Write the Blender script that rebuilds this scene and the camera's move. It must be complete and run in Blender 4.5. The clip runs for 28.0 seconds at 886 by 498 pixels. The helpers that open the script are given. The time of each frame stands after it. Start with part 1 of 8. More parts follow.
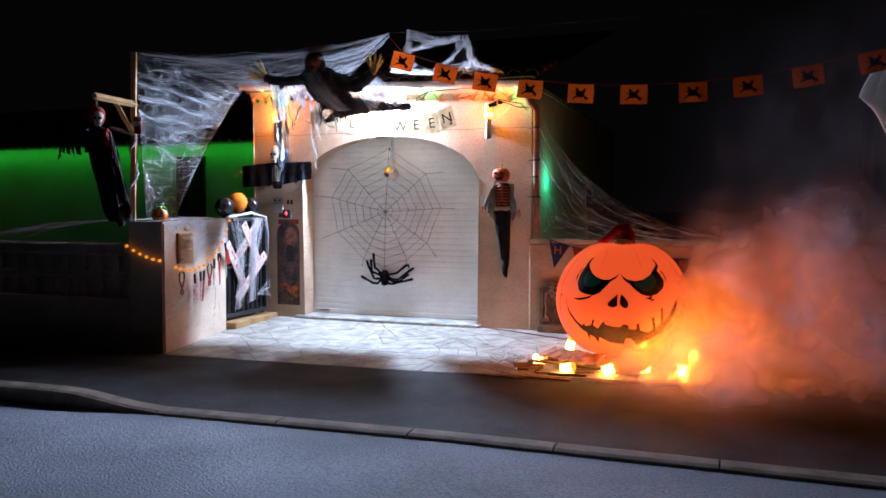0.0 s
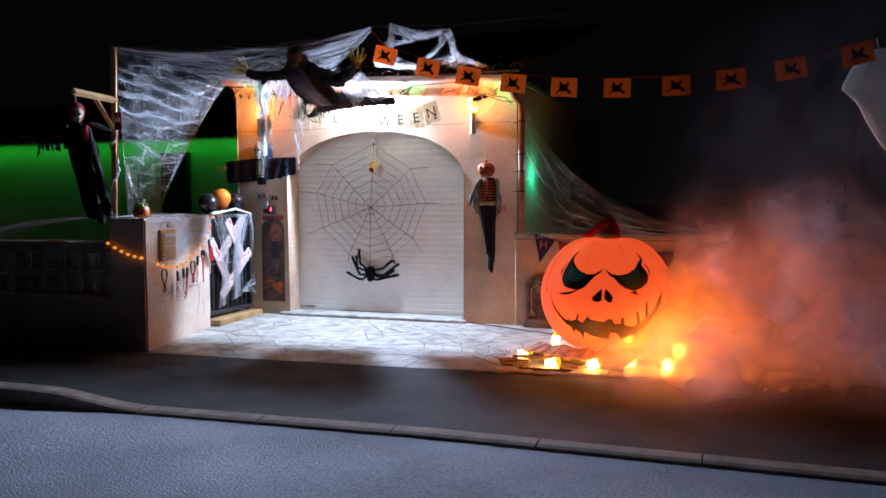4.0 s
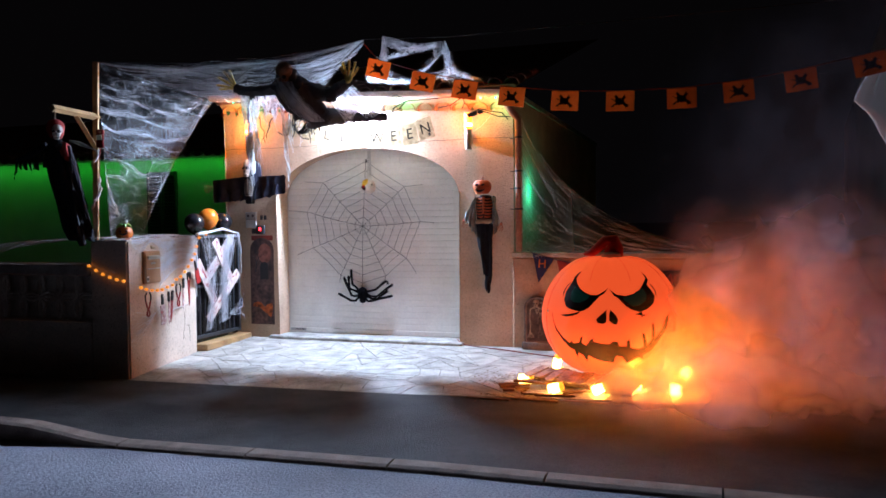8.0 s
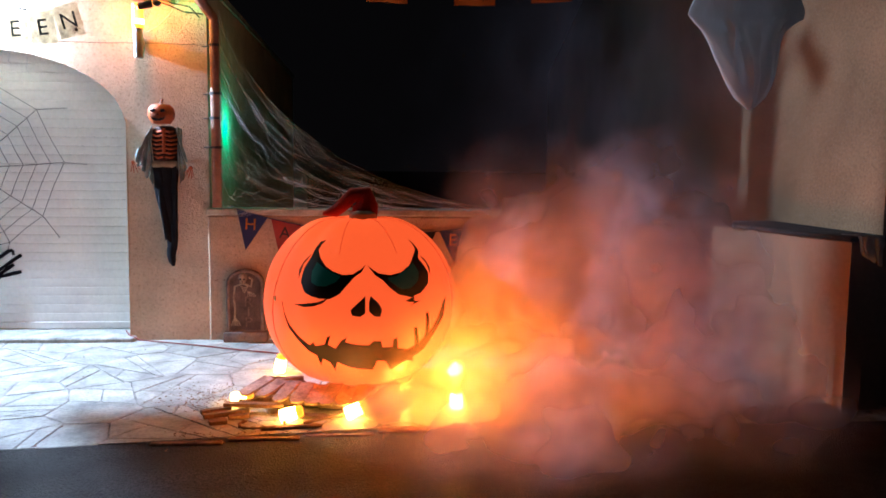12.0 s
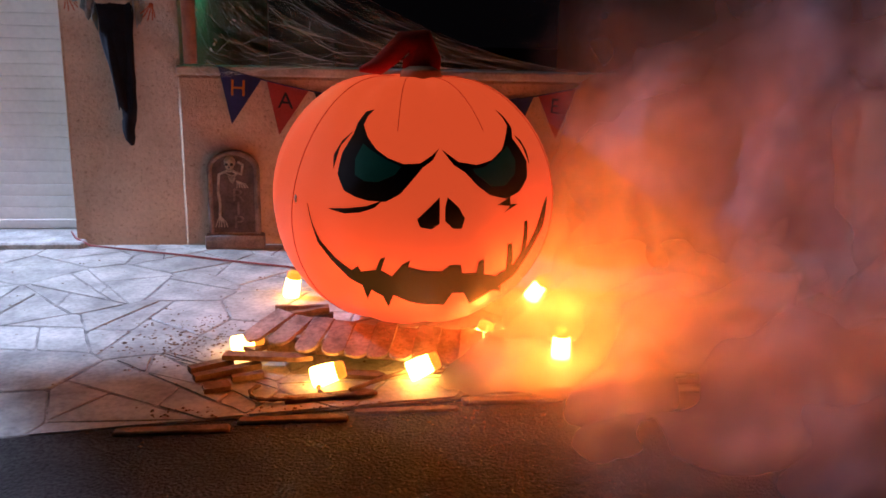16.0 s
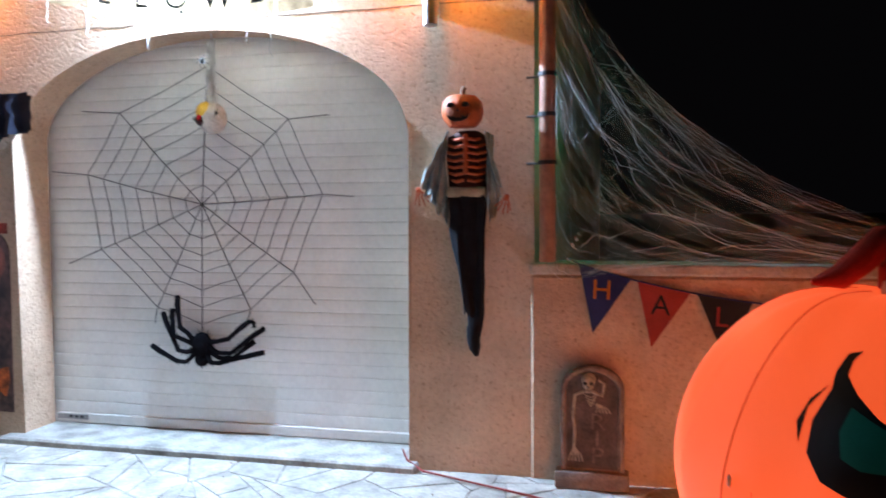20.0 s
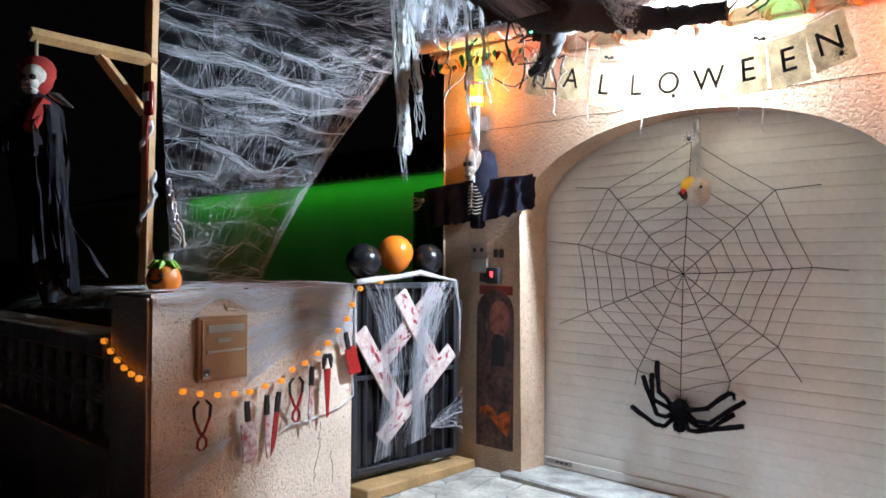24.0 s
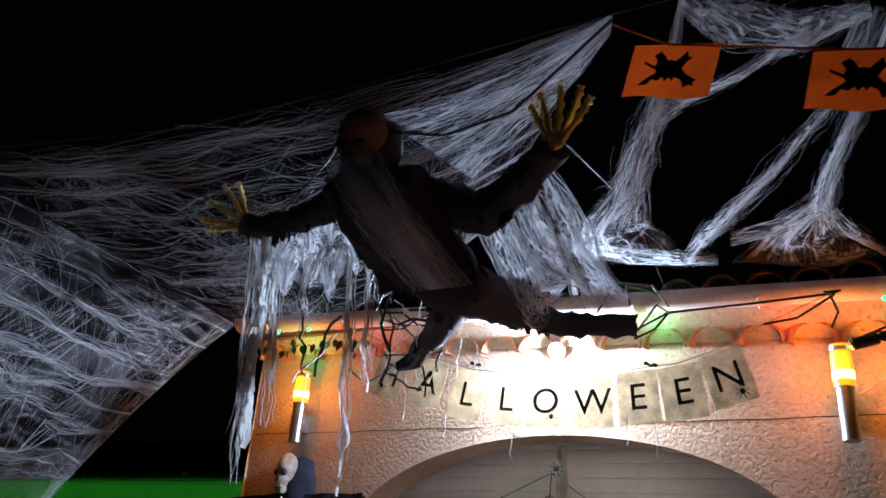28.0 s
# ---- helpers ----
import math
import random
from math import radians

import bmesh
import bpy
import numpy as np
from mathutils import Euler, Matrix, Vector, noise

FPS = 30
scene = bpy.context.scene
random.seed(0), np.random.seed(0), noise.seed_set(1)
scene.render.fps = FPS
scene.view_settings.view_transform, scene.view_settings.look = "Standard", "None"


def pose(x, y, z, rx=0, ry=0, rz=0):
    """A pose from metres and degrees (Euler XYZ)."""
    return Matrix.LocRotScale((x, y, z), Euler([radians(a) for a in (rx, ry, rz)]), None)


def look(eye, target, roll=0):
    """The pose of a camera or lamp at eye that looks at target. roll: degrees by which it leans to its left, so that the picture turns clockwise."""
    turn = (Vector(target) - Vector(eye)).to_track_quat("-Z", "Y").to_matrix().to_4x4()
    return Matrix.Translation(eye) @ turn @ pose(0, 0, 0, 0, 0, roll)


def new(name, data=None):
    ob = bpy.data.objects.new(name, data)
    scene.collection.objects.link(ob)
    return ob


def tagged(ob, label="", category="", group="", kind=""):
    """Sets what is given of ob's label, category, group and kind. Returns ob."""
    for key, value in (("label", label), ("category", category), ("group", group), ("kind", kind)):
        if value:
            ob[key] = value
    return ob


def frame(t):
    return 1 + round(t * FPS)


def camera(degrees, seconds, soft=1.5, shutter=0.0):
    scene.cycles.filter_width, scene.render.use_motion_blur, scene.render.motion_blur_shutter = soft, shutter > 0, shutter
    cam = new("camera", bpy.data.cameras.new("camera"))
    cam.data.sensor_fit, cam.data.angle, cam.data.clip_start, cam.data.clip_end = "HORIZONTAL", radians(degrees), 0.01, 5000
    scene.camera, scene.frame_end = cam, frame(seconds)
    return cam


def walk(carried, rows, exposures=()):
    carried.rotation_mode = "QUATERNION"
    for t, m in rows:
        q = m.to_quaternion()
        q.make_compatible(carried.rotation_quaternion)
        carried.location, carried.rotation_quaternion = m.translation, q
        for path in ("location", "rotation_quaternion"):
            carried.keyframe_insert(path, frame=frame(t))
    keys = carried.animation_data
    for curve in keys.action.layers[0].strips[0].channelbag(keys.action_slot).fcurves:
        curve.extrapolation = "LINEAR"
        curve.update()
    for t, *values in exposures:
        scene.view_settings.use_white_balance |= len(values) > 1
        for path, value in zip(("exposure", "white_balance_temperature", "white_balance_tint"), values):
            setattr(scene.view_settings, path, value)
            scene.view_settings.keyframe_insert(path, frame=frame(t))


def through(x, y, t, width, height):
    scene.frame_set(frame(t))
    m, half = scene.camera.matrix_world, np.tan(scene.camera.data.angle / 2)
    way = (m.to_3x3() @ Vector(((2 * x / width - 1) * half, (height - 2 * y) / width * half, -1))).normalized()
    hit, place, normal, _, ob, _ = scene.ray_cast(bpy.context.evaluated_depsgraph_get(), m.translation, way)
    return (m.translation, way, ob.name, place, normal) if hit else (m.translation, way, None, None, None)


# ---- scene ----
cam = camera(58.07, 28.0, soft=1.6, shutter=0.3)
# seconds, then place in metres and turn in degrees
ROWS = [
    (0.0, 3.423, -9.516, 1.491, 87.07, -0.08, 20.21),
    (0.5, 3.47, -9.494, 1.511, 86.72, 0.04, 19.24),
    (1.0, 3.504, -9.534, 1.501, 86.51, 0.38, 18.41),
    (1.5, 3.496, -9.523, 1.499, 86.56, 0.51, 18.08),
    (2.0, 3.497, -9.512, 1.502, 86.58, 0.5, 18.05),
    (2.5, 3.489, -9.518, 1.493, 86.75, 0.46, 18.49),
    (3.0, 3.473, -9.485, 1.491, 86.62, 0.45, 19.0),
    (3.5, 3.466, -9.456, 1.491, 86.66, 0.27, 19.52),
    (5.5, 3.473, -9.45, 1.504, 86.9, 0.17, 19.34),
    (6.0, 3.471, -9.472, 1.499, 88.1, 0.6, 19.79),
    (6.5, 3.47, -9.462, 1.502, 88.09, 0.44, 19.84),
    (7.0, 3.447, -9.441, 1.493, 88.14, 0.5, 19.72),
    (7.5, 3.389, -9.367, 1.491, 88.12, 0.58, 19.35),
    (8.0, 3.3, -9.171, 1.496, 88.01, 0.62, 18.76),
    (8.5, 3.183, -8.92, 1.521, 88.15, 0.36, 18.38),
    (9.0, 3.021, -8.601, 1.53, 90.07, -0.21, 14.08),
    (9.5, 2.96, -8.303, 1.536, 91.01, -0.22, 8.06),
    (10.0, 2.939, -7.975, 1.523, 91.51, -0.34, 3.46),
    (10.5, 2.837, -7.701, 1.518, 91.43, -0.56, 0.04),
    (11.0, 2.665, -7.415, 1.526, 90.07, -0.64, -3.18),
    (11.5, 2.542, -7.148, 1.464, 86.39, -0.57, -4.07),
    (12.0, 2.473, -6.882, 1.475, 84.24, -0.57, -4.71),
    (12.5, 2.351, -6.645, 1.46, 81.64, -0.88, -5.26),
    (14.5, 2.096, -5.725, 1.36, 78.59, -0.3, -6.65),
    (15.0, 2.026, -5.527, 1.351, 78.02, -0.79, -6.58),
    (15.5, 1.977, -5.36, 1.323, 76.58, -0.98, -7.28),
    (16.0, 2.002, -5.144, 1.289, 75.53, -1.43, -7.47),
    (16.5, 2.013, -4.927, 1.274, 75.4, -1.12, -7.86),
    (17.0, 1.962, -4.742, 1.242, 74.3, -1.33, -8.03),
    (17.5, 1.887, -4.577, 1.224, 72.78, -1.41, -8.75),
    (18.0, 1.832, -4.479, 1.212, 71.3, -1.41, -9.73),
    (18.5, 1.812, -4.337, 1.225, 71.16, -1.12, -9.48),
    (19.0, 1.759, -4.191, 1.298, 77.61, 0.75, -2.5),
    (19.5, 1.675, -4.119, 1.355, 83.29, 1.55, 6.61),
    (20.0, 1.601, -4.11, 1.386, 87.34, 0.38, 13.92),
    (20.5, 1.557, -4.164, 1.411, 89.36, 0.04, 20.55),
    (21.0, 1.566, -4.214, 1.427, 90.18, -0.27, 25.82),
    (21.5, 1.566, -4.247, 1.423, 90.48, -0.32, 29.57),
    (22.0, 1.555, -4.26, 1.422, 90.34, -0.3, 34.03),
    (22.5, 1.537, -4.284, 1.419, 89.97, -0.4, 38.42),
    (24.5, 1.506, -4.352, 1.565, 92.2, -0.62, 46.49),
    (25.0, 1.509, -4.339, 1.592, 96.27, -1.47, 46.27),
    (25.5, 1.468, -4.309, 1.607, 98.67, -2.5, 42.46),
    (26.0, 1.317, -4.28, 1.603, 101.75, -2.14, 36.27),
    (26.5, 1.174, -4.224, 1.597, 103.81, -1.26, 30.49),
    (27.0, 1.041, -4.111, 1.587, 107.56, -2.38, 29.68),
    (27.5, 0.868, -4.001, 1.592, 112.4, -3.58, 28.77),
    (28.0, 0.633, -3.95, 1.574, 114.07, -4.23, 27.47),
]
EXPOSURES = [
    (0, 0.25, 6250, 17), (9, 0.3, 6200, 18), (10, 0.85, 6200, 13), (11, 0.85, 6100, 12), (12, 0.6, 5850, 8), (13.5, 0.25, 6000, 22), (15, -0.05, 5900, 27),
    (18, -0.1, 5850, 20), (19, -0.1, 5900, 16), (19.8, 0.4, 5850, 9), (20.4, 0.25, 6000, 10), (21, -0.3, 6600, 14), (22.5, -0.35, 6900, 13), (24.5, 0.15, 7000, 12),
    (25.2, 0.2, 6950, 12), (26.4, -0.9, 6500, 14), (26.7, -1.4, 6300, 14), (27, -2.3, 6050, 10), (27.4, -1.8, 6400, 16), (28, -1.1, 6650, 18),
]
walk(cam, [(t, pose(x, y, z, rx, ry, rz)) for t, x, y, z, rx, ry, rz in ROWS], EXPOSURES)

# ---- light ----
world = bpy.data.worlds.new("night")
scene.world = world
world.use_nodes = True
world.node_tree.nodes["Background"].inputs[0].default_value = (0.42, 0.36, 0.40, 1)
world.node_tree.nodes["Background"].inputs[1].default_value = 0.003


def lamp(name, kind, at, power, color, size=0.05, target=None, size_y=None, spot=None):
    data = bpy.data.lights.new(name, kind)
    data.energy, data.color = power, color
    if kind == "AREA":
        data.size = size
        if size_y:
            data.shape, data.size_y = "RECTANGLE", size_y
    else:
        data.shadow_soft_size = size
    if kind == "SPOT":
        data.spot_size, data.spot_blend = radians(spot), 0.4
    ob = new(name, data)
    ob.matrix_world = look(at, target) if target else Matrix.Translation(at)
    return ob


FLOOD = (-0.815, -0.048, 2.862)
LAMP_L, LAMP_R = (-2.445, -0.10, 2.735), (0.547, -0.10, 2.680)
CUPS = [(1.55, -1.80, 0), (1.90, -2.15, 0), (2.29, -2.12, 0), (1.76, -1.06, 0), (3.02, -1.18, 0), (2.63, -1.84, 0), (2.98, -1.94, 0)]
lamp("wall_lamp_light", "POINT", (LAMP_L[0], LAMP_L[1] - 0.09, LAMP_L[2]), 17, (1.0, 0.27, 0.02), 0.05)
lamp("wall_lamp_light", "POINT", (LAMP_R[0], LAMP_R[1] - 0.09, LAMP_R[2]), 17, (1.0, 0.27, 0.02), 0.05)
for i, c in enumerate(CUPS):
    lamp("flame_light", "POINT", (c[0], c[1] - 0.06, 0.2), (0.8, 2.4, 2.4, 1.5, 14, 6, 28)[i], (1.0, 0.19, 0.008), (0.05, 0.05, 0.05, 0.05, 0.12, 0.05, 0.12)[i])
lamp("eave_green_light", "AREA", (-8.6, 3.20, 2.71), 9, (0.02, 1.0, 0.05), 10.0, (-8.6, 3.40, 1.9), 0.04)
lamp("side_green_light", "POINT", (1.20, 0.85, 1.85), 5.0, (0.0, 1.0, 0.50), 0.03)
lamp("gutter_green_light", "POINT", (0.95, -0.15, 2.86), 2.2, (0.0, 1.0, 0.30), 0.02)
lamp("gutter_green_light", "POINT", (-0.25, -0.15, 2.92), 1.6, (0.02, 1.0, 0.25), 0.02)
lamp("gutter_green_light", "POINT", (-2.45, -0.17, 2.94), 2.4, (0.0, 1.0, 0.3), 0.02)
lamp("gutter_red_light", "POINT", (-1.9, -0.17, 2.93), 1.1, (1.0, 0.06, 0.02), 0.02)
lamp("gutter_red_light", "POINT", (0.35, -0.15, 2.88), 1.0, (1.0, 0.08, 0.02), 0.02)


# ---- materials ----
def mat(name, color, rough=0.6, metal=0.0, var=0.25, scale=6.0, bump=0.2, bscale=80.0, dist=0.004, dirt=None, spread=0.0,
        glow=None, strength=0.0, spec=0.4, local=False, thin=0.0, grain=0.45):
    """A surface whose colour and relief vary at two scales."""
    m = bpy.data.materials.new(name)
    m.use_nodes = True
    nt = m.node_tree
    b = nt.nodes["Principled BSDF"]
    b.inputs["Roughness"].default_value, b.inputs["Metallic"].default_value = rough, metal
    b.inputs["Specular IOR Level"].default_value = spec
    if local:
        place = nt.nodes.new("ShaderNodeTexCoord").outputs["Object"]
    else:
        place = nt.nodes.new("ShaderNodeNewGeometry").outputs["Position"]
    big, small = nt.nodes.new("ShaderNodeTexNoise"), nt.nodes.new("ShaderNodeTexNoise")
    big.inputs["Scale"].default_value, big.inputs["Detail"].default_value = scale, 6
    small.inputs["Scale"].default_value, small.inputs["Detail"].default_value = bscale, 4
    nt.links.new(place, big.inputs["Vector"])
    nt.links.new(place, small.inputs["Vector"])
    dark = dirt or tuple(c * (1 - 1.6 * var) for c in color)
    light = tuple(min(1, c * (1 + 0.5 * var)) for c in color)
    ramp = nt.nodes.new("ShaderNodeValToRGB")
    ramp.color_ramp.elements[0].position, ramp.color_ramp.elements[1].position = 0.28, 0.72
    ramp.color_ramp.elements[0].color, ramp.color_ramp.elements[1].color = (*dark, 1), (*light, 1)
    nt.links.new(big.outputs["Fac"], ramp.inputs["Fac"])
    mix = nt.nodes.new("ShaderNodeMix")
    mix.data_type, mix.blend_type = "RGBA", "MULTIPLY"
    mix.inputs["Factor"].default_value = min(1, 1.6 * var)
    nt.links.new(ramp.outputs["Color"], mix.inputs["A"])
    fine = nt.nodes.new("ShaderNodeValToRGB")
    fine.color_ramp.elements[0].position, fine.color_ramp.elements[1].position = 0.3, 0.6
    fine.color_ramp.elements[0].color = (grain, grain, grain, 1)
    nt.links.new(small.outputs["Fac"], fine.inputs["Fac"])
    nt.links.new(fine.outputs["Color"], mix.inputs["B"])
    out = mix.outputs["Result"]
    if spread:
        info, hsv, span = nt.nodes.new("ShaderNodeObjectInfo"), nt.nodes.new("ShaderNodeHueSaturation"), nt.nodes.new("ShaderNodeMapRange")
        span.inputs["To Min"].default_value, span.inputs["To Max"].default_value = 1 - spread, 1 + spread * 0.6
        nt.links.new(info.outputs["Random"], span.inputs["Value"])
        nt.links.new(span.outputs["Result"], hsv.inputs["Value"])
        nt.links.new(out, hsv.inputs["Color"])
        out = hsv.outputs["Color"]
    nt.links.new(out, b.inputs["Base Color"])
    if bump:
        bn = nt.nodes.new("ShaderNodeBump")
        bn.inputs["Strength"].default_value, bn.inputs["Distance"].default_value = bump, dist
        nt.links.new(small.outputs["Fac"], bn.inputs["Height"])
        nt.links.new(bn.outputs["Normal"], b.inputs["Normal"])
    if glow:
        b.inputs["Emission Color"].default_value, b.inputs["Emission Strength"].default_value = (*glow, 1), strength
    if thin:
        b.inputs["Transmission Weight"].default_value = thin
    return m


def stucco(name, color):
    """Rough-cast render: flattened crests with pits between them, stains at a larger scale."""
    m = mat(name, color, 0.9, var=0.16, scale=2.3, bscale=34, bump=0.0, spec=0.2)
    nt = m.node_tree
    b = nt.nodes["Principled BSDF"]
    place = nt.nodes.new("ShaderNodeNewGeometry").outputs["Position"]
    n1, n2 = nt.nodes.new("ShaderNodeTexNoise"), nt.nodes.new("ShaderNodeTexNoise")
    n1.inputs["Scale"].default_value, n1.inputs["Detail"].default_value, n1.inputs["Distortion"].default_value = 52, 5, 0.4
    n2.inputs["Scale"].default_value, n2.inputs["Detail"].default_value = 150, 3
    flat = nt.nodes.new("ShaderNodeValToRGB")
    flat.color_ramp.elements[0].position, flat.color_ramp.elements[1].position = 0.28, 0.56
    add = nt.nodes.new("ShaderNodeMath")
    add.operation = "MULTIPLY_ADD"
    add.inputs[1].default_value = 0.22
    nt.links.new(place, n1.inputs["Vector"])
    nt.links.new(place, n2.inputs["Vector"])
    nt.links.new(n1.outputs["Fac"], flat.inputs["Fac"])
    nt.links.new(n2.outputs["Fac"], add.inputs[0])
    nt.links.new(flat.outputs["Color"], add.inputs[2])
    bn = nt.nodes.new("ShaderNodeBump")
    bn.inputs["Strength"].default_value, bn.inputs["Distance"].default_value = 0.6, 0.006
    nt.links.new(add.outputs["Value"], bn.inputs["Height"])
    nt.links.new(bn.outputs["Normal"], b.inputs["Normal"])
    # the pits are tinted darker than the crests
    pit, tint = nt.nodes.new("ShaderNodeValToRGB"), nt.nodes.new("ShaderNodeMix")
    pit.color_ramp.elements[0].position, pit.color_ramp.elements[1].position = 0.28, 0.42
    pit.color_ramp.elements[0].color = (0.60, 0.54, 0.50, 1)
    tint.data_type, tint.blend_type = "RGBA", "MULTIPLY"
    tint.inputs["Factor"].default_value = 1.0
    nt.links.new(n1.outputs["Fac"], pit.inputs["Fac"])
    nt.links.new(b.inputs["Base Color"].links[0].from_socket, tint.inputs["A"])
    nt.links.new(pit.outputs["Color"], tint.inputs["B"])
    nt.links.new(tint.outputs["Result"], b.inputs["Base Color"])
    return m


STUCCO = stucco("stucco_pink_beige", (0.60, 0.43, 0.30))
STUCCO_LOW = stucco("stucco_low_wall", (0.56, 0.38, 0.26))
RENDER_LOW = mat("smooth_render_low", (0.40, 0.25, 0.16), 0.9, var=0.14, scale=1.5, bscale=30, bump=0.12, dist=0.004, spec=0.1)
STUCCO_SIDE = stucco("stucco_gate_wall", (0.74, 0.59, 0.46))
STUCCO_GREEN = mat("plain_render", (0.62, 0.60, 0.55), 0.9, var=0.12, scale=1.2, bscale=40, bump=0.5, dist=0.006, spec=0.1)
HOUSE = mat("smooth_render_tan", (0.46, 0.27, 0.15), 0.9, var=0.3, scale=0.9, bscale=55, bump=0.35, dist=0.004, spec=0.1)
COPING = mat("coping_cement", (0.42, 0.36, 0.30), 0.85, var=0.3, scale=5, bscale=70, bump=0.6, dist=0.006)
DOOR_WHITE = mat("painted_aluminium_white", (0.83, 0.81, 0.76), 0.42, var=0.08, scale=3, bscale=30, bump=0.05, dist=0.001)
SILL_STONE = mat("sill_cement", (0.42, 0.40, 0.36), 0.85, var=0.35, scale=7, bscale=60, bump=0.4)
STONE = mat("paving_stone", (0.49, 0.46, 0.40), 0.5, var=0.34, scale=5.5, bscale=45, bump=0.3, dist=0.003, spread=0.16)
MORTAR = mat("paving_mortar", (0.40, 0.37, 0.33), 0.95, var=0.45, scale=9, bscale=90, bump=0.5)
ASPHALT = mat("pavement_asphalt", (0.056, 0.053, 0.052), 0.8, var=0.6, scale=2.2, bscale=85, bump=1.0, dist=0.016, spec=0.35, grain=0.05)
# paler and bluer than asphalt: missing street light is put into this colour
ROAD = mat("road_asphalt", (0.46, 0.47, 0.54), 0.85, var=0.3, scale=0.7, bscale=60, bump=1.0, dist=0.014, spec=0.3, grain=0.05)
KERB = mat("kerb_concrete", (0.40, 0.29, 0.23), 0.9, var=0.3, scale=6, bscale=90, bump=0.5)
TILE = mat("terracotta_tile", (0.26, 0.12, 0.07), 0.85, var=0.35, scale=9, bscale=60, bump=0.4, spread=0.25)
GUTTER = mat("gutter_plastic", (0.62, 0.48, 0.40), 0.45, var=0.12, scale=5, bscale=40, bump=0.05)
PIPE = mat("downpipe_copper_brown", (0.38, 0.20, 0.13), 0.45, var=0.25, scale=8, bscale=40, bump=0.1)
BLACK = mat("black_cloth", (0.012, 0.012, 0.016), 0.95, var=0.3, scale=12, bscale=200, bump=0.6, spec=0.15)
NAVY = mat("dark_blue_cloth", (0.022, 0.024, 0.04), 0.95, var=0.3, scale=10, bscale=150, bump=0.6, spec=0.15)
BLACK_GLOSS = mat("black_rubber", (0.012, 0.012, 0.014), 0.22, var=0.1, bump=0.0, spec=0.6)
INK = mat("black_print", (0.010, 0.010, 0.012), 0.5, var=0.1, bump=0.0)
WIRE = mat("black_cable", (0.012, 0.012, 0.012), 0.5, var=0.1, bump=0.0)
METAL = mat("brushed_steel", (0.55, 0.54, 0.52), 0.32, metal=1.0, var=0.12, scale=8, bscale=120, bump=0.05)
IRON = mat("painted_iron_dark", (0.03, 0.03, 0.035), 0.5, var=0.2, bscale=60, bump=0.1)
BONE_DIM = mat("bone_dull", (0.36, 0.29, 0.22), 0.7, var=0.35, scale=25, bscale=90, bump=0.3, local=True)
BONE = mat("bone_plastic", (0.62, 0.58, 0.48), 0.6, var=0.25, scale=20, bscale=90, bump=0.2, local=True)
GOLD_BONE = mat("gilded_bone", (0.72, 0.46, 0.10), 0.38, metal=0.5, var=0.3, scale=30, bscale=90, bump=0.2)
WOOD = mat("pine_wood", (0.50, 0.30, 0.13), 0.6, var=0.25, scale=5, bscale=50, bump=0.2)
LOG = mat("old_wood", (0.24, 0.14, 0.08), 0.85, var=0.4, scale=12, bscale=60, bump=0.6, dist=0.008, spread=0.25)
ORANGE = mat("orange_plastic", (0.80, 0.22, 0.03), 0.4, var=0.1, scale=10, bscale=60, bump=0.05)


def thin_cloth(name, color, through=0.45, var=0.15, scale=9.0):
    """Thin fabric or fibre that lets light through."""
    m = mat(name, color, 0.95, var=var, scale=scale, bscale=170, bump=0.3, spec=0.1)
    nt = m.node_tree
    b = nt.nodes["Principled BSDF"]
    tra, mixer = nt.nodes.new("ShaderNodeBsdfTranslucent"), nt.nodes.new("ShaderNodeMixShader")
    nt.links.new(b.inputs["Base Color"].links[0].from_socket, tra.inputs["Color"])
    mixer.inputs[0].default_value = through
    nt.links.new(b.outputs[0], mixer.inputs[1])
    nt.links.new(tra.outputs[0], mixer.inputs[2])
    nt.links.new(mixer.outputs[0], nt.nodes["Material Output"].inputs[0])
    return m


WEB = thin_cloth("web_fibre", (0.82, 0.82, 0.84), 0.4, 0.05)
RAG = thin_cloth("torn_gauze", (0.76, 0.76, 0.74), 0.4, 0.2, 14)
BURLAP = mat("burlap", (0.50, 0.40, 0.26), 0.95, var=0.3, scale=14, bscale=220, bump=0.9, dist=0.003)
THIN_BURLAP = thin_cloth("thin_burlap", (0.52, 0.41, 0.27), 0.55, 0.3, 14)
# open weave: part of the light passes between the threads
weave, gaps = THIN_BURLAP.node_tree.nodes.new("ShaderNodeMixShader"), THIN_BURLAP.node_tree.nodes.new("ShaderNodeBsdfTransparent")
weave.inputs[0].default_value = 0.10
THIN_BURLAP.node_tree.links.new(THIN_BURLAP.node_tree.nodes["Material Output"].inputs[0].links[0].from_socket, weave.inputs[1])
THIN_BURLAP.node_tree.links.new(gaps.outputs[0], weave.inputs[2])
THIN_BURLAP.node_tree.links.new(weave.outputs[0], THIN_BURLAP.node_tree.nodes["Material Output"].inputs[0])
RED_CLOTH = mat("red_cloth", (0.42, 0.03, 0.02), 0.9, var=0.25, scale=9, bscale=150, bump=0.4)
WHITE_CLOTH = thin_cloth("white_cloth", (0.76, 0.74, 0.72), 0.5, 0.1, 6)
FLAG_ORANGE = thin_cloth("orange_felt", (0.30, 0.040, 0.004), 0.5, 0.15, 8)


# ---- shaping ----
WHERE = {}


def origin(ob):
    return WHERE.get(ob, Vector((0, 0, 0)))


def thing(name, at, label, category, group="", kind=""):
    ob = new(name)
    ob.empty_display_size = 0.1
    ob.location = at
    WHERE[ob] = Vector(at)
    return tagged(ob, label, category, group, kind)


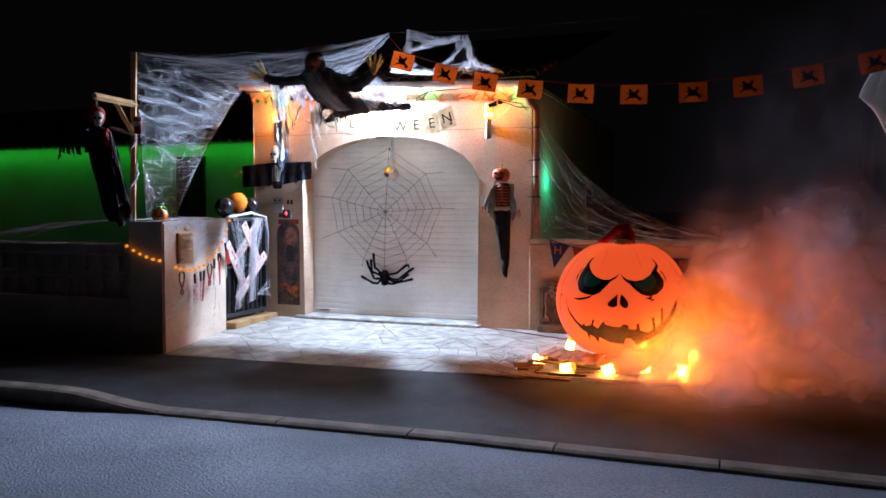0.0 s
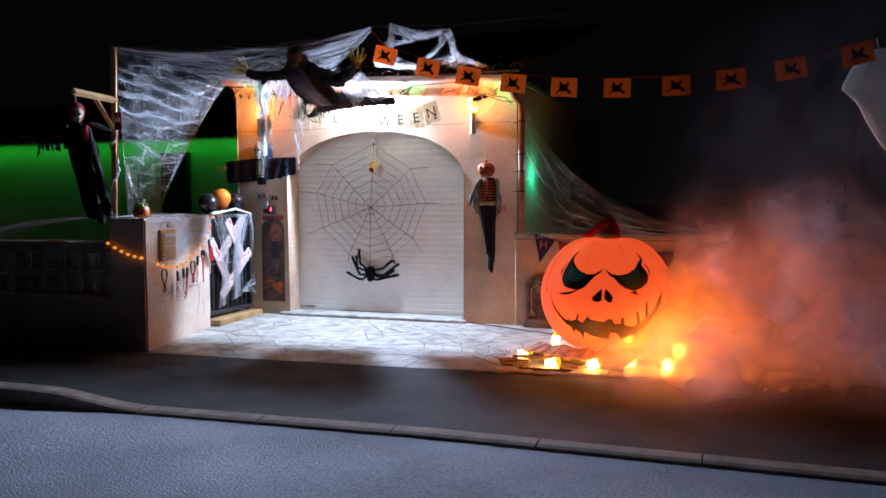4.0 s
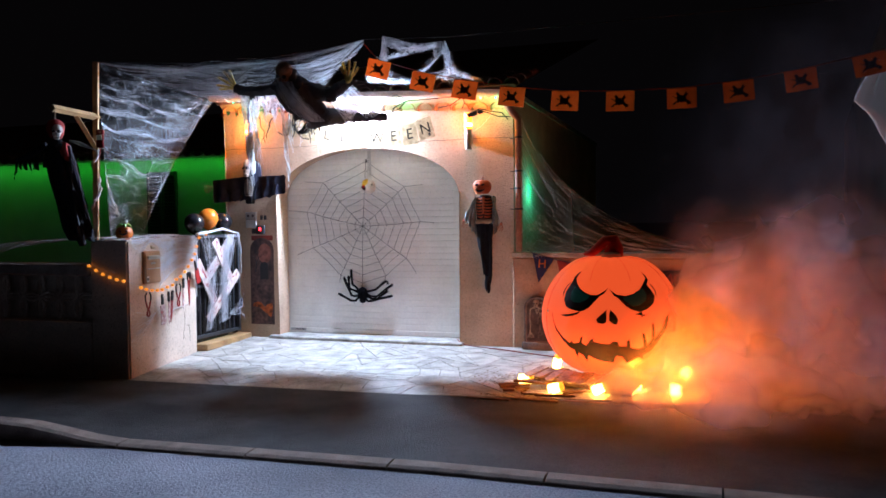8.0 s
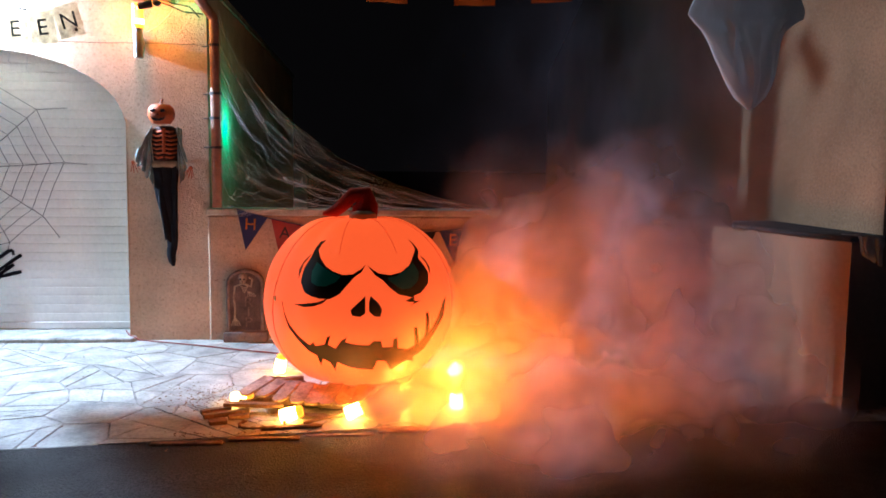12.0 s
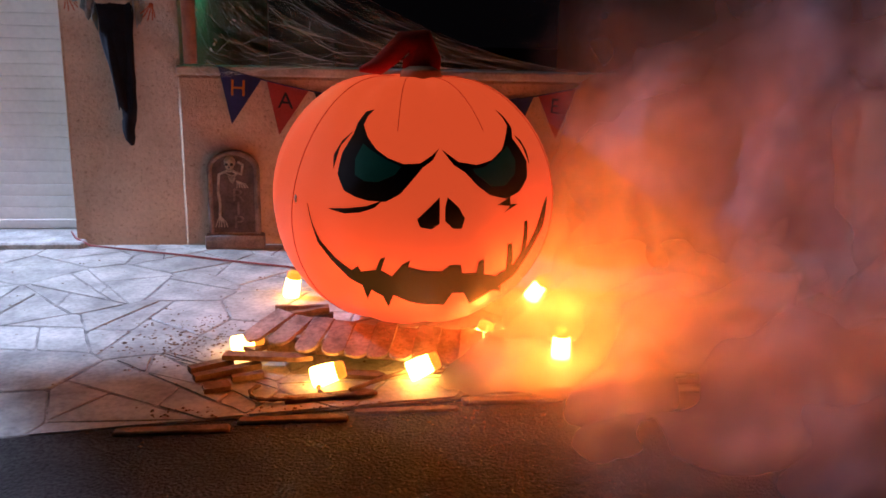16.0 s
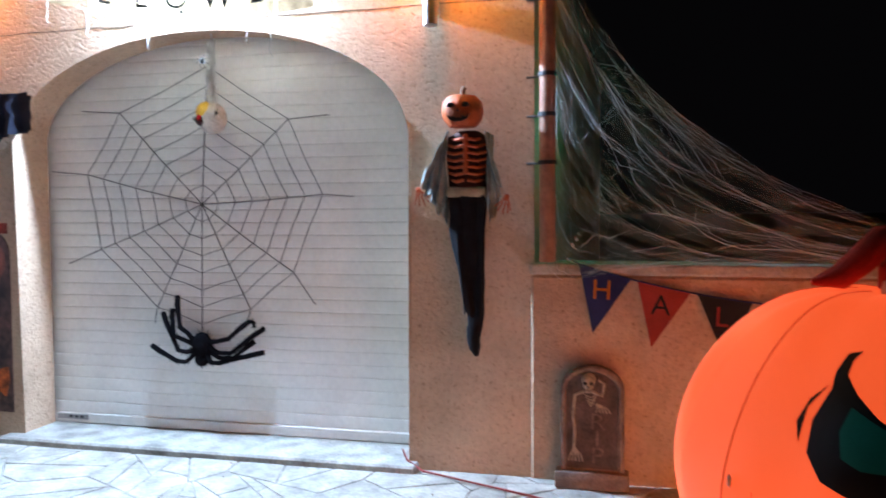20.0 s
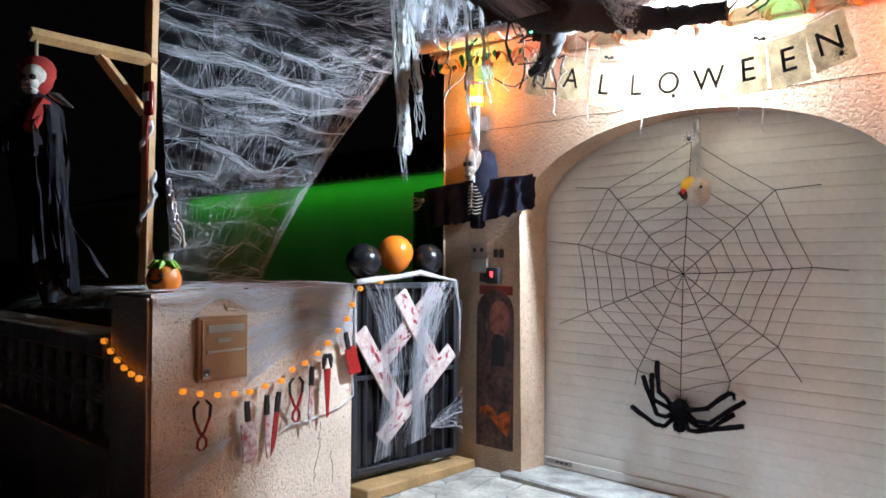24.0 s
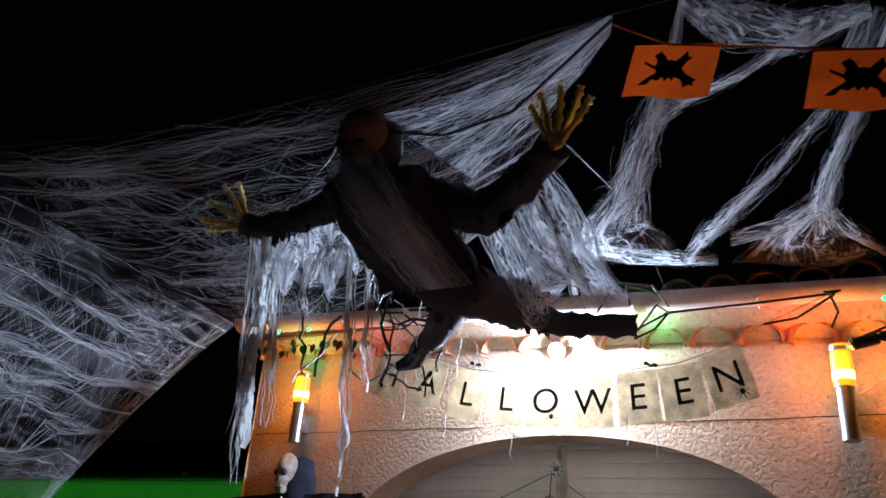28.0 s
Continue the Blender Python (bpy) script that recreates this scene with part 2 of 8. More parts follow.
def mesh_of(name, bm, smooth=True):
    bmesh.ops.recalc_face_normals(bm, faces=bm.faces[:])
    me = bpy.data.meshes.new(name)
    bm.to_mesh(me)
    bm.free()
    if smooth:
        me.shade_smooth()
        me.set_sharp_from_angle(angle=radians(38))
    return me


def part(name, bm, material, parent=None, label="", smooth=True, base=False):
    """Links a bmesh, given in world coordinates, as one mesh object; its origin is its middle, or its base."""
    cs = [v.co for v in bm.verts]
    lo = Vector([min(c[i] for c in cs) for i in range(3)])
    hi = Vector([max(c[i] for c in cs) for i in range(3)])
    mid = (lo + hi) / 2
    if base:
        mid.z = lo.z
    bmesh.ops.translate(bm, verts=bm.verts[:], vec=-mid)
    ob = new(name, mesh_of(name, bm, smooth))
    ob.data.materials.append(material)
    ob.location = mid - (origin(parent) if parent else Vector())
    ob.parent = parent
    WHERE[ob] = mid
    if label:
        ob["label"] = label
    return ob


def solo(name, bm, material, label, category, group="", kind="", smooth=True):
    return tagged(part(name, bm, material, None, "", smooth, True), label, category, group, kind)


def box(bm, lo, hi, bevel=0.0, turn=None, seg=1):
    """A box between two corners; turn is a matrix about its middle."""
    lo, hi = Vector(lo), Vector(hi)
    m = Matrix.Translation((lo + hi) / 2) @ (turn.to_4x4() if turn else Matrix()) @ Matrix.Diagonal((*(hi - lo), 1))
    vs = bmesh.ops.create_cube(bm, size=1, matrix=m)["verts"]
    if bevel:
        es = list({e for v in vs for e in v.link_edges})
        bmesh.ops.bevel(bm, geom=es, offset=bevel, segments=seg, affect="EDGES", profile=0.5)
    return bm


def tube(bm, pts, r, sides=8, caps=True):
    """A round bar through points; r is one radius or one for each point."""
    pts = [Vector(p) for p in pts]
    rs = r if isinstance(r, (list, tuple)) else [r] * len(pts)
    rings, up = [], Vector((0.13, 0.31, 0.94))
    for i, p in enumerate(pts):
        d = (pts[min(i + 1, len(pts) - 1)] - pts[max(i - 1, 0)])
        d = d.normalized() if d.length > 1e-9 else Vector((0, 0, 1))
        a = up - d * up.dot(d)
        if a.length < 0.05:
            a = Vector((1, 0, 0)) - d * d.x
        a.normalize()
        b = d.cross(a)
        up = a
        rings.append([bm.verts.new(p + rs[i] * (math.cos(2 * math.pi * k / sides) * a + math.sin(2 * math.pi * k / sides) * b)) for k in range(sides)])
    for q, s in zip(rings, rings[1:]):
        for k in range(sides):
            bm.faces.new((q[k], q[(k + 1) % sides], s[(k + 1) % sides], s[k]))
    if caps:
        bm.faces.new(rings[0][::-1])
        bm.faces.new(rings[-1])
    return bm


def lathe(bm, profile, at=(0, 0, 0), seg=24, wobble=None, turn=None):
    """Turns (radius, height) pairs about an upright axis at a place."""
    m = Matrix.Translation(at) @ (turn.to_4x4() if turn else Matrix())
    rings = []
    for r, z in profile:
        ring = []
        for k in range(seg):
            a = 2 * math.pi * k / seg
            s = wobble(a, z) if wobble else 1
            ring.append(bm.verts.new(m @ Vector((r * s * math.cos(a), r * s * math.sin(a), z))))
        rings.append(ring)
    for q, s in zip(rings, rings[1:]):
        for k in range(seg):
            bm.faces.new((q[k], q[(k + 1) % seg], s[(k + 1) % seg], s[k]))
    bm.faces.new(rings[0][::-1])
    bm.faces.new(rings[-1])
    return bm


def ball(bm, at, r, seg=16, turn=None):
    """An ellipsoid with the radii r."""
    r = r if isinstance(r, (list, tuple)) else (r, r, r)
    m = Matrix.Translation(at) @ (turn.to_4x4() if turn else Matrix()) @ Matrix.Diagonal((*r, 1))
    bmesh.ops.create_uvsphere(bm, u_segments=seg, v_segments=max(6, seg // 2 + 1), radius=1, matrix=m)
    return bm


def slab(bm, outline, m, thick, bevel=0.0):
    """A flat shape in x and y, thickened along z, then laid by the matrix m."""
    old = set(bm.verts)
    vs = [bm.verts.new((x, y, 0)) for x, y in outline]
    f = bm.faces.new(vs)
    bm.normal_update()
    if f.normal.z < 0:
        f.normal_flip()
    up = bmesh.ops.extrude_face_region(bm, geom=[f])
    top = {g for g in up["geom"] if isinstance(g, bmesh.types.BMVert)}
    bmesh.ops.translate(bm, verts=list(top), vec=(0, 0, thick))
    if bevel:
        es = [e for e in {e for v in top for e in v.link_edges} if e.verts[0] in top and e.verts[1] in top]
        bmesh.ops.bevel(bm, geom=es, offset=bevel, segments=1, affect="EDGES", profile=0.5)
    for v in bm.verts:
        if v not in old:
            v.co = m @ v.co
    return bm


FRONT = Matrix(((1, 0, 0, 0), (0, 0, -1, 0), (0, 1, 0, 0), (0, 0, 0, 1)))


def front(x, y, z, turn=0):
    """Lays a flat shape upright, facing the street: its x to the right, its y up, its thickness towards the street."""
    return Matrix.Translation((x, y, z)) @ FRONT @ Matrix.Rotation(radians(turn), 4, "Z")


def side(x, y, z, turn=0):
    """Lays a flat shape upright on a wall that faces +x: its x away from the street, its y up."""
    return Matrix.Translation((x, y, z)) @ Matrix(((0, 0, 1, 0), (1, 0, 0, 0), (0, 1, 0, 0), (0, 0, 0, 1))) @ Matrix.Rotation(radians(turn), 4, "Z")


def words(name, text, size, m, material, parent=None, depth=0.002, wide=1.0):
    """Letters of the built-in font as a mesh, centred on the matrix m."""
    c = bpy.data.curves.new(name, "FONT")
    c.body, c.size, c.align_x, c.align_y, c.extrude = text, size, "CENTER", "CENTER", depth
    tmp = bpy.data.objects.new(name, c)
    scene.collection.objects.link(tmp)
    bpy.context.view_layer.update()
    me = bpy.data.meshes.new_from_object(tmp.evaluated_get(bpy.context.evaluated_depsgraph_get()))
    bpy.data.objects.remove(tmp)
    bm = bmesh.new()
    bm.from_mesh(me)
    bpy.data.meshes.remove(me)
    bmesh.ops.transform(bm, matrix=m @ Matrix.Diagonal((wide, 1, 1, 1)), verts=bm.verts[:])
    return part(name, bm, material, parent, smooth=False)


# ---- structure ----
def plain(name, bm, material, label, category, smooth=False, parent=None):
    return tagged(part(name, bm, material, parent, "", smooth), label, category, "", "structure")


DOOR_L, DOOR_R, SPRING, RISE = -2.10, 0.40, 1.83, 0.61
DOOR_MID, DOOR_HALF = (DOOR_L + DOOR_R) / 2, (DOOR_R - DOOR_L) / 2
WALL_L, WALL_R, WALL_TOP = -2.86, 1.05, 2.97


def arch(x):
    k = (x - DOOR_MID) / DOOR_HALF
    return SPRING + RISE * math.sqrt(max(0, 1 - k * k))


def garage_front():
    bm = bmesh.new()
    xs = [DOOR_MID - DOOR_HALF * math.cos(math.pi * i / 36) for i in range(37)]
    for y in (0.0, 0.28):
        left = [bm.verts.new(p) for p in ((WALL_L, y, -0.1), (DOOR_L, y, -0.1), (DOOR_L, y, SPRING), (DOOR_L, y, WALL_TOP), (WALL_L, y, WALL_TOP), (WALL_L, y, SPRING))]
        right = [bm.verts.new(p) for p in ((DOOR_R, y, -0.1), (WALL_R, y, -0.1), (WALL_R, y, SPRING), (WALL_R, y, WALL_TOP), (DOOR_R, y, WALL_TOP), (DOOR_R, y, SPRING))]
        bm.faces.new((left[0], left[1], left[2], left[5]))
        bm.faces.new((left[5], left[2], left[3], left[4]))
        bm.faces.new((right[0], right[1], right[2], right[5]))
        bm.faces.new((right[5], right[2], right[3], right[4]))
        low = [left[2]] + [bm.verts.new((x, y, arch(x))) for x in xs[1:-1]] + [right[5]]
        top = [left[3]] + [bm.verts.new((x, y, WALL_TOP)) for x in xs[1:-1]] + [right[4]]
        for i in range(36):
            bm.faces.new((low[i], low[i + 1], top[i + 1], top[i]))
        if y == 0:
            old = (left, right, low, top)
        else:
            loop_a = [old[0][0], old[0][1], *old[2], old[1][0], old[1][1], old[1][2], old[1][3], *old[3][::-1], old[0][4], old[0][5]]
            loop_b = [left[0], left[1], *low, right[0], right[1], right[2], right[3], *top[::-1], left[4], left[5]]
            n = len(loop_a)
            for i in range(n):
                bm.faces.new((loop_a[i], loop_a[(i + 1) % n], loop_b[(i + 1) % n], loop_b[i]))
    bm.normal_update()
    edge = [e for e in bm.edges if all(abs(v.co.y) < 1e-6 for v in e.verts) and any(max(abs(v.co.y) for v in f.verts) > 0.2 for f in e.link_faces)]
    bmesh.ops.bevel(bm, geom=edge, offset=0.018, segments=2, affect="EDGES", profile=0.5)
    return plain("wall_front", bm, STUCCO, "pink-beige rough-cast garage front with a wide arched opening", "wall")


wall_front = garage_front()
bm = bmesh.new()
box(bm, (-2.2, -0.10, -0.09), (0.44, 0.34, 0.035), 0.012)
plain("threshold", bm, SILL_STONE, "worn grey cement threshold under the roller door", "threshold")
bm = bmesh.new()
box(bm, (WALL_L, 0.28, -0.1), (WALL_L + 0.2, 7, WALL_TOP))
plain("wall_garage_left", bm, STUCCO, "rough-cast side wall of the garage", "wall")
bm = bmesh.new()
box(bm, (WALL_R - 0.2, 0.28, -0.1), (WALL_R, 7, WALL_TOP))
plain("wall_garage_right", bm, STUCCO, "rough-cast side wall of the garage", "wall")
bm = bmesh.new()
box(bm, (WALL_L + 0.2, 6.8, -0.1), (WALL_R - 0.2, 7, WALL_TOP))
plain("wall_garage_back", bm, STUCCO, "rough-cast back wall of the garage", "wall")
bm = bmesh.new()
box(bm, (WALL_L + 0.2, 0.3, -0.1), (WALL_R - 0.2, 6.8, 0.0))
plain("floor_garage", bm, SILL_STONE, "grey cement floor inside the closed garage", "floor")
bm = bmesh.new()
box(bm, (WALL_L - 0.02, 0.02, WALL_TOP + 0.004), (WALL_R + 0.02, 7.05, WALL_TOP + 0.06))
plain("ceiling_garage", bm, COPING, "cement slab under the garage roof tiles", "ceiling")


def half_tile(r, length, rise=0.0):
    """A half-round clay tile, open below, its length along y."""
    bm = bmesh.new()
    n = 8
    for k, (ra, rb) in enumerate(((r, r * 0.86), (r - 0.014, r * 0.86 - 0.014))):
        for y, q, z in ((0, ra, 0), (length, rb, rise)):
            for i in range(n + 1):
                a = math.pi * i / n
                bm.verts.new((q * math.cos(a), y, z + q * 0.85 * math.sin(a)))
    bm.verts.ensure_lookup_table()
    v, m = bm.verts, n + 1
    for i in range(n):
        bm.faces.new((v[i], v[i + 1], v[m + i + 1], v[m + i]))
        bm.faces.new((v[2 * m + i + 1], v[2 * m + i], v[3 * m + i], v[3 * m + i + 1]))
        bm.faces.new((v[i + 1], v[i], v[2 * m + i], v[2 * m + i + 1]))
        bm.faces.new((v[m + i], v[m + i + 1], v[3 * m + i + 1], v[3 * m + i]))
    for a, b in ((0, m), (n, m + n)):
        bm.faces.new((v[a], v[b], v[2 * m + b], v[2 * m + a]))
    return mesh_of("roof_tile", bm)


def tile_rows(parent, me, spots, name="roof_tile"):
    for x, y, z, rx in spots:
        ob = new(name, me)
        ob.matrix_basis = Matrix.Translation(Vector((x, y, z)) - origin(parent)) @ Matrix.Rotation(rx, 4, "X")
        ob.parent = parent


tile_me = half_tile(0.095, 0.42, 0.0)
tile_me.materials.append(TILE)
def eave_z(x):
    """The gutter's underside, which falls towards the downpipe."""
    return 2.975 - 0.042 * (x + 0.3)


roof = thing("roof_garage", (-0.9, 0, 3.05), "low terracotta tiled garage roof, dark at night", "roof", "", "structure")
slope = radians(16)
bm = bmesh.new()
box(bm, (WALL_L - 0.05, -0.12, 3.06), (WALL_R + 0.06, 0.0, 3.075))
vs = [bm.verts.new(p) for p in ((WALL_L - 0.05, 0.0, 3.07), (WALL_R + 0.06, 0.0, 3.07), (WALL_R + 0.06, 7.1, 3.07 + 7.1 * math.tan(slope)), (WALL_L - 0.05, 7.1, 3.07 + 7.1 * math.tan(slope)))]
bm.faces.new(vs)
part("roof_bed", bm, TILE, roof)
tile_rows(roof, tile_me, [(WALL_L + 0.05 + 0.205 * i, -0.14 + 0.38 * j, 3.075 + 0.38 * j * math.tan(slope), slope) for i in range(20) for j in range(3)])
short_me = half_tile(0.112, 0.085, 0.0)
short_me.materials.append(mat("cornice_clay", (0.52, 0.22, 0.11), 0.85, var=0.3, scale=9, bscale=60, bump=0.4, spread=0.2))
eave = thing("eave_cornice", (-0.9, 0, 2.8), "cornice of half-round clay tiles under the gutter", "cornice", "", "structure")
tile_rows(eave, short_me, [(WALL_L + 0.11 + 0.228 * i, -0.065, eave_z(WALL_L + 0.11 + 0.228 * i) - 0.125, 0) for i in range(17)], "cornice_tile")
bm = bmesh.new()
va = [bm.verts.new((x, y, eave_z(x) + dz)) for x in (WALL_L - 0.02, WALL_R + 0.02) for y, dz in ((-0.025, -0.10), (-0.002, -0.10), (-0.002, 0.05), (-0.13, 0.05))]
for i in range(4):
    bm.faces.new((va[i], va[(i + 1) % 4], va[4 + (i + 1) % 4], va[4 + i]))
bm.faces.new(va[:4])
bm.faces.new(va[4:][::-1])
part("cornice_band", bm, STUCCO, eave)

gutter = thing("gutter", (-0.9, -0.22, 2.93), "pale half-round plastic roof gutter with brackets", "gutter", "", "structure")
bm = bmesh.new()
prof = [(0.075 * math.cos(a), 0.075 * math.sin(a)) for a in [math.pi + math.pi * i / 10 for i in range(11)]]
ring = prof + [(x * 0.93, z * 0.93) for x, z in prof[::-1]]
ra = [bm.verts.new((WALL_L - 0.06, -0.215 + x, eave_z(WALL_L) + 0.075 + z)) for x, z in ring]
rb = [bm.verts.new((WALL_R + 0.08, -0.215 + x, eave_z(WALL_R) + 0.075 + z)) for x, z in ring]
for i in range(len(ring)):
    bm.faces.new((ra[i], ra[(i + 1) % len(ring)], rb[(i + 1) % len(ring)], rb[i]))
bm.faces.new(ra)
bm.faces.new(rb[::-1])
part("trough", bm, GUTTER, gutter)
for i in range(7):
    bm = bmesh.new()
    x = WALL_L + 0.2 + i * 0.58
    tube(bm, [(x, -0.13, eave_z(x) + 0.07), (x, -0.215 - 0.07, eave_z(x) + 0.02), (x, -0.215, eave_z(x) - 0.008), (x, -0.14, eave_z(x) + 0.01)], 0.007, 6)
    part("bracket", bm, GUTTER, gutter)

pipe = thing("downpipe", (1.13, -0.1, 0), "brown round downpipe fixed to the garage corner", "downpipe", "", "structure")
bm = bmesh.new()
tube(bm, [(1.02, -0.215, 2.95), (1.03, -0.21, 2.86), (1.08, -0.15, 2.76), (1.14, -0.085, 2.68), (1.145, -0.08, 2.6), (1.145, -0.08, 1.13)], 0.042, 12)
part("tube", bm, PIPE, pipe)
for z in (2.45, 2.06, 1.86, 1.62):
    bm = bmesh.new()
    tube(bm, [(1.145, -0.08, z), (1.145, -0.08, z + 0.02)], 0.05, 12)
    tube(bm, [(1.145, -0.03, z + 0.01), (1.03, 0.0, z + 0.01)], 0.006, 6)
    part("collar", bm, IRON, pipe)


# ---- ground, road, pavement ----
def sheet(name, xs, ys, height, material, label, category):
    bm = bmesh.new()
    g = [[bm.verts.new((x, y, height(x, y))) for x in xs] for y in ys]
    for a, b in zip(g, g[1:]):
        for i in range(len(xs) - 1):
            bm.faces.new((a[i], a[i + 1], b[i + 1], b[i]))
    return plain(name, bm, material, label, category, True)


def kerb_rise(x):
    """The kerb is lowered before the garage and rises towards the left."""
    k = min(1, max(0, (-0.82 - x) / 1.0))
    return k * k * (3 - 2 * k) * 0.10


def kerb_y(x):
    """The kerb's back edge, which draws out towards the street on the left."""
    return -4.22 - 0.05 * min(5, max(0, 1.5 - x))


def pave_edge(x):
    return max(-2.55 + 0.05 * x, -2.585 + 0.118 * min(x, 6))


def walk_height(x, y):
    k = min(1, max(0, (pave_edge(x) - y) / 1.7))
    return -0.062 - 0.04 * k + kerb_rise(x) * k * 0.9


xs = [-60, -30, -14, -8, -6, -4.5] + [-3.5 + 0.35 * i for i in range(30)] + [7.4, 9, 12, 20, 60]
sheet("ground", [-400, -60, -12, 0, 12, 60, 400], [-400, -60, -20, -4.3, 0, 60, 400], lambda x, y: -0.28, ASPHALT, "dark ground stretching away into the night", "ground")
sheet("road", [-60, -30, -10, -5, 0, 5, 10, 30, 60], [-60, -30, -14, -10, -8, -6, -5, -4.36], lambda x, y: -0.135 + 0.012 * min(4, max(0, -4.36 - y)), ROAD, "grey worn asphalt road, street light put into its pale colour", "road")
bm = bmesh.new()
ys = [1 - i / 8 for i in range(9)]
g = [[bm.verts.new((x, kerb_y(x) + (pave_edge(x) - kerb_y(x)) * k, walk_height(x, kerb_y(x) + (pave_edge(x) - kerb_y(x)) * k))) for x in xs] for k in ys]
for a, b in zip(g, g[1:]):
    for i in range(len(xs) - 1):
        bm.faces.new((a[i], a[i + 1], b[i + 1], b[i]))
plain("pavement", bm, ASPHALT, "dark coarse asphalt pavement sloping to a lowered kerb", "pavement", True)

kerb = thing("kerb", (0, -4.29, -0.15), "low grey concrete kerb in metre lengths, lowered before the garage", "kerb", "", "structure")
for i in range(-9, 9):
    x0, x1 = 0.215 + 1.045 * i, 0.215 + 1.045 * (i + 1)
    bm = bmesh.new()
    cols = []
    for k in range(5):
        x = x0 + 0.006 + (x1 - x0 - 0.012) * k / 4
        z = -0.1 + kerb_rise(x)
        y = kerb_y(x)
        cols.append([bm.verts.new(p) for p in ((x, y, -0.25), (x, y, z), (x, y - 0.112, z - 0.004), (x, y - 0.145, z - 0.016), (x, y - 0.156, -0.25))])
    for a, b in zip(cols, cols[1:]):
        for j in range(5):
            bm.faces.new((a[j], a[(j + 1) % 5], b[(j + 1) % 5], b[j]))
    bm.faces.new(cols[0])
    bm.faces.new(cols[-1][::-1])
    part("kerb_stone", bm, KERB, kerb, smooth=False)


def forecourt_height(x, y):
    return -0.003 + 0.022 * max(-2.7, min(0, y))


forecourt = thing("forecourt", (1, -1.3, -0.1), "pale crazy paving of broken stone slabs before the garage", "paving", "", "structure")
bm = bmesh.new()
g = [[bm.verts.new((x, y, forecourt_height(x, y) - 0.0048)) for x in (-2.9, 0.515, 2.6, 5.8)] for y in (0.1, -0.8, -1.6, -2.3)]
last = [bm.verts.new((x, pave_edge(x), forecourt_height(x, pave_edge(x)) - 0.0048)) for x in (-2.9, 0.515, 2.6, 5.8)]
foot = [bm.verts.new((x, pave_edge(x) - 0.004, -0.2)) for x in (-2.9, 0.515, 2.6, 5.8)]
for a, b in zip(g + [last], g[1:] + [last, foot]):
    for i in range(3):
        bm.faces.new((a[i], a[i + 1], b[i + 1], b[i]))
part("mortar_bed", bm, MORTAR, forecourt)


def gate_x(y):
    """The face of the gate wall, which runs slightly askew from the street to the garage."""
    return -2.27 - 0.185 * (y + 2.62)


# gate wall, low walls
bm = bmesh.new()
slab(bm, [(-2.27, -2.62), (gate_x(-1.13), -1.13), (gate_x(-1.13) - 0.44, -1.19), (-2.74, -2.62)], Matrix.Translation((0, 0, -0.15)), 1.49)
bmesh.ops.bevel(bm, geom=[e for e in bm.edges if abs(e.verts[0].co.z - e.verts[1].co.z) > 1 or min(v.co.z for v in e.verts) > 1.3], offset=0.02, segments=2, affect="EDGES")
plain("wall_gate", bm, STUCCO_SIDE, "thick rough-cast gate wall, stained near its foot", "wall")
bm = bmesh.new()
box(bm, (1.05, -0.02, -0.1), (4.70, 0.20, 1.06), 0.015)
plain("wall_low", bm, STUCCO_LOW, "low rough-cast boundary wall beside the garage", "wall")
bm = bmesh.new()
box(bm, (1.045, -0.05, 1.062), (4.72, 0.23, 1.12), 0.014, seg=2)
plain("coping_low", bm, COPING, "thin cement coping along the low wall", "coping")
bm = bmesh.new()
slab(bm, [(5.22, -0.55), (5.47, -2.08), (5.73, -2.08), (5.73, -0.55)], Matrix.Translation((0, 0, -0.15)), 1.19, 0.012)
plain("wall_side_low", bm, RENDER_LOW, "low rendered side wall running to the street", "wall")
bm = bmesh.new()
box(bm, (4.79, -0.05, -0.1), (5.16, 0.2, 0.98), 0.012)
plain("wall_corner_low", bm, RENDER_LOW, "short rendered pillar between dark gaps before the neighbouring house", "wall")
bm = bmesh.new()
slab(bm, [(5.17, -0.52), (5.43, -2.13), (5.75, -2.13), (5.75, -0.52)], Matrix.Translation((0, 0, 1.042)), 0.03, 0.008)
plain("coping_side_low", bm, mat("black_coping", (0.035, 0.028, 0.024), 0.9, var=0.4, scale=6, bscale=60, bump=0.5), "black coping on the low side wall", "coping")
bm = bmesh.new()
box(bm, (4.70, 0.55, -0.1), (5.75, 0.65, 0.98))
plain("wall_gap_back", bm, RENDER_LOW, "rendered wall behind the dark gaps", "wall")
wall_left = thing("wall_street", (-6, -2.5, 0), "low street wall with a pierced block screen, in the dark", "wall", "", "structure")
bm = bmesh.new()
box(bm, (-14, -2.62, -0.2), (-2.742, -2.40, 0.50), 0.01)
part("plinth", bm, STUCCO_SIDE, wall_left)
bm = bmesh.new()
box(bm, (-14, -2.65, 0.98), (-2.742, -2.37, 1.10), 0.015)
part("coping", bm, COPING, wall_left)
bm = bmesh.new()
box(bm, (-14, -2.46, 0.50), (-2.742, -2.41, 0.98))
part("backing", bm, STUCCO_SIDE, wall_left)
bm = bmesh.new()
s = 0.24
for k in range(4):
    tube(bm, [(s / 2 * math.cos(a + math.pi * k / 2) * 1.35, 0, s / 2 * math.sin(a + math.pi * k / 2) * 1.35) for a in [math.pi / 2 * q / 6 for q in range(7)]], 0.022, 6)
tube(bm, [(-s / 2, 0, -s / 2), (s / 2, 0, -s / 2), (s / 2, 0, s / 2), (-s / 2, 0, s / 2), (-s / 2, 0, -s / 2)], 0.02, 4)
block_me = mesh_of("screen_block", bm)
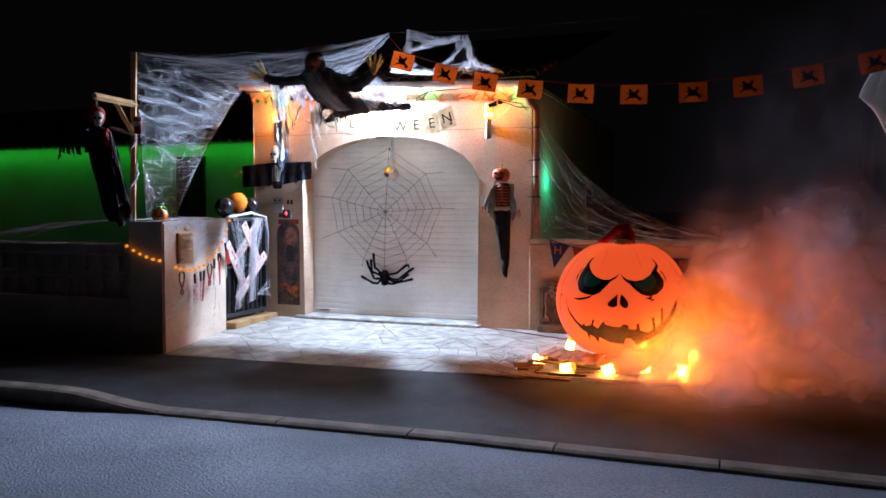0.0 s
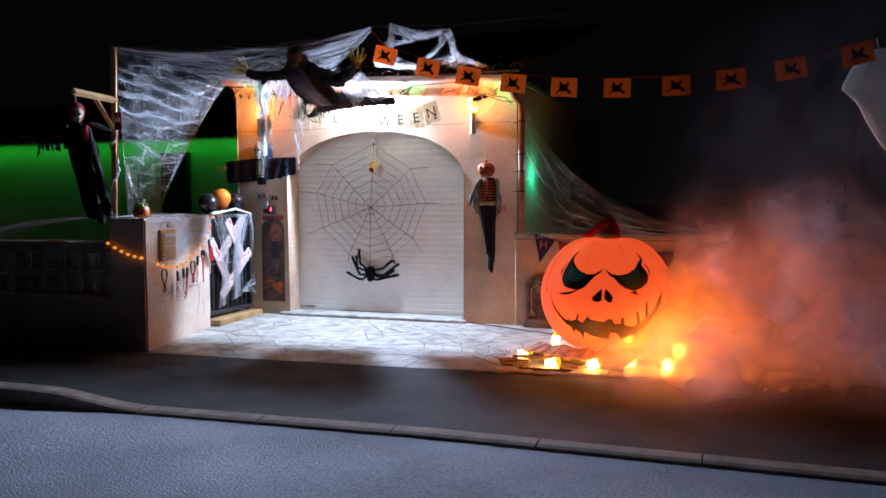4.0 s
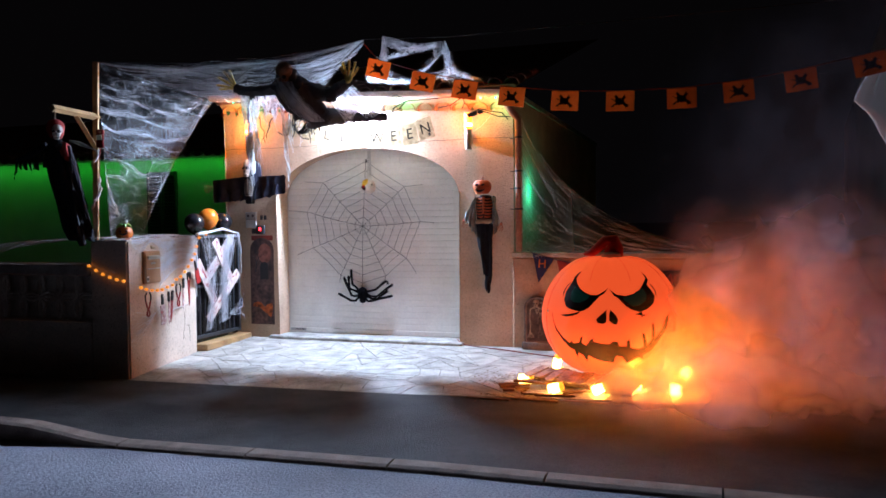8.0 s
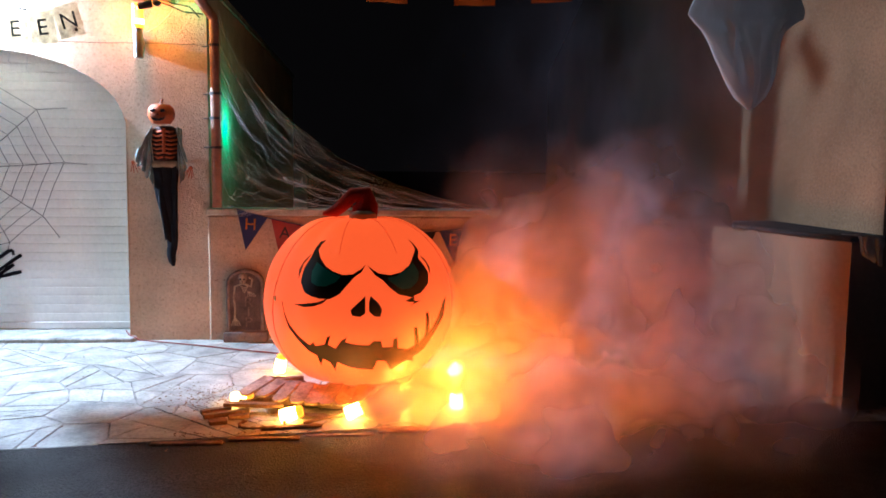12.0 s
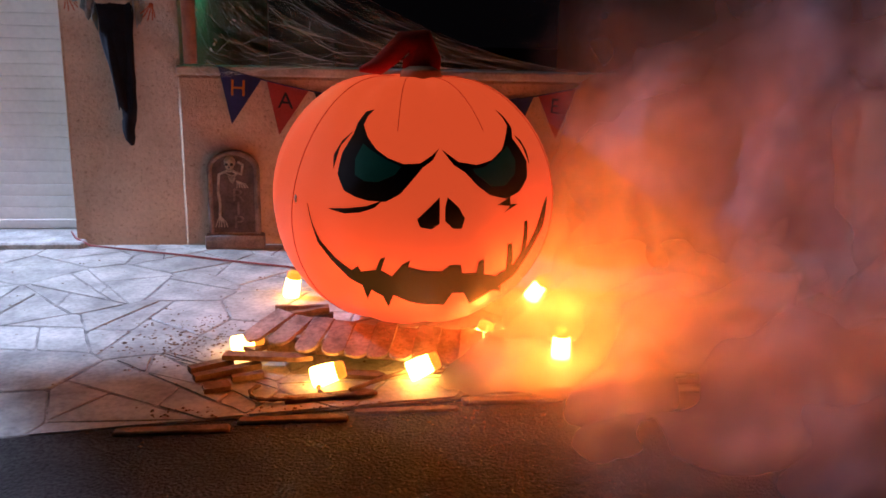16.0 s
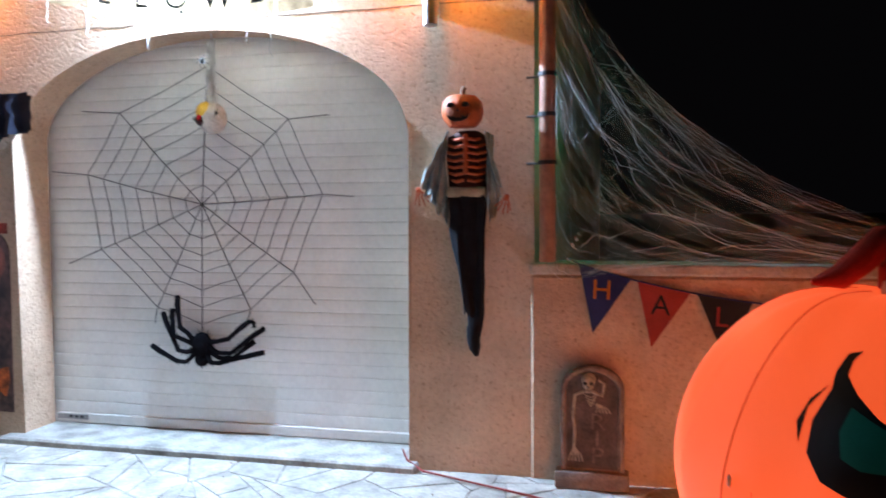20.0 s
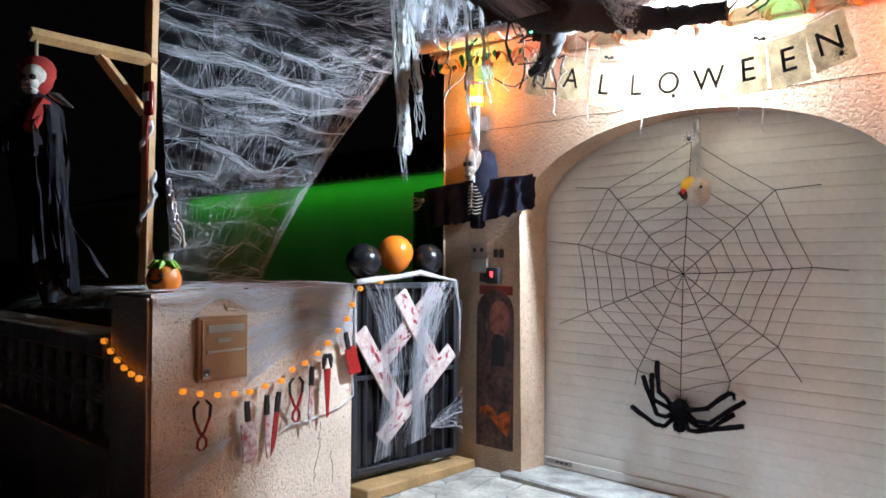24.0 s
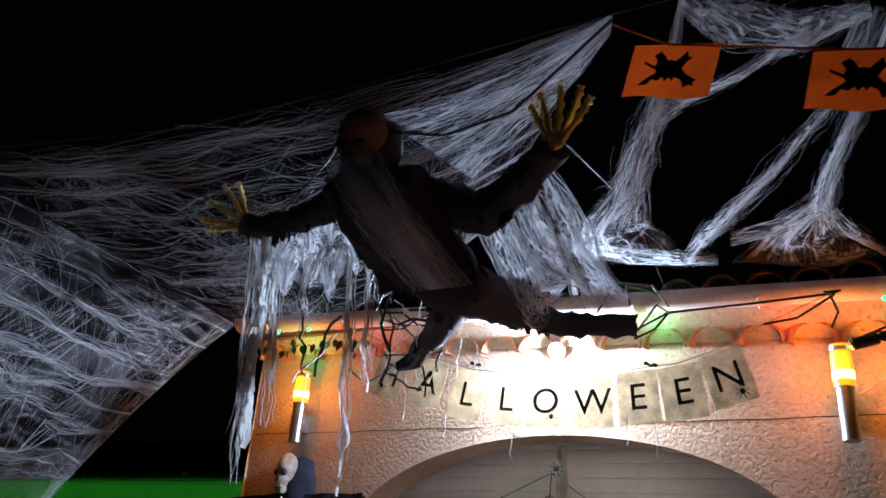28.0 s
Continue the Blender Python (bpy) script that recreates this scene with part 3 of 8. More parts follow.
block_me.materials.append(STUCCO_SIDE)
for i in range(24):
    for j in range(2):
        ob = new("screen_block", block_me)
        ob.location = Vector((-2.88 - 0.245 * i, -2.51, 0.62 + 0.24 * j)) - origin(wall_left)
        ob.parent = wall_left

# the house lit green behind the gate
bm = bmesh.new()
box(bm, (-20, 3.40, -0.1), (WALL_L - 0.02, 3.62, 2.72))
plain("wall_green", bm, STUCCO_GREEN, "rendered house wall washed by green light", "wall")
far_roof = thing("roof_house", (-8, 3.4, 2.8), "dark tiled eave with clay tile ends", "roof", "", "structure")
bm = bmesh.new()
bm.faces.new([bm.verts.new(p) for p in ((-20, 3.2, 2.80), (WALL_L - 0.03, 3.2, 2.80), (WALL_L - 0.03, 9, 4.4), (-20, 9, 4.4))])
part("roof_bed", bm, TILE, far_roof)
tile_rows(far_roof, tile_me, [(-13.6 + 0.215 * i, 3.08, 2.80, slope) for i in range(49)])
for i in range(49):
    ob = new("channel_tile", tile_me)
    ob.matrix_basis = Matrix.Translation(Vector((-13.49 + 0.215 * i, 3.07, 2.795)) - origin(far_roof)) @ Matrix.Rotation(slope, 4, "X") @ Matrix.Rotation(math.pi, 4, "Y")
    ob.parent = far_roof
bm = bmesh.new()
box(bm, (-14, 3.30, 2.725), (WALL_L - 0.04, 3.397, 2.79), 0.005)
part("eave_band", bm, STUCCO_GREEN, far_roof)
shutter = thing("window_shutter", (-6.53, 3.38, 0.2), "dark closed louvred shutter on the green-lit wall", "shutter", "", "structure")
for x in (-6.87, -6.53):
    bm = bmesh.new()
    for lo, hi in (((x, 3.355, 0.2), (x + 0.05, 3.395, 2.48)), ((x + 0.28, 3.355, 0.2), (x + 0.33, 3.395, 2.48)), ((x + 0.05, 3.355, 2.40), (x + 0.28, 3.395, 2.48)), ((x + 0.05, 3.355, 0.2), (x + 0.28, 3.395, 0.3))):
        box(bm, lo, hi, 0.004)
    leaf = part("shutter_leaf", bm, IRON, shutter)
    sl = bmesh.new()
    box(sl, (-0.115, -0.012, -0.03), (0.115, 0.012, 0.03), 0.0, Matrix.Rotation(radians(25), 3, "X"))
    sl_me = mesh_of("slat", sl)
    sl_me.materials.append(IRON)
    for k in range(34):
        ob = new("slat", sl_me)
        ob.location = Vector((x + 0.165, 3.376, 0.33 + 0.062 * k)) - origin(leaf)
        ob.parent = leaf

# neighbouring house
bm = bmesh.new()
slab(bm, [(-1.95, -0.2), (8.5, -0.2), (8.5, 3.3), (3.2, 5.15), (-1.95, 3.22)], Matrix.Translation((5.76, 0, 0)) @ Matrix(((0, 0, 1, 0), (1, 0, 0, 0), (0, 1, 0, 0), (0, 0, 0, 1))), 6.0)
plain("house_neighbour", bm, HOUSE, "plain tan rendered house wall with a sloping roof edge", "house")
nroof = thing("roof_neighbour", (8, 0, 3.4), "tiled roof edge of the neighbouring house", "roof", "", "structure")
bm = bmesh.new()
an = math.atan2(5.15 - 3.22, 3.2 + 1.95)
box(bm, (5.60, -2.2, 3.14), (12, -2.2 + 5.8, 3.26), 0.01)
bmesh.ops.rotate(bm, verts=bm.verts[:], cent=(5.6, -2.2, 3.2), matrix=Matrix.Rotation(an, 3, "X"))
part("roof_bed", bm, TILE, nroof)
tile_rows(nroof, tile_me, [(5.66, -2.25 + 0.37 * j * math.cos(an), 3.27 + 0.37 * j * math.sin(an), an) for j in range(15)])
tile_rows(nroof, tile_me, [(5.66 + 0.2 * i, -2.25, 3.27, an) for i in range(1, 14)])
npipe = thing("downpipe_neighbour", (5.98, -2.0, -0.1), "pale downpipe on the neighbouring house", "downpipe", "", "structure")
bm = bmesh.new()
tube(bm, [(5.98, -2.02, -0.1), (5.98, -2.02, 2.95), (5.98, -2.12, 3.08), (5.98, -2.16, 3.14)], 0.045, 12)
part("tube", bm, GUTTER, npipe)
for z in (0.9, 1.95):
    bm = bmesh.new()
    tube(bm, [(5.98, -2.02, z), (5.98, -2.02, z + 0.03)], 0.053, 12)
    part("collar", bm, GUTTER, npipe)
bm = bmesh.new()
tube(bm, [(5.72, -2.2, 3.17), (9, -2.2, 3.17)], 0.06, 10)
plain("gutter_neighbour", bm, GUTTER, "gutter along the neighbouring house", "gutter", True)


# ---- roller door ----
door = thing("roller_door", (DOOR_MID, 0.3, 0.04), "white closed roller garage door with fine horizontal slats", "garage door")
bm = bmesh.new()
P = 0.077
half = DOOR_HALF + 0.10
prof = [(0.0005, 0.0), (-0.0012, 0.0025), (-0.0022, 0.010), (-0.003, 0.038), (-0.0022, 0.066), (-0.0012, 0.0735), (0.0005, 0.0762), (0.012, 0.0762), (0.012, 0.0)]
a = [bm.verts.new((-half, y, z)) for y, z in prof]
b = [bm.verts.new((half, y, z)) for y, z in prof]
for i in range(len(prof)):
    bm.faces.new((a[i], a[(i + 1) % len(prof)], b[(i + 1) % len(prof)], b[i]))
bm.faces.new(a)
bm.faces.new(b[::-1])
slat_me = mesh_of("slat", bm)
slat_me.materials.append(DOOR_WHITE)
for i in range(31):
    ob = new("slat", slat_me)
    ob.location = Vector((DOOR_MID, 0.305, 0.10 + P * i)) - origin(door)
    ob.parent = door
bm = bmesh.new()
box(bm, (DOOR_L - 0.1, 0.29, 0.037), (DOOR_R + 0.1, 0.325, 0.099), 0.006)
part("bottom_bar", bm, DOOR_WHITE, door)
bm = bmesh.new()
box(bm, (-2.09, 0.2885, 0.06), (-1.86, 0.2915, 0.092), 0.0)
part("label_plate", bm, mat("label_grey", (0.45, 0.45, 0.45), 0.5, bump=0), door, "small grey maker's plate with plain bars")
for k in range(3):
    bm = bmesh.new()
    box(bm, (-2.0 + 0.04 * k, 0.286, 0.07), (-1.975 + 0.04 * k, 0.2884, 0.084))
    part("bar", bm, INK, door)
bm = bmesh.new()
box(bm, (DOOR_L - 0.12, 0.33, 0.0), (DOOR_R + 0.12, 0.36, 2.6))
part("backing", bm, IRON, door)

# ---- inflatable pumpkin ----
PC, PR, PF = Vector((2.36, -1.46, 0.588)), Vector((0.654, 0.654, 0.612)), 6.0


def pumpkin_at(az, el, lift=0.0):
    """A place on the inflated skin, by degrees round from its front and up from its middle."""
    A, E = radians(az + PF), radians(el)
    lobe = 1 - 0.022 * abs(math.cos(4 * (A - radians(PF)))) ** 6 * math.cos(E) ** 0.5
    dip = 0.10 * max(0, math.sin(E)) ** 14 + 0.10 * max(0, -math.sin(E)) ** 10
    d = Vector((math.sin(A) * math.cos(E), -math.cos(A) * math.cos(E), math.sin(E) * (1 - dip)))
    return PC + Vector([d[i] * (PR[i] + lift) for i in range(3)]) * lobe


pumpkin = thing("inflatable_pumpkin", (PC.x, PC.y, 0.06), "orange glowing inflatable jack-o'-lantern with a black sewn grin", "inflatable pumpkin")
SKIN = mat("lit_orange_fabric", (0.85, 0.15, 0.05), 0.55, var=0.06, scale=3, bscale=220, bump=0.06, glow=(1.0, 0.105, 0.022), strength=0.66)
bm = bmesh.new()
rows = [-90 + 180 * j / 36 for j in range(1, 36)]
g = [[bm.verts.new(pumpkin_at(-180 + 360 * i / 96, el)) for i in range(96)] for el in rows]
for p, q in zip(g, g[1:]):
    for i in range(96):
        bm.faces.new((p[i], p[(i + 1) % 96], q[(i + 1) % 96], q[i]))
bm.faces.new(g[0][::-1])
bm.faces.new(g[-1])
part("skin", bm, SKIN, pumpkin)
SEAM = mat("seam_thread", (0.40, 0.05, 0.015), 0.7, bump=0, glow=(1.0, 0.10, 0.02), strength=0.16)
for k, (az, low) in enumerate(((-20, 32), (19, 34), (62, -60), (107, -60), (152, -60), (197, -60), (242, -60), (298, -60))):
    bm = bmesh.new()
    tube(bm, [pumpkin_at(az + 1.5 * math.sin(el / 20), el, 0.001) for el in range(80, low, -4)], 0.0018, 5)
    part("seam", bm, SEAM, pumpkin)
PRINT = mat("black_face_fabric", (0.012, 0.008, 0.008), 0.7, var=0.2, scale=5, bscale=220, bump=0.05)
PUPIL = mat("dark_green_fabric", (0.03, 0.20, 0.13), 0.7, var=0.2, scale=5, bscale=220, bump=0.05, glow=(0.0, 0.035, 0.022), strength=0.12)


from mathutils.geometry import tessellate_polygon


def patch(name, pts, material, lift, parent, label=""):
    """A sewn piece of cloth that follows the skin."""
    bm = bmesh.new()
    vs = [bm.verts.new((x, y, 0)) for x, y in pts]
    for tri in tessellate_polygon([[Vector((x, y, 0)) for x, y in pts]]):
        bm.faces.new([vs[i] for i in tri])
    for _ in range(6):
        long = [e for e in bm.edges if e.calc_length() > 4]
        if not long:
            break
        bmesh.ops.subdivide_edges(bm, edges=long, cuts=1)
        bmesh.ops.triangulate(bm, faces=bm.faces[:])
    flat = bmesh.ops.extrude_face_region(bm, geom=bm.faces[:])
    top = {v for v in flat["geom"] if isinstance(v, bmesh.types.BMVert)}
    for v in bm.verts:
        v.co = pumpkin_at(v.co.x, v.co.y, lift if v in top else lift - 0.003)
    return part(name, bm, material, parent, label)


eye = patch("eye", [(-32, 45), (-36, 44), (-38, 39), (-38, 34), (-41, 26), (-41, 18), (-37, 12), (-32, 10), (-27, 9), (-21, 9), (-16, 12), (-12, 17), (-8, 22), (-4, 25), (-1, 30), (-4, 27), (-9, 23.5), (-15, 23), (-21, 25), (-26, 28), (-31, 33), (-34.5, 38), (-34, 42)], PRINT, 0.004, pumpkin, "black curling eye")
patch("pupil", [(-32, 30), (-34, 24), (-33, 18), (-29, 16), (-24, 16), (-18, 19), (-16, 22), (-21, 24), (-27, 27)], PUPIL, 0.007, eye, "dark green pupil")
eye = patch("eye", [(37, 45), (40, 42), (41, 37), (36, 32), (39, 27), (41, 22), (38, 16), (31, 11), (24, 9), (17, 11), (12, 15), (8, 20), (4, 23), (0, 29), (6, 24), (13, 22.5), (20, 24), (27, 28), (33, 34), (38, 38), (38.5, 41)], PRINT, 0.004, pumpkin, "black curling eye")
patch("pupil", [(30, 29), (32, 23), (30, 18), (24, 14), (18, 14), (12, 19), (11, 21), (16, 21.5), (23, 25)], PUPIL, 0.007, eye, "dark green pupil")
patch("brow_line", [(-39, 35), (-43, 29), (-43.5, 20), (-45, 25), (-43, 31)], PRINT, 0.004, pumpkin)
patch("brow_line", [(40, 33), (43, 28), (43, 21), (44.5, 26), (43, 31)], PRINT, 0.004, pumpkin)
patch("lid_line", [(-44, 4.5), (-36, 5.5), (-28, 7), (-22, 9.5), (-25, 6.5), (-30, 4.5), (-36, 3.5)], PRINT, 0.004, pumpkin)
patch("lid_line", [(26, 9.5), (20, 7), (30, 6.5), (23, 4), (26, 6)], PRINT, 0.004, pumpkin)
patch("nostril", [(-2, 11), (-6, 7), (-10, 3), (-9, 0), (-5, -1), (-2, 1), (-2, 6)], PRINT, 0.004, pumpkin)
patch("nostril", [(1, 11), (5, 7), (7, 3), (6, -1), (3, -1), (0, 2), (0, 7)], PRINT, 0.004, pumpkin)
patch("mouth", [(-53, 5), (-51, -2), (-48, -9), (-42, -15.5), (-35, -19.5), (-32, -17), (-31, -19.5), (-25, -18), (-23, -13), (-21, -12), (-23, -18), (-19, -20.5), (-15, -15), (-12, -13), (-13, -16),
                (-7, -18), (0, -19), (3, -16), (7, -16), (8, -20), (14, -20), (14, -15), (16, -14), (17.5, -21), (24, -23), (29, -21), (26, -9), (28, -9), (32, -20), (35.5, -15), (34, -1), (36, -1),
                (39, -14), (45, -7), (50, 3), (53, 6), (51, -6), (45, -16), (38, -26), (30, -29), (34, -34), (26, -31), (17, -38), (11, -30), (6, -30), (4, -38), (-4, -37), (-12, -34),
                (-19, -30), (-22, -38), (-23.5, -31), (-28, -28), (-31, -34), (-31.5, -26), (-37, -23.5), (-44, -17), (-49, -10)], PRINT, 0.004, pumpkin, "jagged black stitched grin")
top = pumpkin_at(0, 90)
bm = bmesh.new()
lathe(bm, [(0.085, -0.02), (0.095, 0.01), (0.085, 0.045), (0.05, 0.06), (0.01, 0.062)], top + Vector((0.02, -0.075, -0.012)), 18, lambda a, z: 1 + 0.05 * math.sin(9 * a))
part("stem_base", bm, mat("pale_fur_cloth", (0.62, 0.42, 0.26), 0.95, var=0.2, bscale=120, bump=0.6), pumpkin, "pale fluffy stem base")
bm = bmesh.new()
tube(bm, [top + Vector(p) for p in ((0.03, 0.03, 0.0), (0.035, 0.03, 0.08), (0.02, 0.03, 0.15), (-0.05, 0.02, 0.15), (-0.11, 0.01, 0.09), (-0.17, 0.0, 0.04), (-0.25, -0.01, 0.025))], [0.085, 0.088, 0.072, 0.05, 0.045, 0.04, 0.01], 14)
part("stem", bm, RED_CLOTH, pumpkin, "flopped red cloth stem")
bm = bmesh.new()
ball(bm, pumpkin_at(-59, 6, 0.006), (0.006, 0.01, 0.018), 8)
part("valve_tab", bm, WHITE_CLOTH, pumpkin)

# ---- flame lamps ----
FLAME = mat("flame_lamp_shell", (0.9, 0.5, 0.1), 0.4, var=0.1, bump=0, glow=(1.0, 0.50, 0.06), strength=34)
lid_mat = mat("amber_cap", (0.6, 0.25, 0.03), 0.4, bump=0, glow=(1.0, 0.35, 0.02), strength=1.2)


def flame_lamp(at, lean):
    root = thing("flame_lamp", at, "small amber flame lamp glowing brightly on the paving", "lamp", "flame lamps")
    bm = bmesh.new()
    lathe(bm, [(0.040, 0), (0.043, 0.01), (0.042, 0.05), (0.038, 0.095), (0.036, 0.10)], at, 16, turn=lean)
    part("shell", bm, FLAME, root)
    bm = bmesh.new()
    lathe(bm, [(0.037, 0.1005), (0.036, 0.125), (0.030, 0.135), (0.008, 0.137)], at, 16, turn=lean)
    part("cap", bm, lid_mat, root)
    return root


for i, c in enumerate(CUPS):
    flame_lamp((c[0], c[1], forecourt_height(*c[:2]) + 0.002 + (0.03 if i in (0, 1, 2) else 0)), Matrix.Rotation(radians((80, 74, 66, 10, 35, 15, 0)[i]), 3, "Y"))


# ---- smoke ----
def smoke_material():
    m = bpy.data.materials.new("smoke")
    m.use_nodes = True
    nt = m.node_tree
    nt.nodes.clear()
    N, L = nt.nodes.new, nt.links.new
    out, mixer, clear = N("ShaderNodeOutputMaterial"), N("ShaderNodeMixShader"), N("ShaderNodeBsdfTransparent")
    # scatters alike to all sides: three crossed directions, each seen from both faces
    both = None
    for d in ((-0.71, -0.71, 0.0), (0.71, -0.71, 0.0), (0.0, 0.0, 1.0)):
        even = N("ShaderNodeCombineXYZ")
        for k, v in enumerate(d):
            even.inputs[k].default_value = v
        for kind in ("ShaderNodeBsdfDiffuse", "ShaderNodeBsdfTranslucent"):
            lobe = N(kind)
            lobe.inputs[0].default_value = (0.29, 0.25, 0.29, 1)
            L(even.outputs[0], lobe.inputs["Normal"])
            if both:
                add = N("ShaderNodeAddShader")
                L(both.outputs[0], add.inputs[0])
                L(lobe.outputs[0], add.inputs[1])
                both = add
            else:
                both = lobe
    pos = N("ShaderNodeNewGeometry").outputs["Position"]
    warp = N("ShaderNodeTexNoise")
    warp.inputs["Scale"].default_value, warp.inputs["Detail"].default_value = 1.5, 2.5
    L(pos, warp.inputs["Vector"])
    shift = N("ShaderNodeVectorMath")
    shift.operation = "MULTIPLY_ADD"
    shift.inputs[1].default_value = (0.9, 0.9, 0.9)
    L(warp.outputs["Color"], shift.inputs[0])
    L(pos, shift.inputs[2])

    def puff(c, r):
        off, sc, ln, mp = N("ShaderNodeVectorMath"), N("ShaderNodeVectorMath"), N("ShaderNodeVectorMath"), N("ShaderNodeMapRange")
        off.operation, sc.operation, ln.operation = "SUBTRACT", "DIVIDE", "LENGTH"
        off.inputs[1].default_value, sc.inputs[1].default_value = [v + 0.45 for v in c], r
        mp.interpolation_type = "SMOOTHSTEP"
        for k, v in (("From Min", 1.1), ("From Max", 0.05), ("To Min", 0.0), ("To Max", 1.0)):
            mp.inputs[k].default_value = v
        L(shift.outputs[0], off.inputs[0])
        L(off.outputs[0], sc.inputs[0])
        L(sc.outputs[0], ln.inputs[0])
        L(ln.outputs["Value"], mp.inputs["Value"])
        return mp.outputs["Result"]

    total = puff((3.45, -1.95, 0.25), (1.25, 0.9, 0.8))
    for c, r in (((4.15, -1.75, 0.6), (1.45, 1.0, 1.1)), ((4.05, -1.7, 1.1), (0.9, 0.9, 0.7)), ((4.5, -1.9, 0.2), (1.1, 0.9, 0.7)), ((2.75, -2.45, 0.05), (0.7, 0.5, 0.32)), ((3.8, -2.6, 0.08), (1.1, 0.48, 0.42)), ((3.35, -1.6, 1.0), (0.55, 0.6, 0.75)), ((4.3, -2.5, 0.15), (1.2, 0.6, 0.6)), ((3.7, -2.9, 0.0), (1.35, 0.95, 0.62)), ((3.2, -2.95, 0.0), (0.8, 0.7, 0.5))):
        rest, mx = N("ShaderNodeMath"), N("ShaderNodeMath")
        rest.operation, mx.operation = "SUBTRACT", "MULTIPLY_ADD"
        rest.inputs[0].default_value = 1.0
        L(total, rest.inputs[1])
        L(puff(c, r), mx.inputs[0])
        L(rest.outputs[0], mx.inputs[1])
        L(total, mx.inputs[2])
        total = mx.outputs[0]
    faint, lift = N("ShaderNodeMath"), N("ShaderNodeMath")
    faint.operation, lift.operation = "MULTIPLY", "MAXIMUM"
    L(puff((4.7, -1.8, 1.5), (2.0, 2.0, 2.3)), faint.inputs[0])
    faint.inputs[1].default_value = 0.03
    L(total, lift.inputs[0])
    L(faint.outputs[0], lift.inputs[1])
    total = lift.outputs[0]
    curl, span, mul = N("ShaderNodeTexNoise"), N("ShaderNodeMapRange"), N("ShaderNodeMath")
    curl.inputs["Scale"].default_value, curl.inputs["Detail"].default_value, curl.inputs["Distortion"].default_value = 1.9, 2.5, 0.2
    L(pos, curl.inputs["Vector"])
    for k, v in (("From Min", 0.27), ("From Max", 0.72), ("To Min", 0.08), ("To Max", 0.60)):
        span.inputs[k].default_value = v
    span.interpolation_type = "SMOOTHSTEP"
    L(curl.outputs["Fac"], span.inputs["Value"])
    mul.operation = "MULTIPLY"
    L(span.outputs["Result"], mul.inputs[0])
    L(total, mul.inputs[1])
    parts_z, fade, thin = N("ShaderNodeSeparateXYZ"), N("ShaderNodeMapRange"), N("ShaderNodeMath")
    fade.interpolation_type, thin.operation = "SMOOTHSTEP", "MULTIPLY"
    for k, v in (("From Min", -0.09), ("From Max", 0.17), ("To Min", 0.0), ("To Max", 1.0)):
        fade.inputs[k].default_value = v
    L(pos, parts_z.inputs[0])
    L(parts_z.outputs["Z"], fade.inputs["Value"])
    L(mul.outputs[0], thin.inputs[0])
    L(fade.outputs["Result"], thin.inputs[1])
    L(thin.outputs[0], mixer.inputs[0])
    L(clear.outputs[0], mixer.inputs[1])
    L(both.outputs[0], mixer.inputs[2])
    L(mixer.outputs[0], out.inputs[0])
    return m


SMOKE = smoke_material()
smoke = thing("smoke_cloud", (3.6, -1.9, 0.0), "drifting fog-machine smoke lit orange by the flame lamps", "smoke", "", "stuff")
for k in range(8):
    bm = bmesh.new()
    y0 = -3.30 + 0.265 * k
    nx, nz = 44, 34
    g = [[bm.verts.new((2.0 + 3.14 * i / nx, y0 + 0.12 * noise.noise(Vector((i * 0.17, j * 0.2, k * 3.1))) + 0.04 * noise.noise(Vector((i * 0.5, j * 0.5, k * 5.7))), -0.115 + 3.3 * j / nz)) for i in range(nx + 1)] for j in range(nz + 1)]
    for p, q in zip(g, g[1:]):
        for i in range(nx):
            bm.faces.new((p[i], p[i + 1], q[i + 1], q[i]))
    part("smoke_veil", bm, SMOKE, smoke)


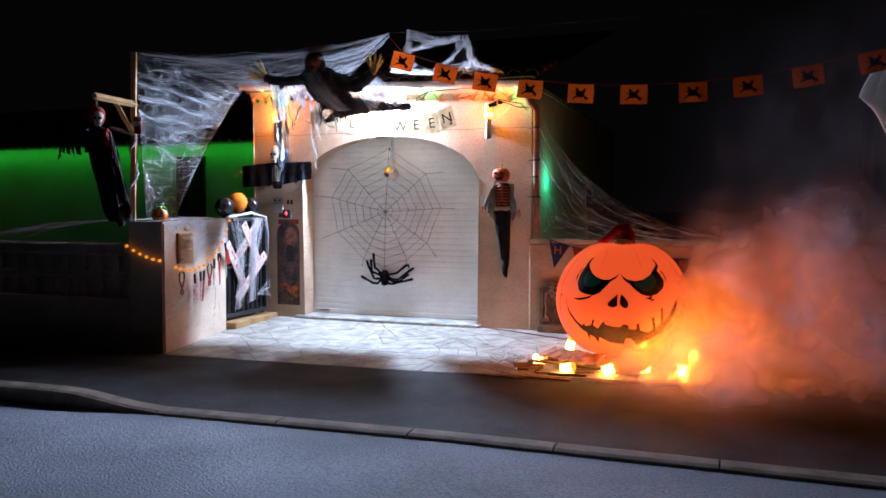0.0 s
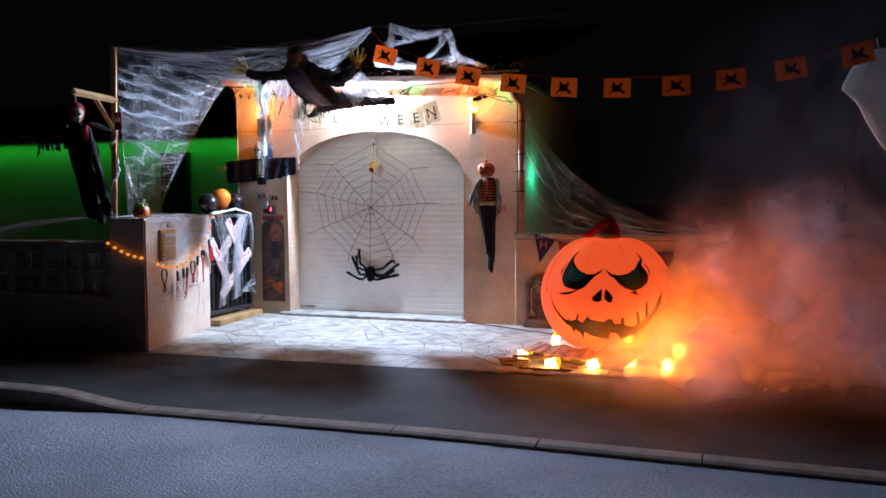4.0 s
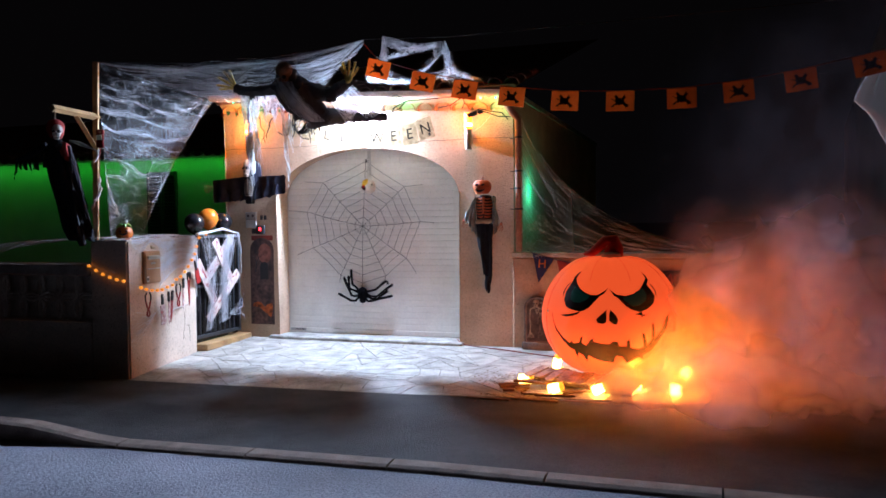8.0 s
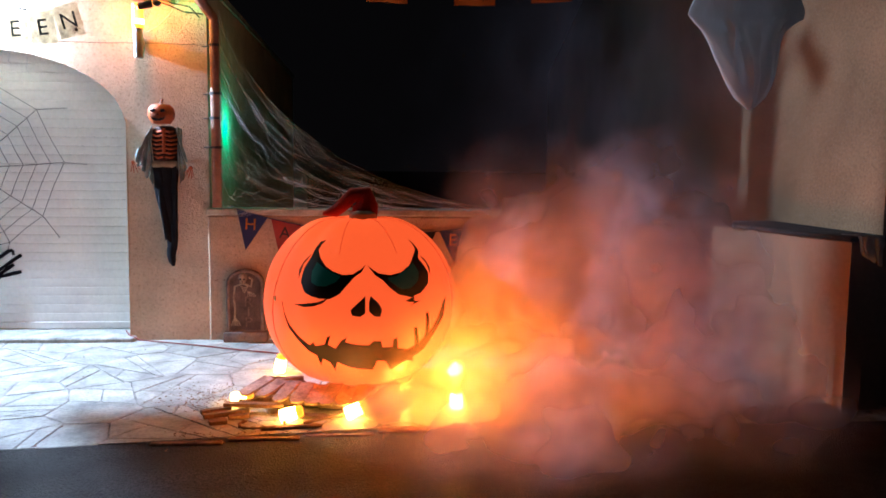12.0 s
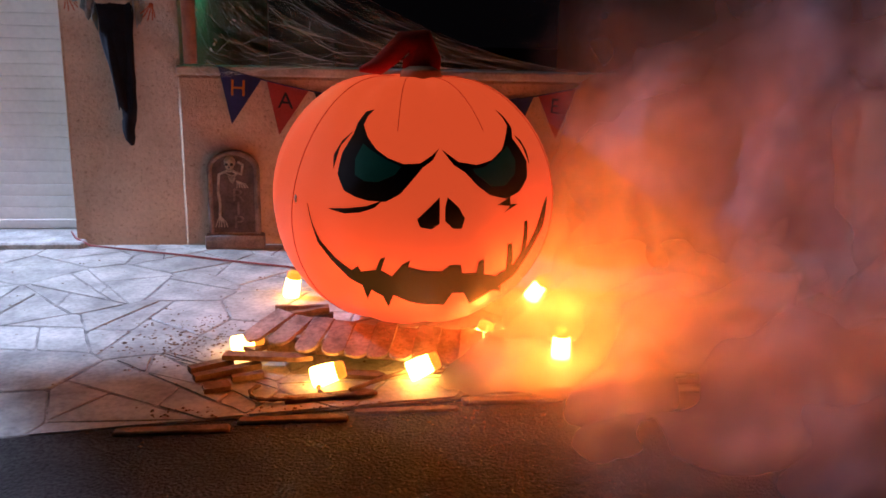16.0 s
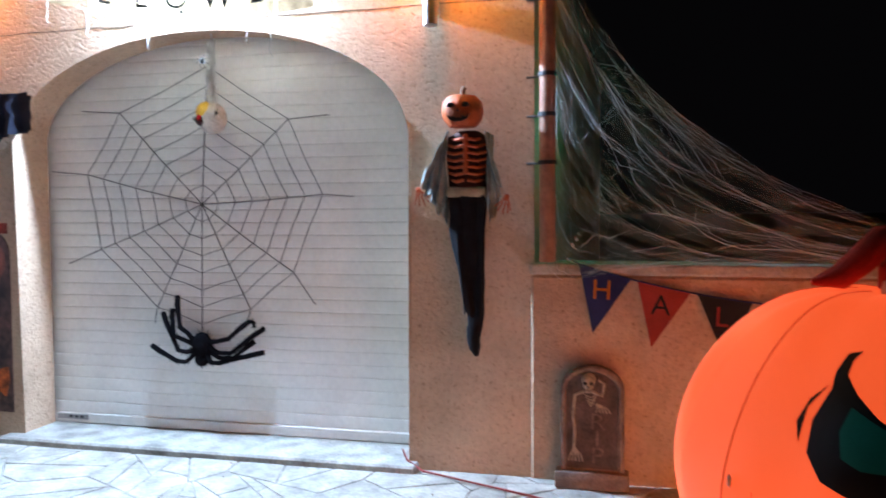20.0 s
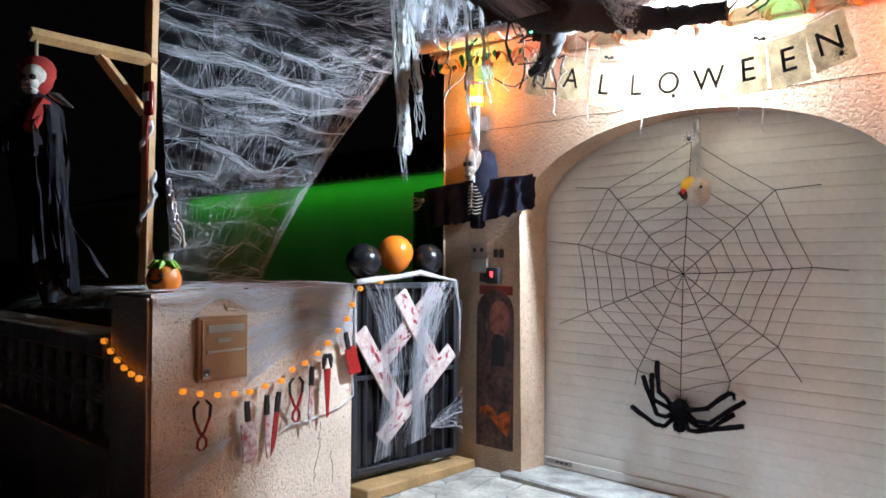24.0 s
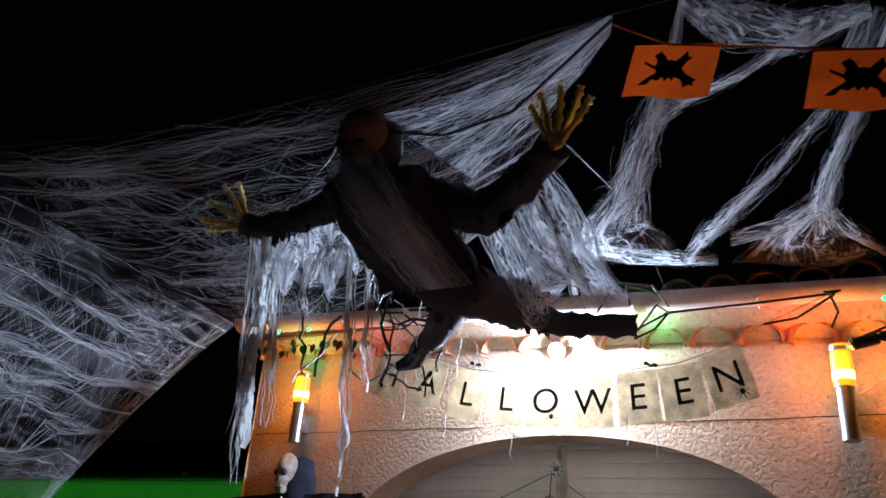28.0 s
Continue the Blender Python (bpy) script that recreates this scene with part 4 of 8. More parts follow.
# ---- stretched webs ----
def web(name, surface, strands, cross, label, seed, r=0.0011, hole=0.0, clumps=14, spread=0.05, tangle=0.02, rough=1.0, net=(0.13, 0.10), long=0.22, bundles=0):
    """Stretched web fibre over a surface(u, v): bundles along u, thin ties across, some holes."""
    rnd = random.Random(seed)
    verts, faces = [], []

    def strand(pts, rad):
        base = len(verts)
        for i, p in enumerate(pts):
            d = (pts[min(i + 1, len(pts) - 1)] - pts[max(i - 1, 0)]).normalized()
            a = d.orthogonal().normalized()
            b = d.cross(a)
            for k in range(3):
                t = 2.0944 * k
                verts.append(p + rad * (math.cos(t) * a + math.sin(t) * b))
        for i in range(len(pts) - 1):
            for k in range(3):
                q = base + 3 * i
                faces.append((q + k, q + (k + 1) % 3, q + 3 + (k + 1) % 3, q + 3 + k))

    def place(u, v, s, sway=1.0):
        w = 4 * u * (1 - u)
        v += sway * w * (0.13 * noise.noise(Vector((u * 2.3, s * 3.7, seed))) + 0.05 * noise.noise(Vector((u * 6.0, s * 5.1, seed + 4))))
        if bundles:
            k = min(bundles - 1, max(0, int(v * bundles)))
            best = min(((k + d + 0.5) / bundles + 0.9 / bundles * noise.noise(Vector((u * 2.6, (k + d) * 1.9, seed))) for d in (-1, 0, 1)), key=lambda c: abs(c - v))
            grip = min(0.92, max(0.0, 0.62 + 0.9 * noise.noise(Vector((u * 3.2, best * 6.0, seed + 9)))))
            v += (best - v) * grip
        p = Vector(surface(u, min(1, max(0, v))))
        return p + rough * (0.035 * noise.noise_vector(p * 2.2 + Vector((s * 2, 0, 0))) + 0.012 * noise.noise_vector(p * 9.0 + Vector((0, s * 3, 0)))) * w

    centres = [(rnd.random(), k * 1.7, rnd.uniform(0.25, 1.6), rnd.choice((0, 0, 0.2, 0.5)), rnd.choice((1, 1, 0.8, 0.5))) for k in range(clumps)]
    for i in range(strands):
        c, s, wide, ua, ub = rnd.choice(centres)
        v0 = c + rnd.gauss(0, spread * wide)
        if rnd.random() < long:
            v1, u0, u1 = c + rnd.gauss(0, spread * wide * 1.4), ua, ub
        else:
            m_u, h_u = rnd.random(), rnd.uniform(0.05, 0.20)
            v1, u0, u1 = v0 + rnd.gauss(0, 0.05), max(0, m_u - h_u), min(1, m_u + h_u)
        if u1 - u0 < 0.08:
            continue
        n = max(6, int(20 * (u1 - u0)))
        if hole and noise.noise(Vector(((u0 + u1) * 2, (v0 + v1) * 2, seed))) > 0.2 and rnd.random() < hole:
            continue
        tw = rnd.gauss(0, tangle)
        strand([place(u0 + (u1 - u0) * k / n, v0 + (v1 - v0) * k / n, s + tw) for k in range(n + 1)], r * (0.38 + 1.5 * rnd.random() ** 5))
    for i in range(cross):
        u, v = rnd.random(), rnd.random()
        if hole and noise.noise(Vector((u * 4, v * 4, seed))) > -0.06:
            continue
        du, dv = rnd.gauss(0, net[0]), rnd.gauss(0, net[1])
        s = rnd.random() * 9
        strand([place(min(1, max(0, u + du * k / 5)), v + dv * k / 5, s, 0.5) for k in range(6)], r * (0.28 + 0.5 * rnd.random() ** 3))
    me = bpy.data.meshes.new(name)
    me.from_pydata(verts, [], faces)
    me.materials.append(WEB)
    me.shade_smooth()
    ob = new(name, me)
    return tagged(ob, label, "cobweb", "", "stuff")


def veil_material(name, u_scale, v_scale, most, hole, fine=9.0, edge=0.75, rim=0.03):
    """Fibre too fine to count: cells torn open between bundles, streaks along the pull, thinner at the edges."""
    m = bpy.data.materials.new(name)
    m.use_nodes = True
    nt = m.node_tree
    nt.nodes.clear()
    N, L = nt.nodes.new, nt.links.new
    out, mixer, clear = N("ShaderNodeOutputMaterial"), N("ShaderNodeMixShader"), N("ShaderNodeBsdfTransparent")
    dif, tra, both = N("ShaderNodeBsdfDiffuse"), N("ShaderNodeBsdfTranslucent"), N("ShaderNodeMixShader")
    dif.inputs[0].default_value = tra.inputs[0].default_value = (0.84, 0.84, 0.86, 1)
    both.inputs[0].default_value = 0.45
    L(dif.outputs[0], both.inputs[1])
    L(tra.outputs[0], both.inputs[2])
    uv = N("ShaderNodeTexCoord").outputs["UV"]

    def math_of(op, a, b):
        n = N("ShaderNodeMath")
        n.operation, n.use_clamp = op, op != "SUBTRACT"
        for k, v in enumerate((a, b)):
            if isinstance(v, (int, float)):
                n.inputs[k].default_value = v
            else:
                L(v, n.inputs[k])
        return n.outputs[0]

    def ranged(v, a, b, c, d):
        n = N("ShaderNodeMapRange")
        n.interpolation_type = "SMOOTHSTEP"
        for k, q in (("From Min", a), ("From Max", b), ("To Min", c), ("To Max", d)):
            n.inputs[k].default_value = q
        L(v, n.inputs["Value"])
        return n.outputs["Result"]

    def scaled(src, k):
        n = N("ShaderNodeVectorMath")
        n.operation = "MULTIPLY"
        n.inputs[1].default_value = k
        L(src, n.inputs[0])
        return n.outputs[0]

    warp, bend = N("ShaderNodeTexNoise"), N("ShaderNodeVectorMath")
    warp.inputs["Scale"].default_value, warp.inputs["Detail"].default_value = 3.0, 4
    L(uv, warp.inputs["Vector"])
    bend.operation = "MULTIPLY_ADD"
    bend.inputs[1].default_value = (0.16, 0.10, 0)
    L(warp.outputs["Color"], bend.inputs[0])
    L(uv, bend.inputs[2])
    cells = None
    for k, wide in ((1.0, 0.16), (2.3, 0.13)):
        vo = N("ShaderNodeTexVoronoi")
        vo.feature = "DISTANCE_TO_EDGE"
        vo.inputs["Scale"].default_value = 1.0
        L(scaled(bend.outputs[0], (u_scale * k, v_scale * k, 1)), vo.inputs["Vector"])
        c = ranged(vo.outputs["Distance"], 0.0, wide, 1.0, 0.10)
        cells = c if cells is None else math_of("MAXIMUM", math_of("MULTIPLY", cells, 0.85), c)
    streak, cloud = N("ShaderNodeTexNoise"), N("ShaderNodeTexNoise")
    streak.inputs["Scale"].default_value, streak.inputs["Detail"].default_value = 1.0, 6
    L(scaled(bend.outputs[0], (u_scale * 1.6, v_scale * fine, 1)), streak.inputs["Vector"])
    cloud.inputs["Scale"].default_value, cloud.inputs["Detail"].default_value = 4.0, 3
    L(uv, cloud.inputs["Vector"])
    f = math_of("MULTIPLY", cells, ranged(streak.outputs["Fac"], 0.32, 0.72, 0.12, 1.0))
    f = math_of("MULTIPLY", f, ranged(cloud.outputs["Fac"], 0.34, 0.62, 1 - hole, 1.0))
    xyz = N("ShaderNodeSeparateXYZ")
    L(uv, xyz.inputs[0])
    for k in ("X", "Y"):
        f = math_of("MULTIPLY", f, ranged(math_of("MULTIPLY", xyz.outputs[k], math_of("SUBTRACT", 1.0, xyz.outputs[k])), 0.0, rim, edge, 1.0))
    L(math_of("MULTIPLY", f, most), mixer.inputs[0])
    L(clear.outputs[0], mixer.inputs[1])
    L(both.outputs[0], mixer.inputs[2])
    L(mixer.outputs[0], out.inputs[0])
    return m


def veil(surface, material, label, seed, nu=40, nv=28, rough=0.03):
    """The gauzy ground of a stretched web, over the same surface as its threads."""
    bm = bmesh.new()
    uvs = bm.loops.layers.uv.new("UVMap")
    g = []
    for j in range(nv + 1):
        row = []
        for i in range(nu + 1):
            p = Vector(surface(i / nu, j / nv))
            w = 4 * (i / nu) * (1 - i / nu)
            row.append((bm.verts.new(p + rough * w * noise.noise_vector(p * 2.6 + Vector((seed, 0, 0)))), (i / nu, j / nv)))
        g.append(row)
    for a, b in zip(g, g[1:]):
        for i in range(nu):
            q = (a[i], a[i + 1], b[i + 1], b[i])
            f = bm.faces.new([v for v, _ in q])
            for l, (_, t) in zip(f.loops, q):
                l[uvs].uv = t
    me = bpy.data.meshes.new("web_veil")
    bm.to_mesh(me)
    bm.free()
    me.shade_smooth()
    me.materials.append(material)
    return tagged(new("web_veil", me), label, "cobweb", "", "stuff")


def patch_of(p00, p10, p01, p11, sag=(0, 0, 0), pinch=0.0):
    """A four-cornered sheet; sag bows its middle, pinch draws its long edges inwards."""
    p00, p10, p01, p11, sag = map(Vector, (p00, p10, p01, p11, sag))

    def at(u, v):
        k = 0.5 + (v - 0.5) * (1 - pinch * 4 * u * (1 - u))
        w = 4 * u * (1 - u)
        return p00.lerp(p10, u).lerp(p01.lerp(p11, u), k) + sag * w
    return at


POST_TOP = (-2.84, -2.35, 3.21)
PEAK = (0.09, -2.05, 3.26)


def curtain(u, v):
    """From the gallows post to the eave corner, its lower edge sweeping down to the gate wall."""
    a = Vector(POST_TOP).lerp(Vector((-2.80, -2.25, 1.36)), v)
    b = Vector((-2.72, -0.48, 3.04)).lerp(Vector((-2.92, -1.58, 1.40)), v)
    bow = Vector((0.0, -0.10, 0.0)) * 4 * v * (1 - v) * u
    return a.lerp(b, u) + bow


canopy = patch_of(POST_TOP, PEAK, (-2.72, -0.46, 3.05), (-0.75, -1.2, 3.02), (0, 0.05, -0.13), 0.0)
pull = patch_of((-0.70, -2.10, 3.05), PEAK, (-0.50, -1.75, 2.95), (0.07, -2.00, 3.23), (0, 0.02, -0.02), 0.1)


def side_web(u, v):
    """Fans from the downpipe to the coping; its free edge hangs in a hollow curve."""
    a = Vector((1.19, -0.13, 2.74)).lerp(Vector((1.19, -0.13, 1.15)), v)
    b = Vector((3.50, -0.055, 1.135)).lerp(Vector((1.55, -0.055, 1.13)), v)
    hollow = Vector((-0.36, 0.0, -0.27)) * (4 * u * (1 - u)) * (1 - 0.7 * v)
    return a.lerp(b, u) + hollow + Vector((0, -0.05, 0)) * math.sin(3.1 * u)


veil(curtain, veil_material("web_curtain", 1.9, 7.0, 0.42, 0.8, 6.0), "thin gauzy cobweb ground between gallows post and eave", 3)
web("cobweb", curtain, 760, 2200, "white stretched cobweb curtain between gallows post and eave", 3, 0.00072, 0.6, 26, 0.03, 0.16, 1.6, (0.10, 0.10), 0.35, 13)
veil(canopy, veil_material("web_canopy", 3.2, 5.0, 0.42, 0.75, 6.0), "thin gauzy cobweb ground of the canopy", 5, 60, 24)
web("cobweb", canopy, 240, 3600, "white stretched cobweb canopy below the night sky", 5, 0.0006, 0.5, 30, 0.03, 0.15, 1.8, (0.11, 0.16), 0.3, 9)
veil(side_web, veil_material("web_side", 1.8, 7.0, 0.46, 0.55, 6.0), "thin gauzy cobweb ground beside the garage", 8, 44, 26, 0.02)
web("cobweb", side_web, 95, 420, "pale stretched cobweb from downpipe to low wall", 8, 0.0008, 0.3, 30, 0.05, 0.25, 1.0, (0.16, 0.14), 0.6, 9)
veil(pull, veil_material("web_pull", 1.6, 6.0, 0.8, 0.3), "thin gauzy cobweb ground drawn up to the wire", 6, 24, 16)
web("cobweb", pull, 110, 2600, "bright cobweb sheet drawn up to the wire", 6, 0.0005, 0.6, 16, 0.03, 0.05, 1.0, (0.10, 0.10))
veil(lambda u, v: Vector(curtain(1 - 0.05 * v, u)) + Vector((0, -0.012 * v, 0)), veil_material("web_hem", 3.0, 2.0, 0.8, 0.3, 5.0, 0.4, 0.12), "dense rolled free edge of the cobweb curtain", 4, 40, 4, 0.02)


def ribbon_of(pts, wides):
    """A strip along a line of points, with its half width at each."""
    pts = [Vector(p) for p in pts]

    def at(u, v):
        k = min(len(pts) - 1.0001, u * (len(pts) - 1))
        i, f = int(k), k - int(k)
        f = f * f * (3 - 2 * f)
        d = pts[i + 1] - pts[i]
        across = Vector((-d.y, d.x, 0)).normalized()
        return pts[i].lerp(pts[i + 1], f) + across * (v - 0.5) * 2 * (wides[i] + (wides[i + 1] - wides[i]) * f) + Vector((0, 0, 0.03 * math.sin(5 * v + 3 * u)))
    return at


TORN_VEIL = veil_material("web_torn", 4.0, 2.2, 0.9, 0.4, 9.0, 0.0, 0.10)
TORN = "white torn cobweb strung from wire to roof edge"
for pts, wides, n, m, seed in (([(0.30, -2.08, 3.24), (0.45, -1.93, 3.19), (0.60, -1.84, 3.17), (0.78, -1.86, 3.20)], [0.02, 0.09, 0.07, 0.03], 150, 240, 11), ([(0.62, -1.83, 3.19), (0.40, -1.72, 3.17), (0.20, -1.66, 3.16), (0.06, -1.52, 3.16)], [0.01, 0.035, 0.03, 0.02], 60, 90, 12),
                              ([(0.31, -2.08, 3.24), (0.20, -1.78, 3.18), (0.04, -1.50, 3.16), (-0.12, -1.12, 3.16), (-0.28, -0.80, 3.15), (-0.30, -0.58, 3.14)], [0.012, 0.03, 0.045, 0.07, 0.17, 0.26], 210, 420, 13), ([(-0.50, -0.68, 3.14), (-0.26, -0.55, 3.13), (-0.03, -0.46, 3.13), (0.10, -0.42, 3.12)], [0.01, 0.03, 0.02, 0.008], 60, 40, 14),
                              ([(0.78, -1.84, 3.20), (0.66, -1.47, 3.17), (0.50, -1.23, 3.16), (0.22, -0.81, 3.15), (0.08, -0.62, 3.14), (-0.03, -0.46, 3.13)], [0.05, 0.045, 0.03, 0.022, 0.035, 0.012], 170, 160, 15),
                              ([(0.84, -1.84, 3.20), (0.74, -1.42, 3.17), (0.62, -1.06, 3.16), (0.57, -0.78, 3.15), (0.46, -0.50, 3.13), (0.45, -0.32, 3.10)], [0.02, 0.03, 0.03, 0.05, 0.17, 0.30], 210, 240, 16), ([(0.18, -0.58, 3.14), (0.42, -0.64, 3.15), (0.56, -0.74, 3.15), (0.66, -0.52, 3.13), (0.80, -0.30, 3.10)], [0.01, 0.02, 0.03, 0.03, 0.02], 70, 60, 17)):
    veil(ribbon_of(pts, wides), TORN_VEIL, TORN, seed, 30, 10, 0.02)
    web("cobweb", ribbon_of(pts, wides), n // 7, m * 6, TORN, seed, 0.0005, 0.3, 8, 0.07, 0.5, 1.7, (0.09, 0.25))


# ---- things on the garage front ----
def figure(name, pieces, label, category, base=None):
    """A doll or dummy: one mesh made of several shapes, each with its material."""
    whole, mats = bmesh.new(), []
    for bm, m in pieces:
        if m not in mats:
            mats.append(m)
        for f in bm.faces:
            f.material_index = mats.index(m)
        tmp = bpy.data.meshes.new("tmp")
        bmesh.ops.recalc_face_normals(bm, faces=bm.faces[:])
        bm.to_mesh(tmp)
        bm.free()
        whole.from_mesh(tmp)
        bpy.data.meshes.remove(tmp)
    ob = part(name, whole, mats[0], None, "", True, True)
    for m in mats[1:]:
        ob.data.materials.append(m)
    return tagged(ob, label, category)


def cloth(p00, p10, p01, p11, folds=5, amp=0.03, nx=24, ny=18, ragged=0.0, seed=1, towards=(0, -1, 0), bm=None, thick=0.0):
    """A hanging cloth between four corners (top left, top right, bottom left, bottom right), with folds and a torn hem."""
    bm = bm or bmesh.new()
    p00, p10, p01, p11, n = map(Vector, (p00, p10, p01, p11, towards))
    g = []
    for j in range(ny + 1):
        row = []
        for i in range(nx + 1):
            u, v = i / nx, j / ny
            tear = 1 - ragged * (0.5 + 0.5 * noise.noise(Vector((u * 9, seed, 0)))) if ragged else 1
            p = p00.lerp(p10, u).lerp(p01.lerp(p11, u), v * tear)
            p = p + n * amp * (0.3 + v) * math.sin(folds * 6.28 * u + 2 * noise.noise(Vector((u * 3, v * 2, seed)))) + 0.5 * amp * noise.noise_vector(Vector((u * 4, v * 4, seed)))
            row.append(bm.verts.new(p))
        g.append(row)
    for a, b in zip(g, g[1:]):
        for i in range(nx):
            bm.faces.new((a[i], a[i + 1], b[i + 1], b[i]))
    return bm


def gauze(bm, top, bottom, width, seed, strands=9):
    """A torn gauze strip: a crumpled ragged band with loose wavering threads, knots and gaps."""
    rnd = random.Random(seed)
    top, bottom = Vector(top), Vector(bottom)
    n = 34

    def line(u, k):
        w = noise.noise_vector(Vector((u * 5, k, seed * 1.7))) * 0.030 + noise.noise_vector(Vector((u * 13, k * 2, seed))) * 0.012
        return top.lerp(bottom, u) + Vector((w.x, w.y, w.z * 0.4)) * (0.25 + u)

    for band in range(max(1, strands // 8)):
        off = Vector((rnd.uniform(-1, 1) * width * 0.3, rnd.uniform(-1, 1) * width * 0.2, 0))
        last = rnd.uniform(0.75, 1.0)
        a = rnd.uniform(0, 3.1)
        prev = None
        for i in range(n + 1):
            u = i / n * last
            a += rnd.gauss(0, 0.45)
            w = width * (0.16 + 0.34 * abs(noise.noise(Vector((u * 9, band * 3.3, seed))))) * (1 - 0.45 * u)
            c = line(u, band * 0.8) + off * (1 - 0.5 * u)
            e = Vector((math.cos(a), math.sin(a), 0.25 * math.sin(a * 2))) * w
            row = [bm.verts.new(c - e), bm.verts.new(c + Vector((-e.y, e.x, 0)) * 0.5), bm.verts.new(c + e)]
            if prev and noise.noise(Vector((u * 22, band * 5.1, seed))) < 0.32:
                for k in range(2):
                    if rnd.random() < 0.9:
                        bm.faces.new((prev[k], prev[k + 1], row[k + 1], row[k]))
            prev = row
    for k in range(strands):
        o = Vector((rnd.uniform(-1, 1) * width / 2, rnd.uniform(-1, 1) * width / 3, 0))
        end, start = rnd.uniform(0.5, 1.0), rnd.choice((0, 0, 0.2, 0.4))
        pts = [line(start + (end - start) * i / 20, k * 0.35) + o * (1 - 0.5 * i / 20) + 0.006 * noise.noise_vector(Vector((i * 0.9, k * 3, seed))) for i in range(21)]
        tube(bm, pts, [rnd.uniform(0.0010, 0.0026) for i in range(21)], 4)
    return bm


def skull(m, bone, dark):
    """Cranium, jaw, sockets and teeth; m lays it, its face towards -y, about 0.2 high at unit scale."""
    a, b = bmesh.new(), bmesh.new()
    ball(a, (0, 0.01, 0.035), (0.072, 0.085, 0.075), 16)
    ball(a, (0, -0.035, -0.02), (0.052, 0.045, 0.045), 12)
    box(a, (-0.038, -0.068, -0.085), (0.038, 0.0, -0.045), 0.014)
    for x in (-0.03, 0.03):
        ball(b, (x, -0.062, 0.012), (0.021, 0.022, 0.019), 10)
    ball(b, (0, -0.076, -0.022), (0.009, 0.012, 0.013), 8)
    for k in range(7):
        box(a, (-0.033 + 0.0095 * k, -0.078, -0.062), (-0.026 + 0.0095 * k, -0.066, -0.043), 0.002)
    box(b, (-0.034, -0.071, -0.0655), (0.034, -0.066, -0.0605))
    for q in (a, b):
        bmesh.ops.transform(q, matrix=m, verts=q.verts[:])
    return [(a, bone), (b, dark)]


def ribs(m, bone, wide=0.09, high=0.26, pairs=7, r=0.007):
    """Spine, breastbone and rib pairs, below the origin; the front towards -y."""
    bm = bmesh.new()
    tube(bm, [(0, 0.02, 0), (0, 0.035, -high * 0.5), (0, 0.02, -high * 1.15)], r * 1.3, 6)
    tube(bm, [(0, -0.045, -0.02), (0, -0.05, -high * 0.75)], r * 1.5, 6)
    for k in range(pairs):
        z = -0.02 - high * 0.82 * k / pairs
        w = wide * (0.75 + 0.35 * math.sin(math.pi * (k + 1) / (pairs + 1)))
        for s in (-1, 1):
            tube(bm, [(0, 0.03, z), (s * w * 0.7, 0.025, z - 0.005), (s * w, -0.01, z - 0.02), (s * w * 0.6, -0.045, z - 0.03), (s * 0.008, -0.05, z - 0.022)], r, 6)
    bmesh.ops.transform(bm, matrix=m, verts=bm.verts[:])
    return (bm, bone)


def bone_hand(m, r=0.0065, spread=1.0):
    """A skeleton hand: wrist, palm rays and jointed fingers pointing up; m lays it."""
    bm = bmesh.new()
    for k, (x, l) in enumerate(((-0.045, 0.055), (-0.028, 0.085), (-0.006, 0.095), (0.016, 0.088), (0.036, 0.066))):
        x *= spread
        a, d = Vector((x * 0.3, 0, 0)), Vector((x * 1.2, 0.01 * math.sin(k), 0.09)).normalized()
        pts, rs, p = [a], [r * 0.8], a
        for seg in (0.07, l * 0.42, l * 0.33, l * 0.25):
            q = p + d * seg
            pts += [p.lerp(q, 0.12), p.lerp(q, 0.5), p.lerp(q, 0.88), q]
            rs += [r * 1.25, r * 0.75, r * 0.85, r * 1.2]
            d = (d + Vector((0, -0.16, 0.02 * (2 - k)))).normalized()
            p = q
        tube(bm, pts, rs, 6)
    ball(bm, (0, 0, -0.005), (0.026, 0.014, 0.022), 10)
    bmesh.ops.transform(bm, matrix=m, verts=bm.verts[:])
    return bm


# letter banner
banner = thing("letter_banner", (-0.8, -0.35, 2.5), "burlap letter banner strung below the gutter, slightly sagging", "banner")
CARDS = [("H", -1.658, 2.697, -19), ("A", -1.417, 2.641, -12), ("L", -1.183, 2.566, -10), ("L", -0.963, 2.530, -5), ("O", -0.755, 2.511, -2), ("W", -0.518, 2.497, 1), ("E", -0.304, 2.511, 4), ("E", -0.099, 2.527, 8), ("N", 0.099, 2.584, 15)]
tops = []
for i, (c, x, z, a) in enumerate(CARDS):
    ra = radians(a)
    up = Vector((-math.sin(ra), 0, math.cos(ra)))
    tops.append(Vector((x, -0.352, z)) + up * 0.135)
    bm = bmesh.new()
    rnd = random.Random(i)
    w, h = 0.097, 0.125
    outline = [(-w + rnd.uniform(-0.003, 0.003), -h + 2 * h * k / 6) for k in range(7)][::-1] + [(-w + 2 * w * k / 5, -h + rnd.uniform(-0.004, 0.004)) for k in range(1, 5)] + [(w + rnd.uniform(-0.003, 0.003), -h + 2 * h * k / 6) for k in range(7)]
    slab(bm, outline, front(x, -0.349, z, a), 0.0012)
    card = part("card", bm, THIN_BURLAP, banner, smooth=False)
    words("letter", c, 0.175, front(x, -0.3525, z - 0.004, a), INK, card, 0.0012, 1.0)
line = [Vector((-1.86, -0.34, 2.96))] + tops + [Vector((0.26, -0.33, 2.82)), Vector((0.53, -0.28, 2.95))]
bm = bmesh.new()
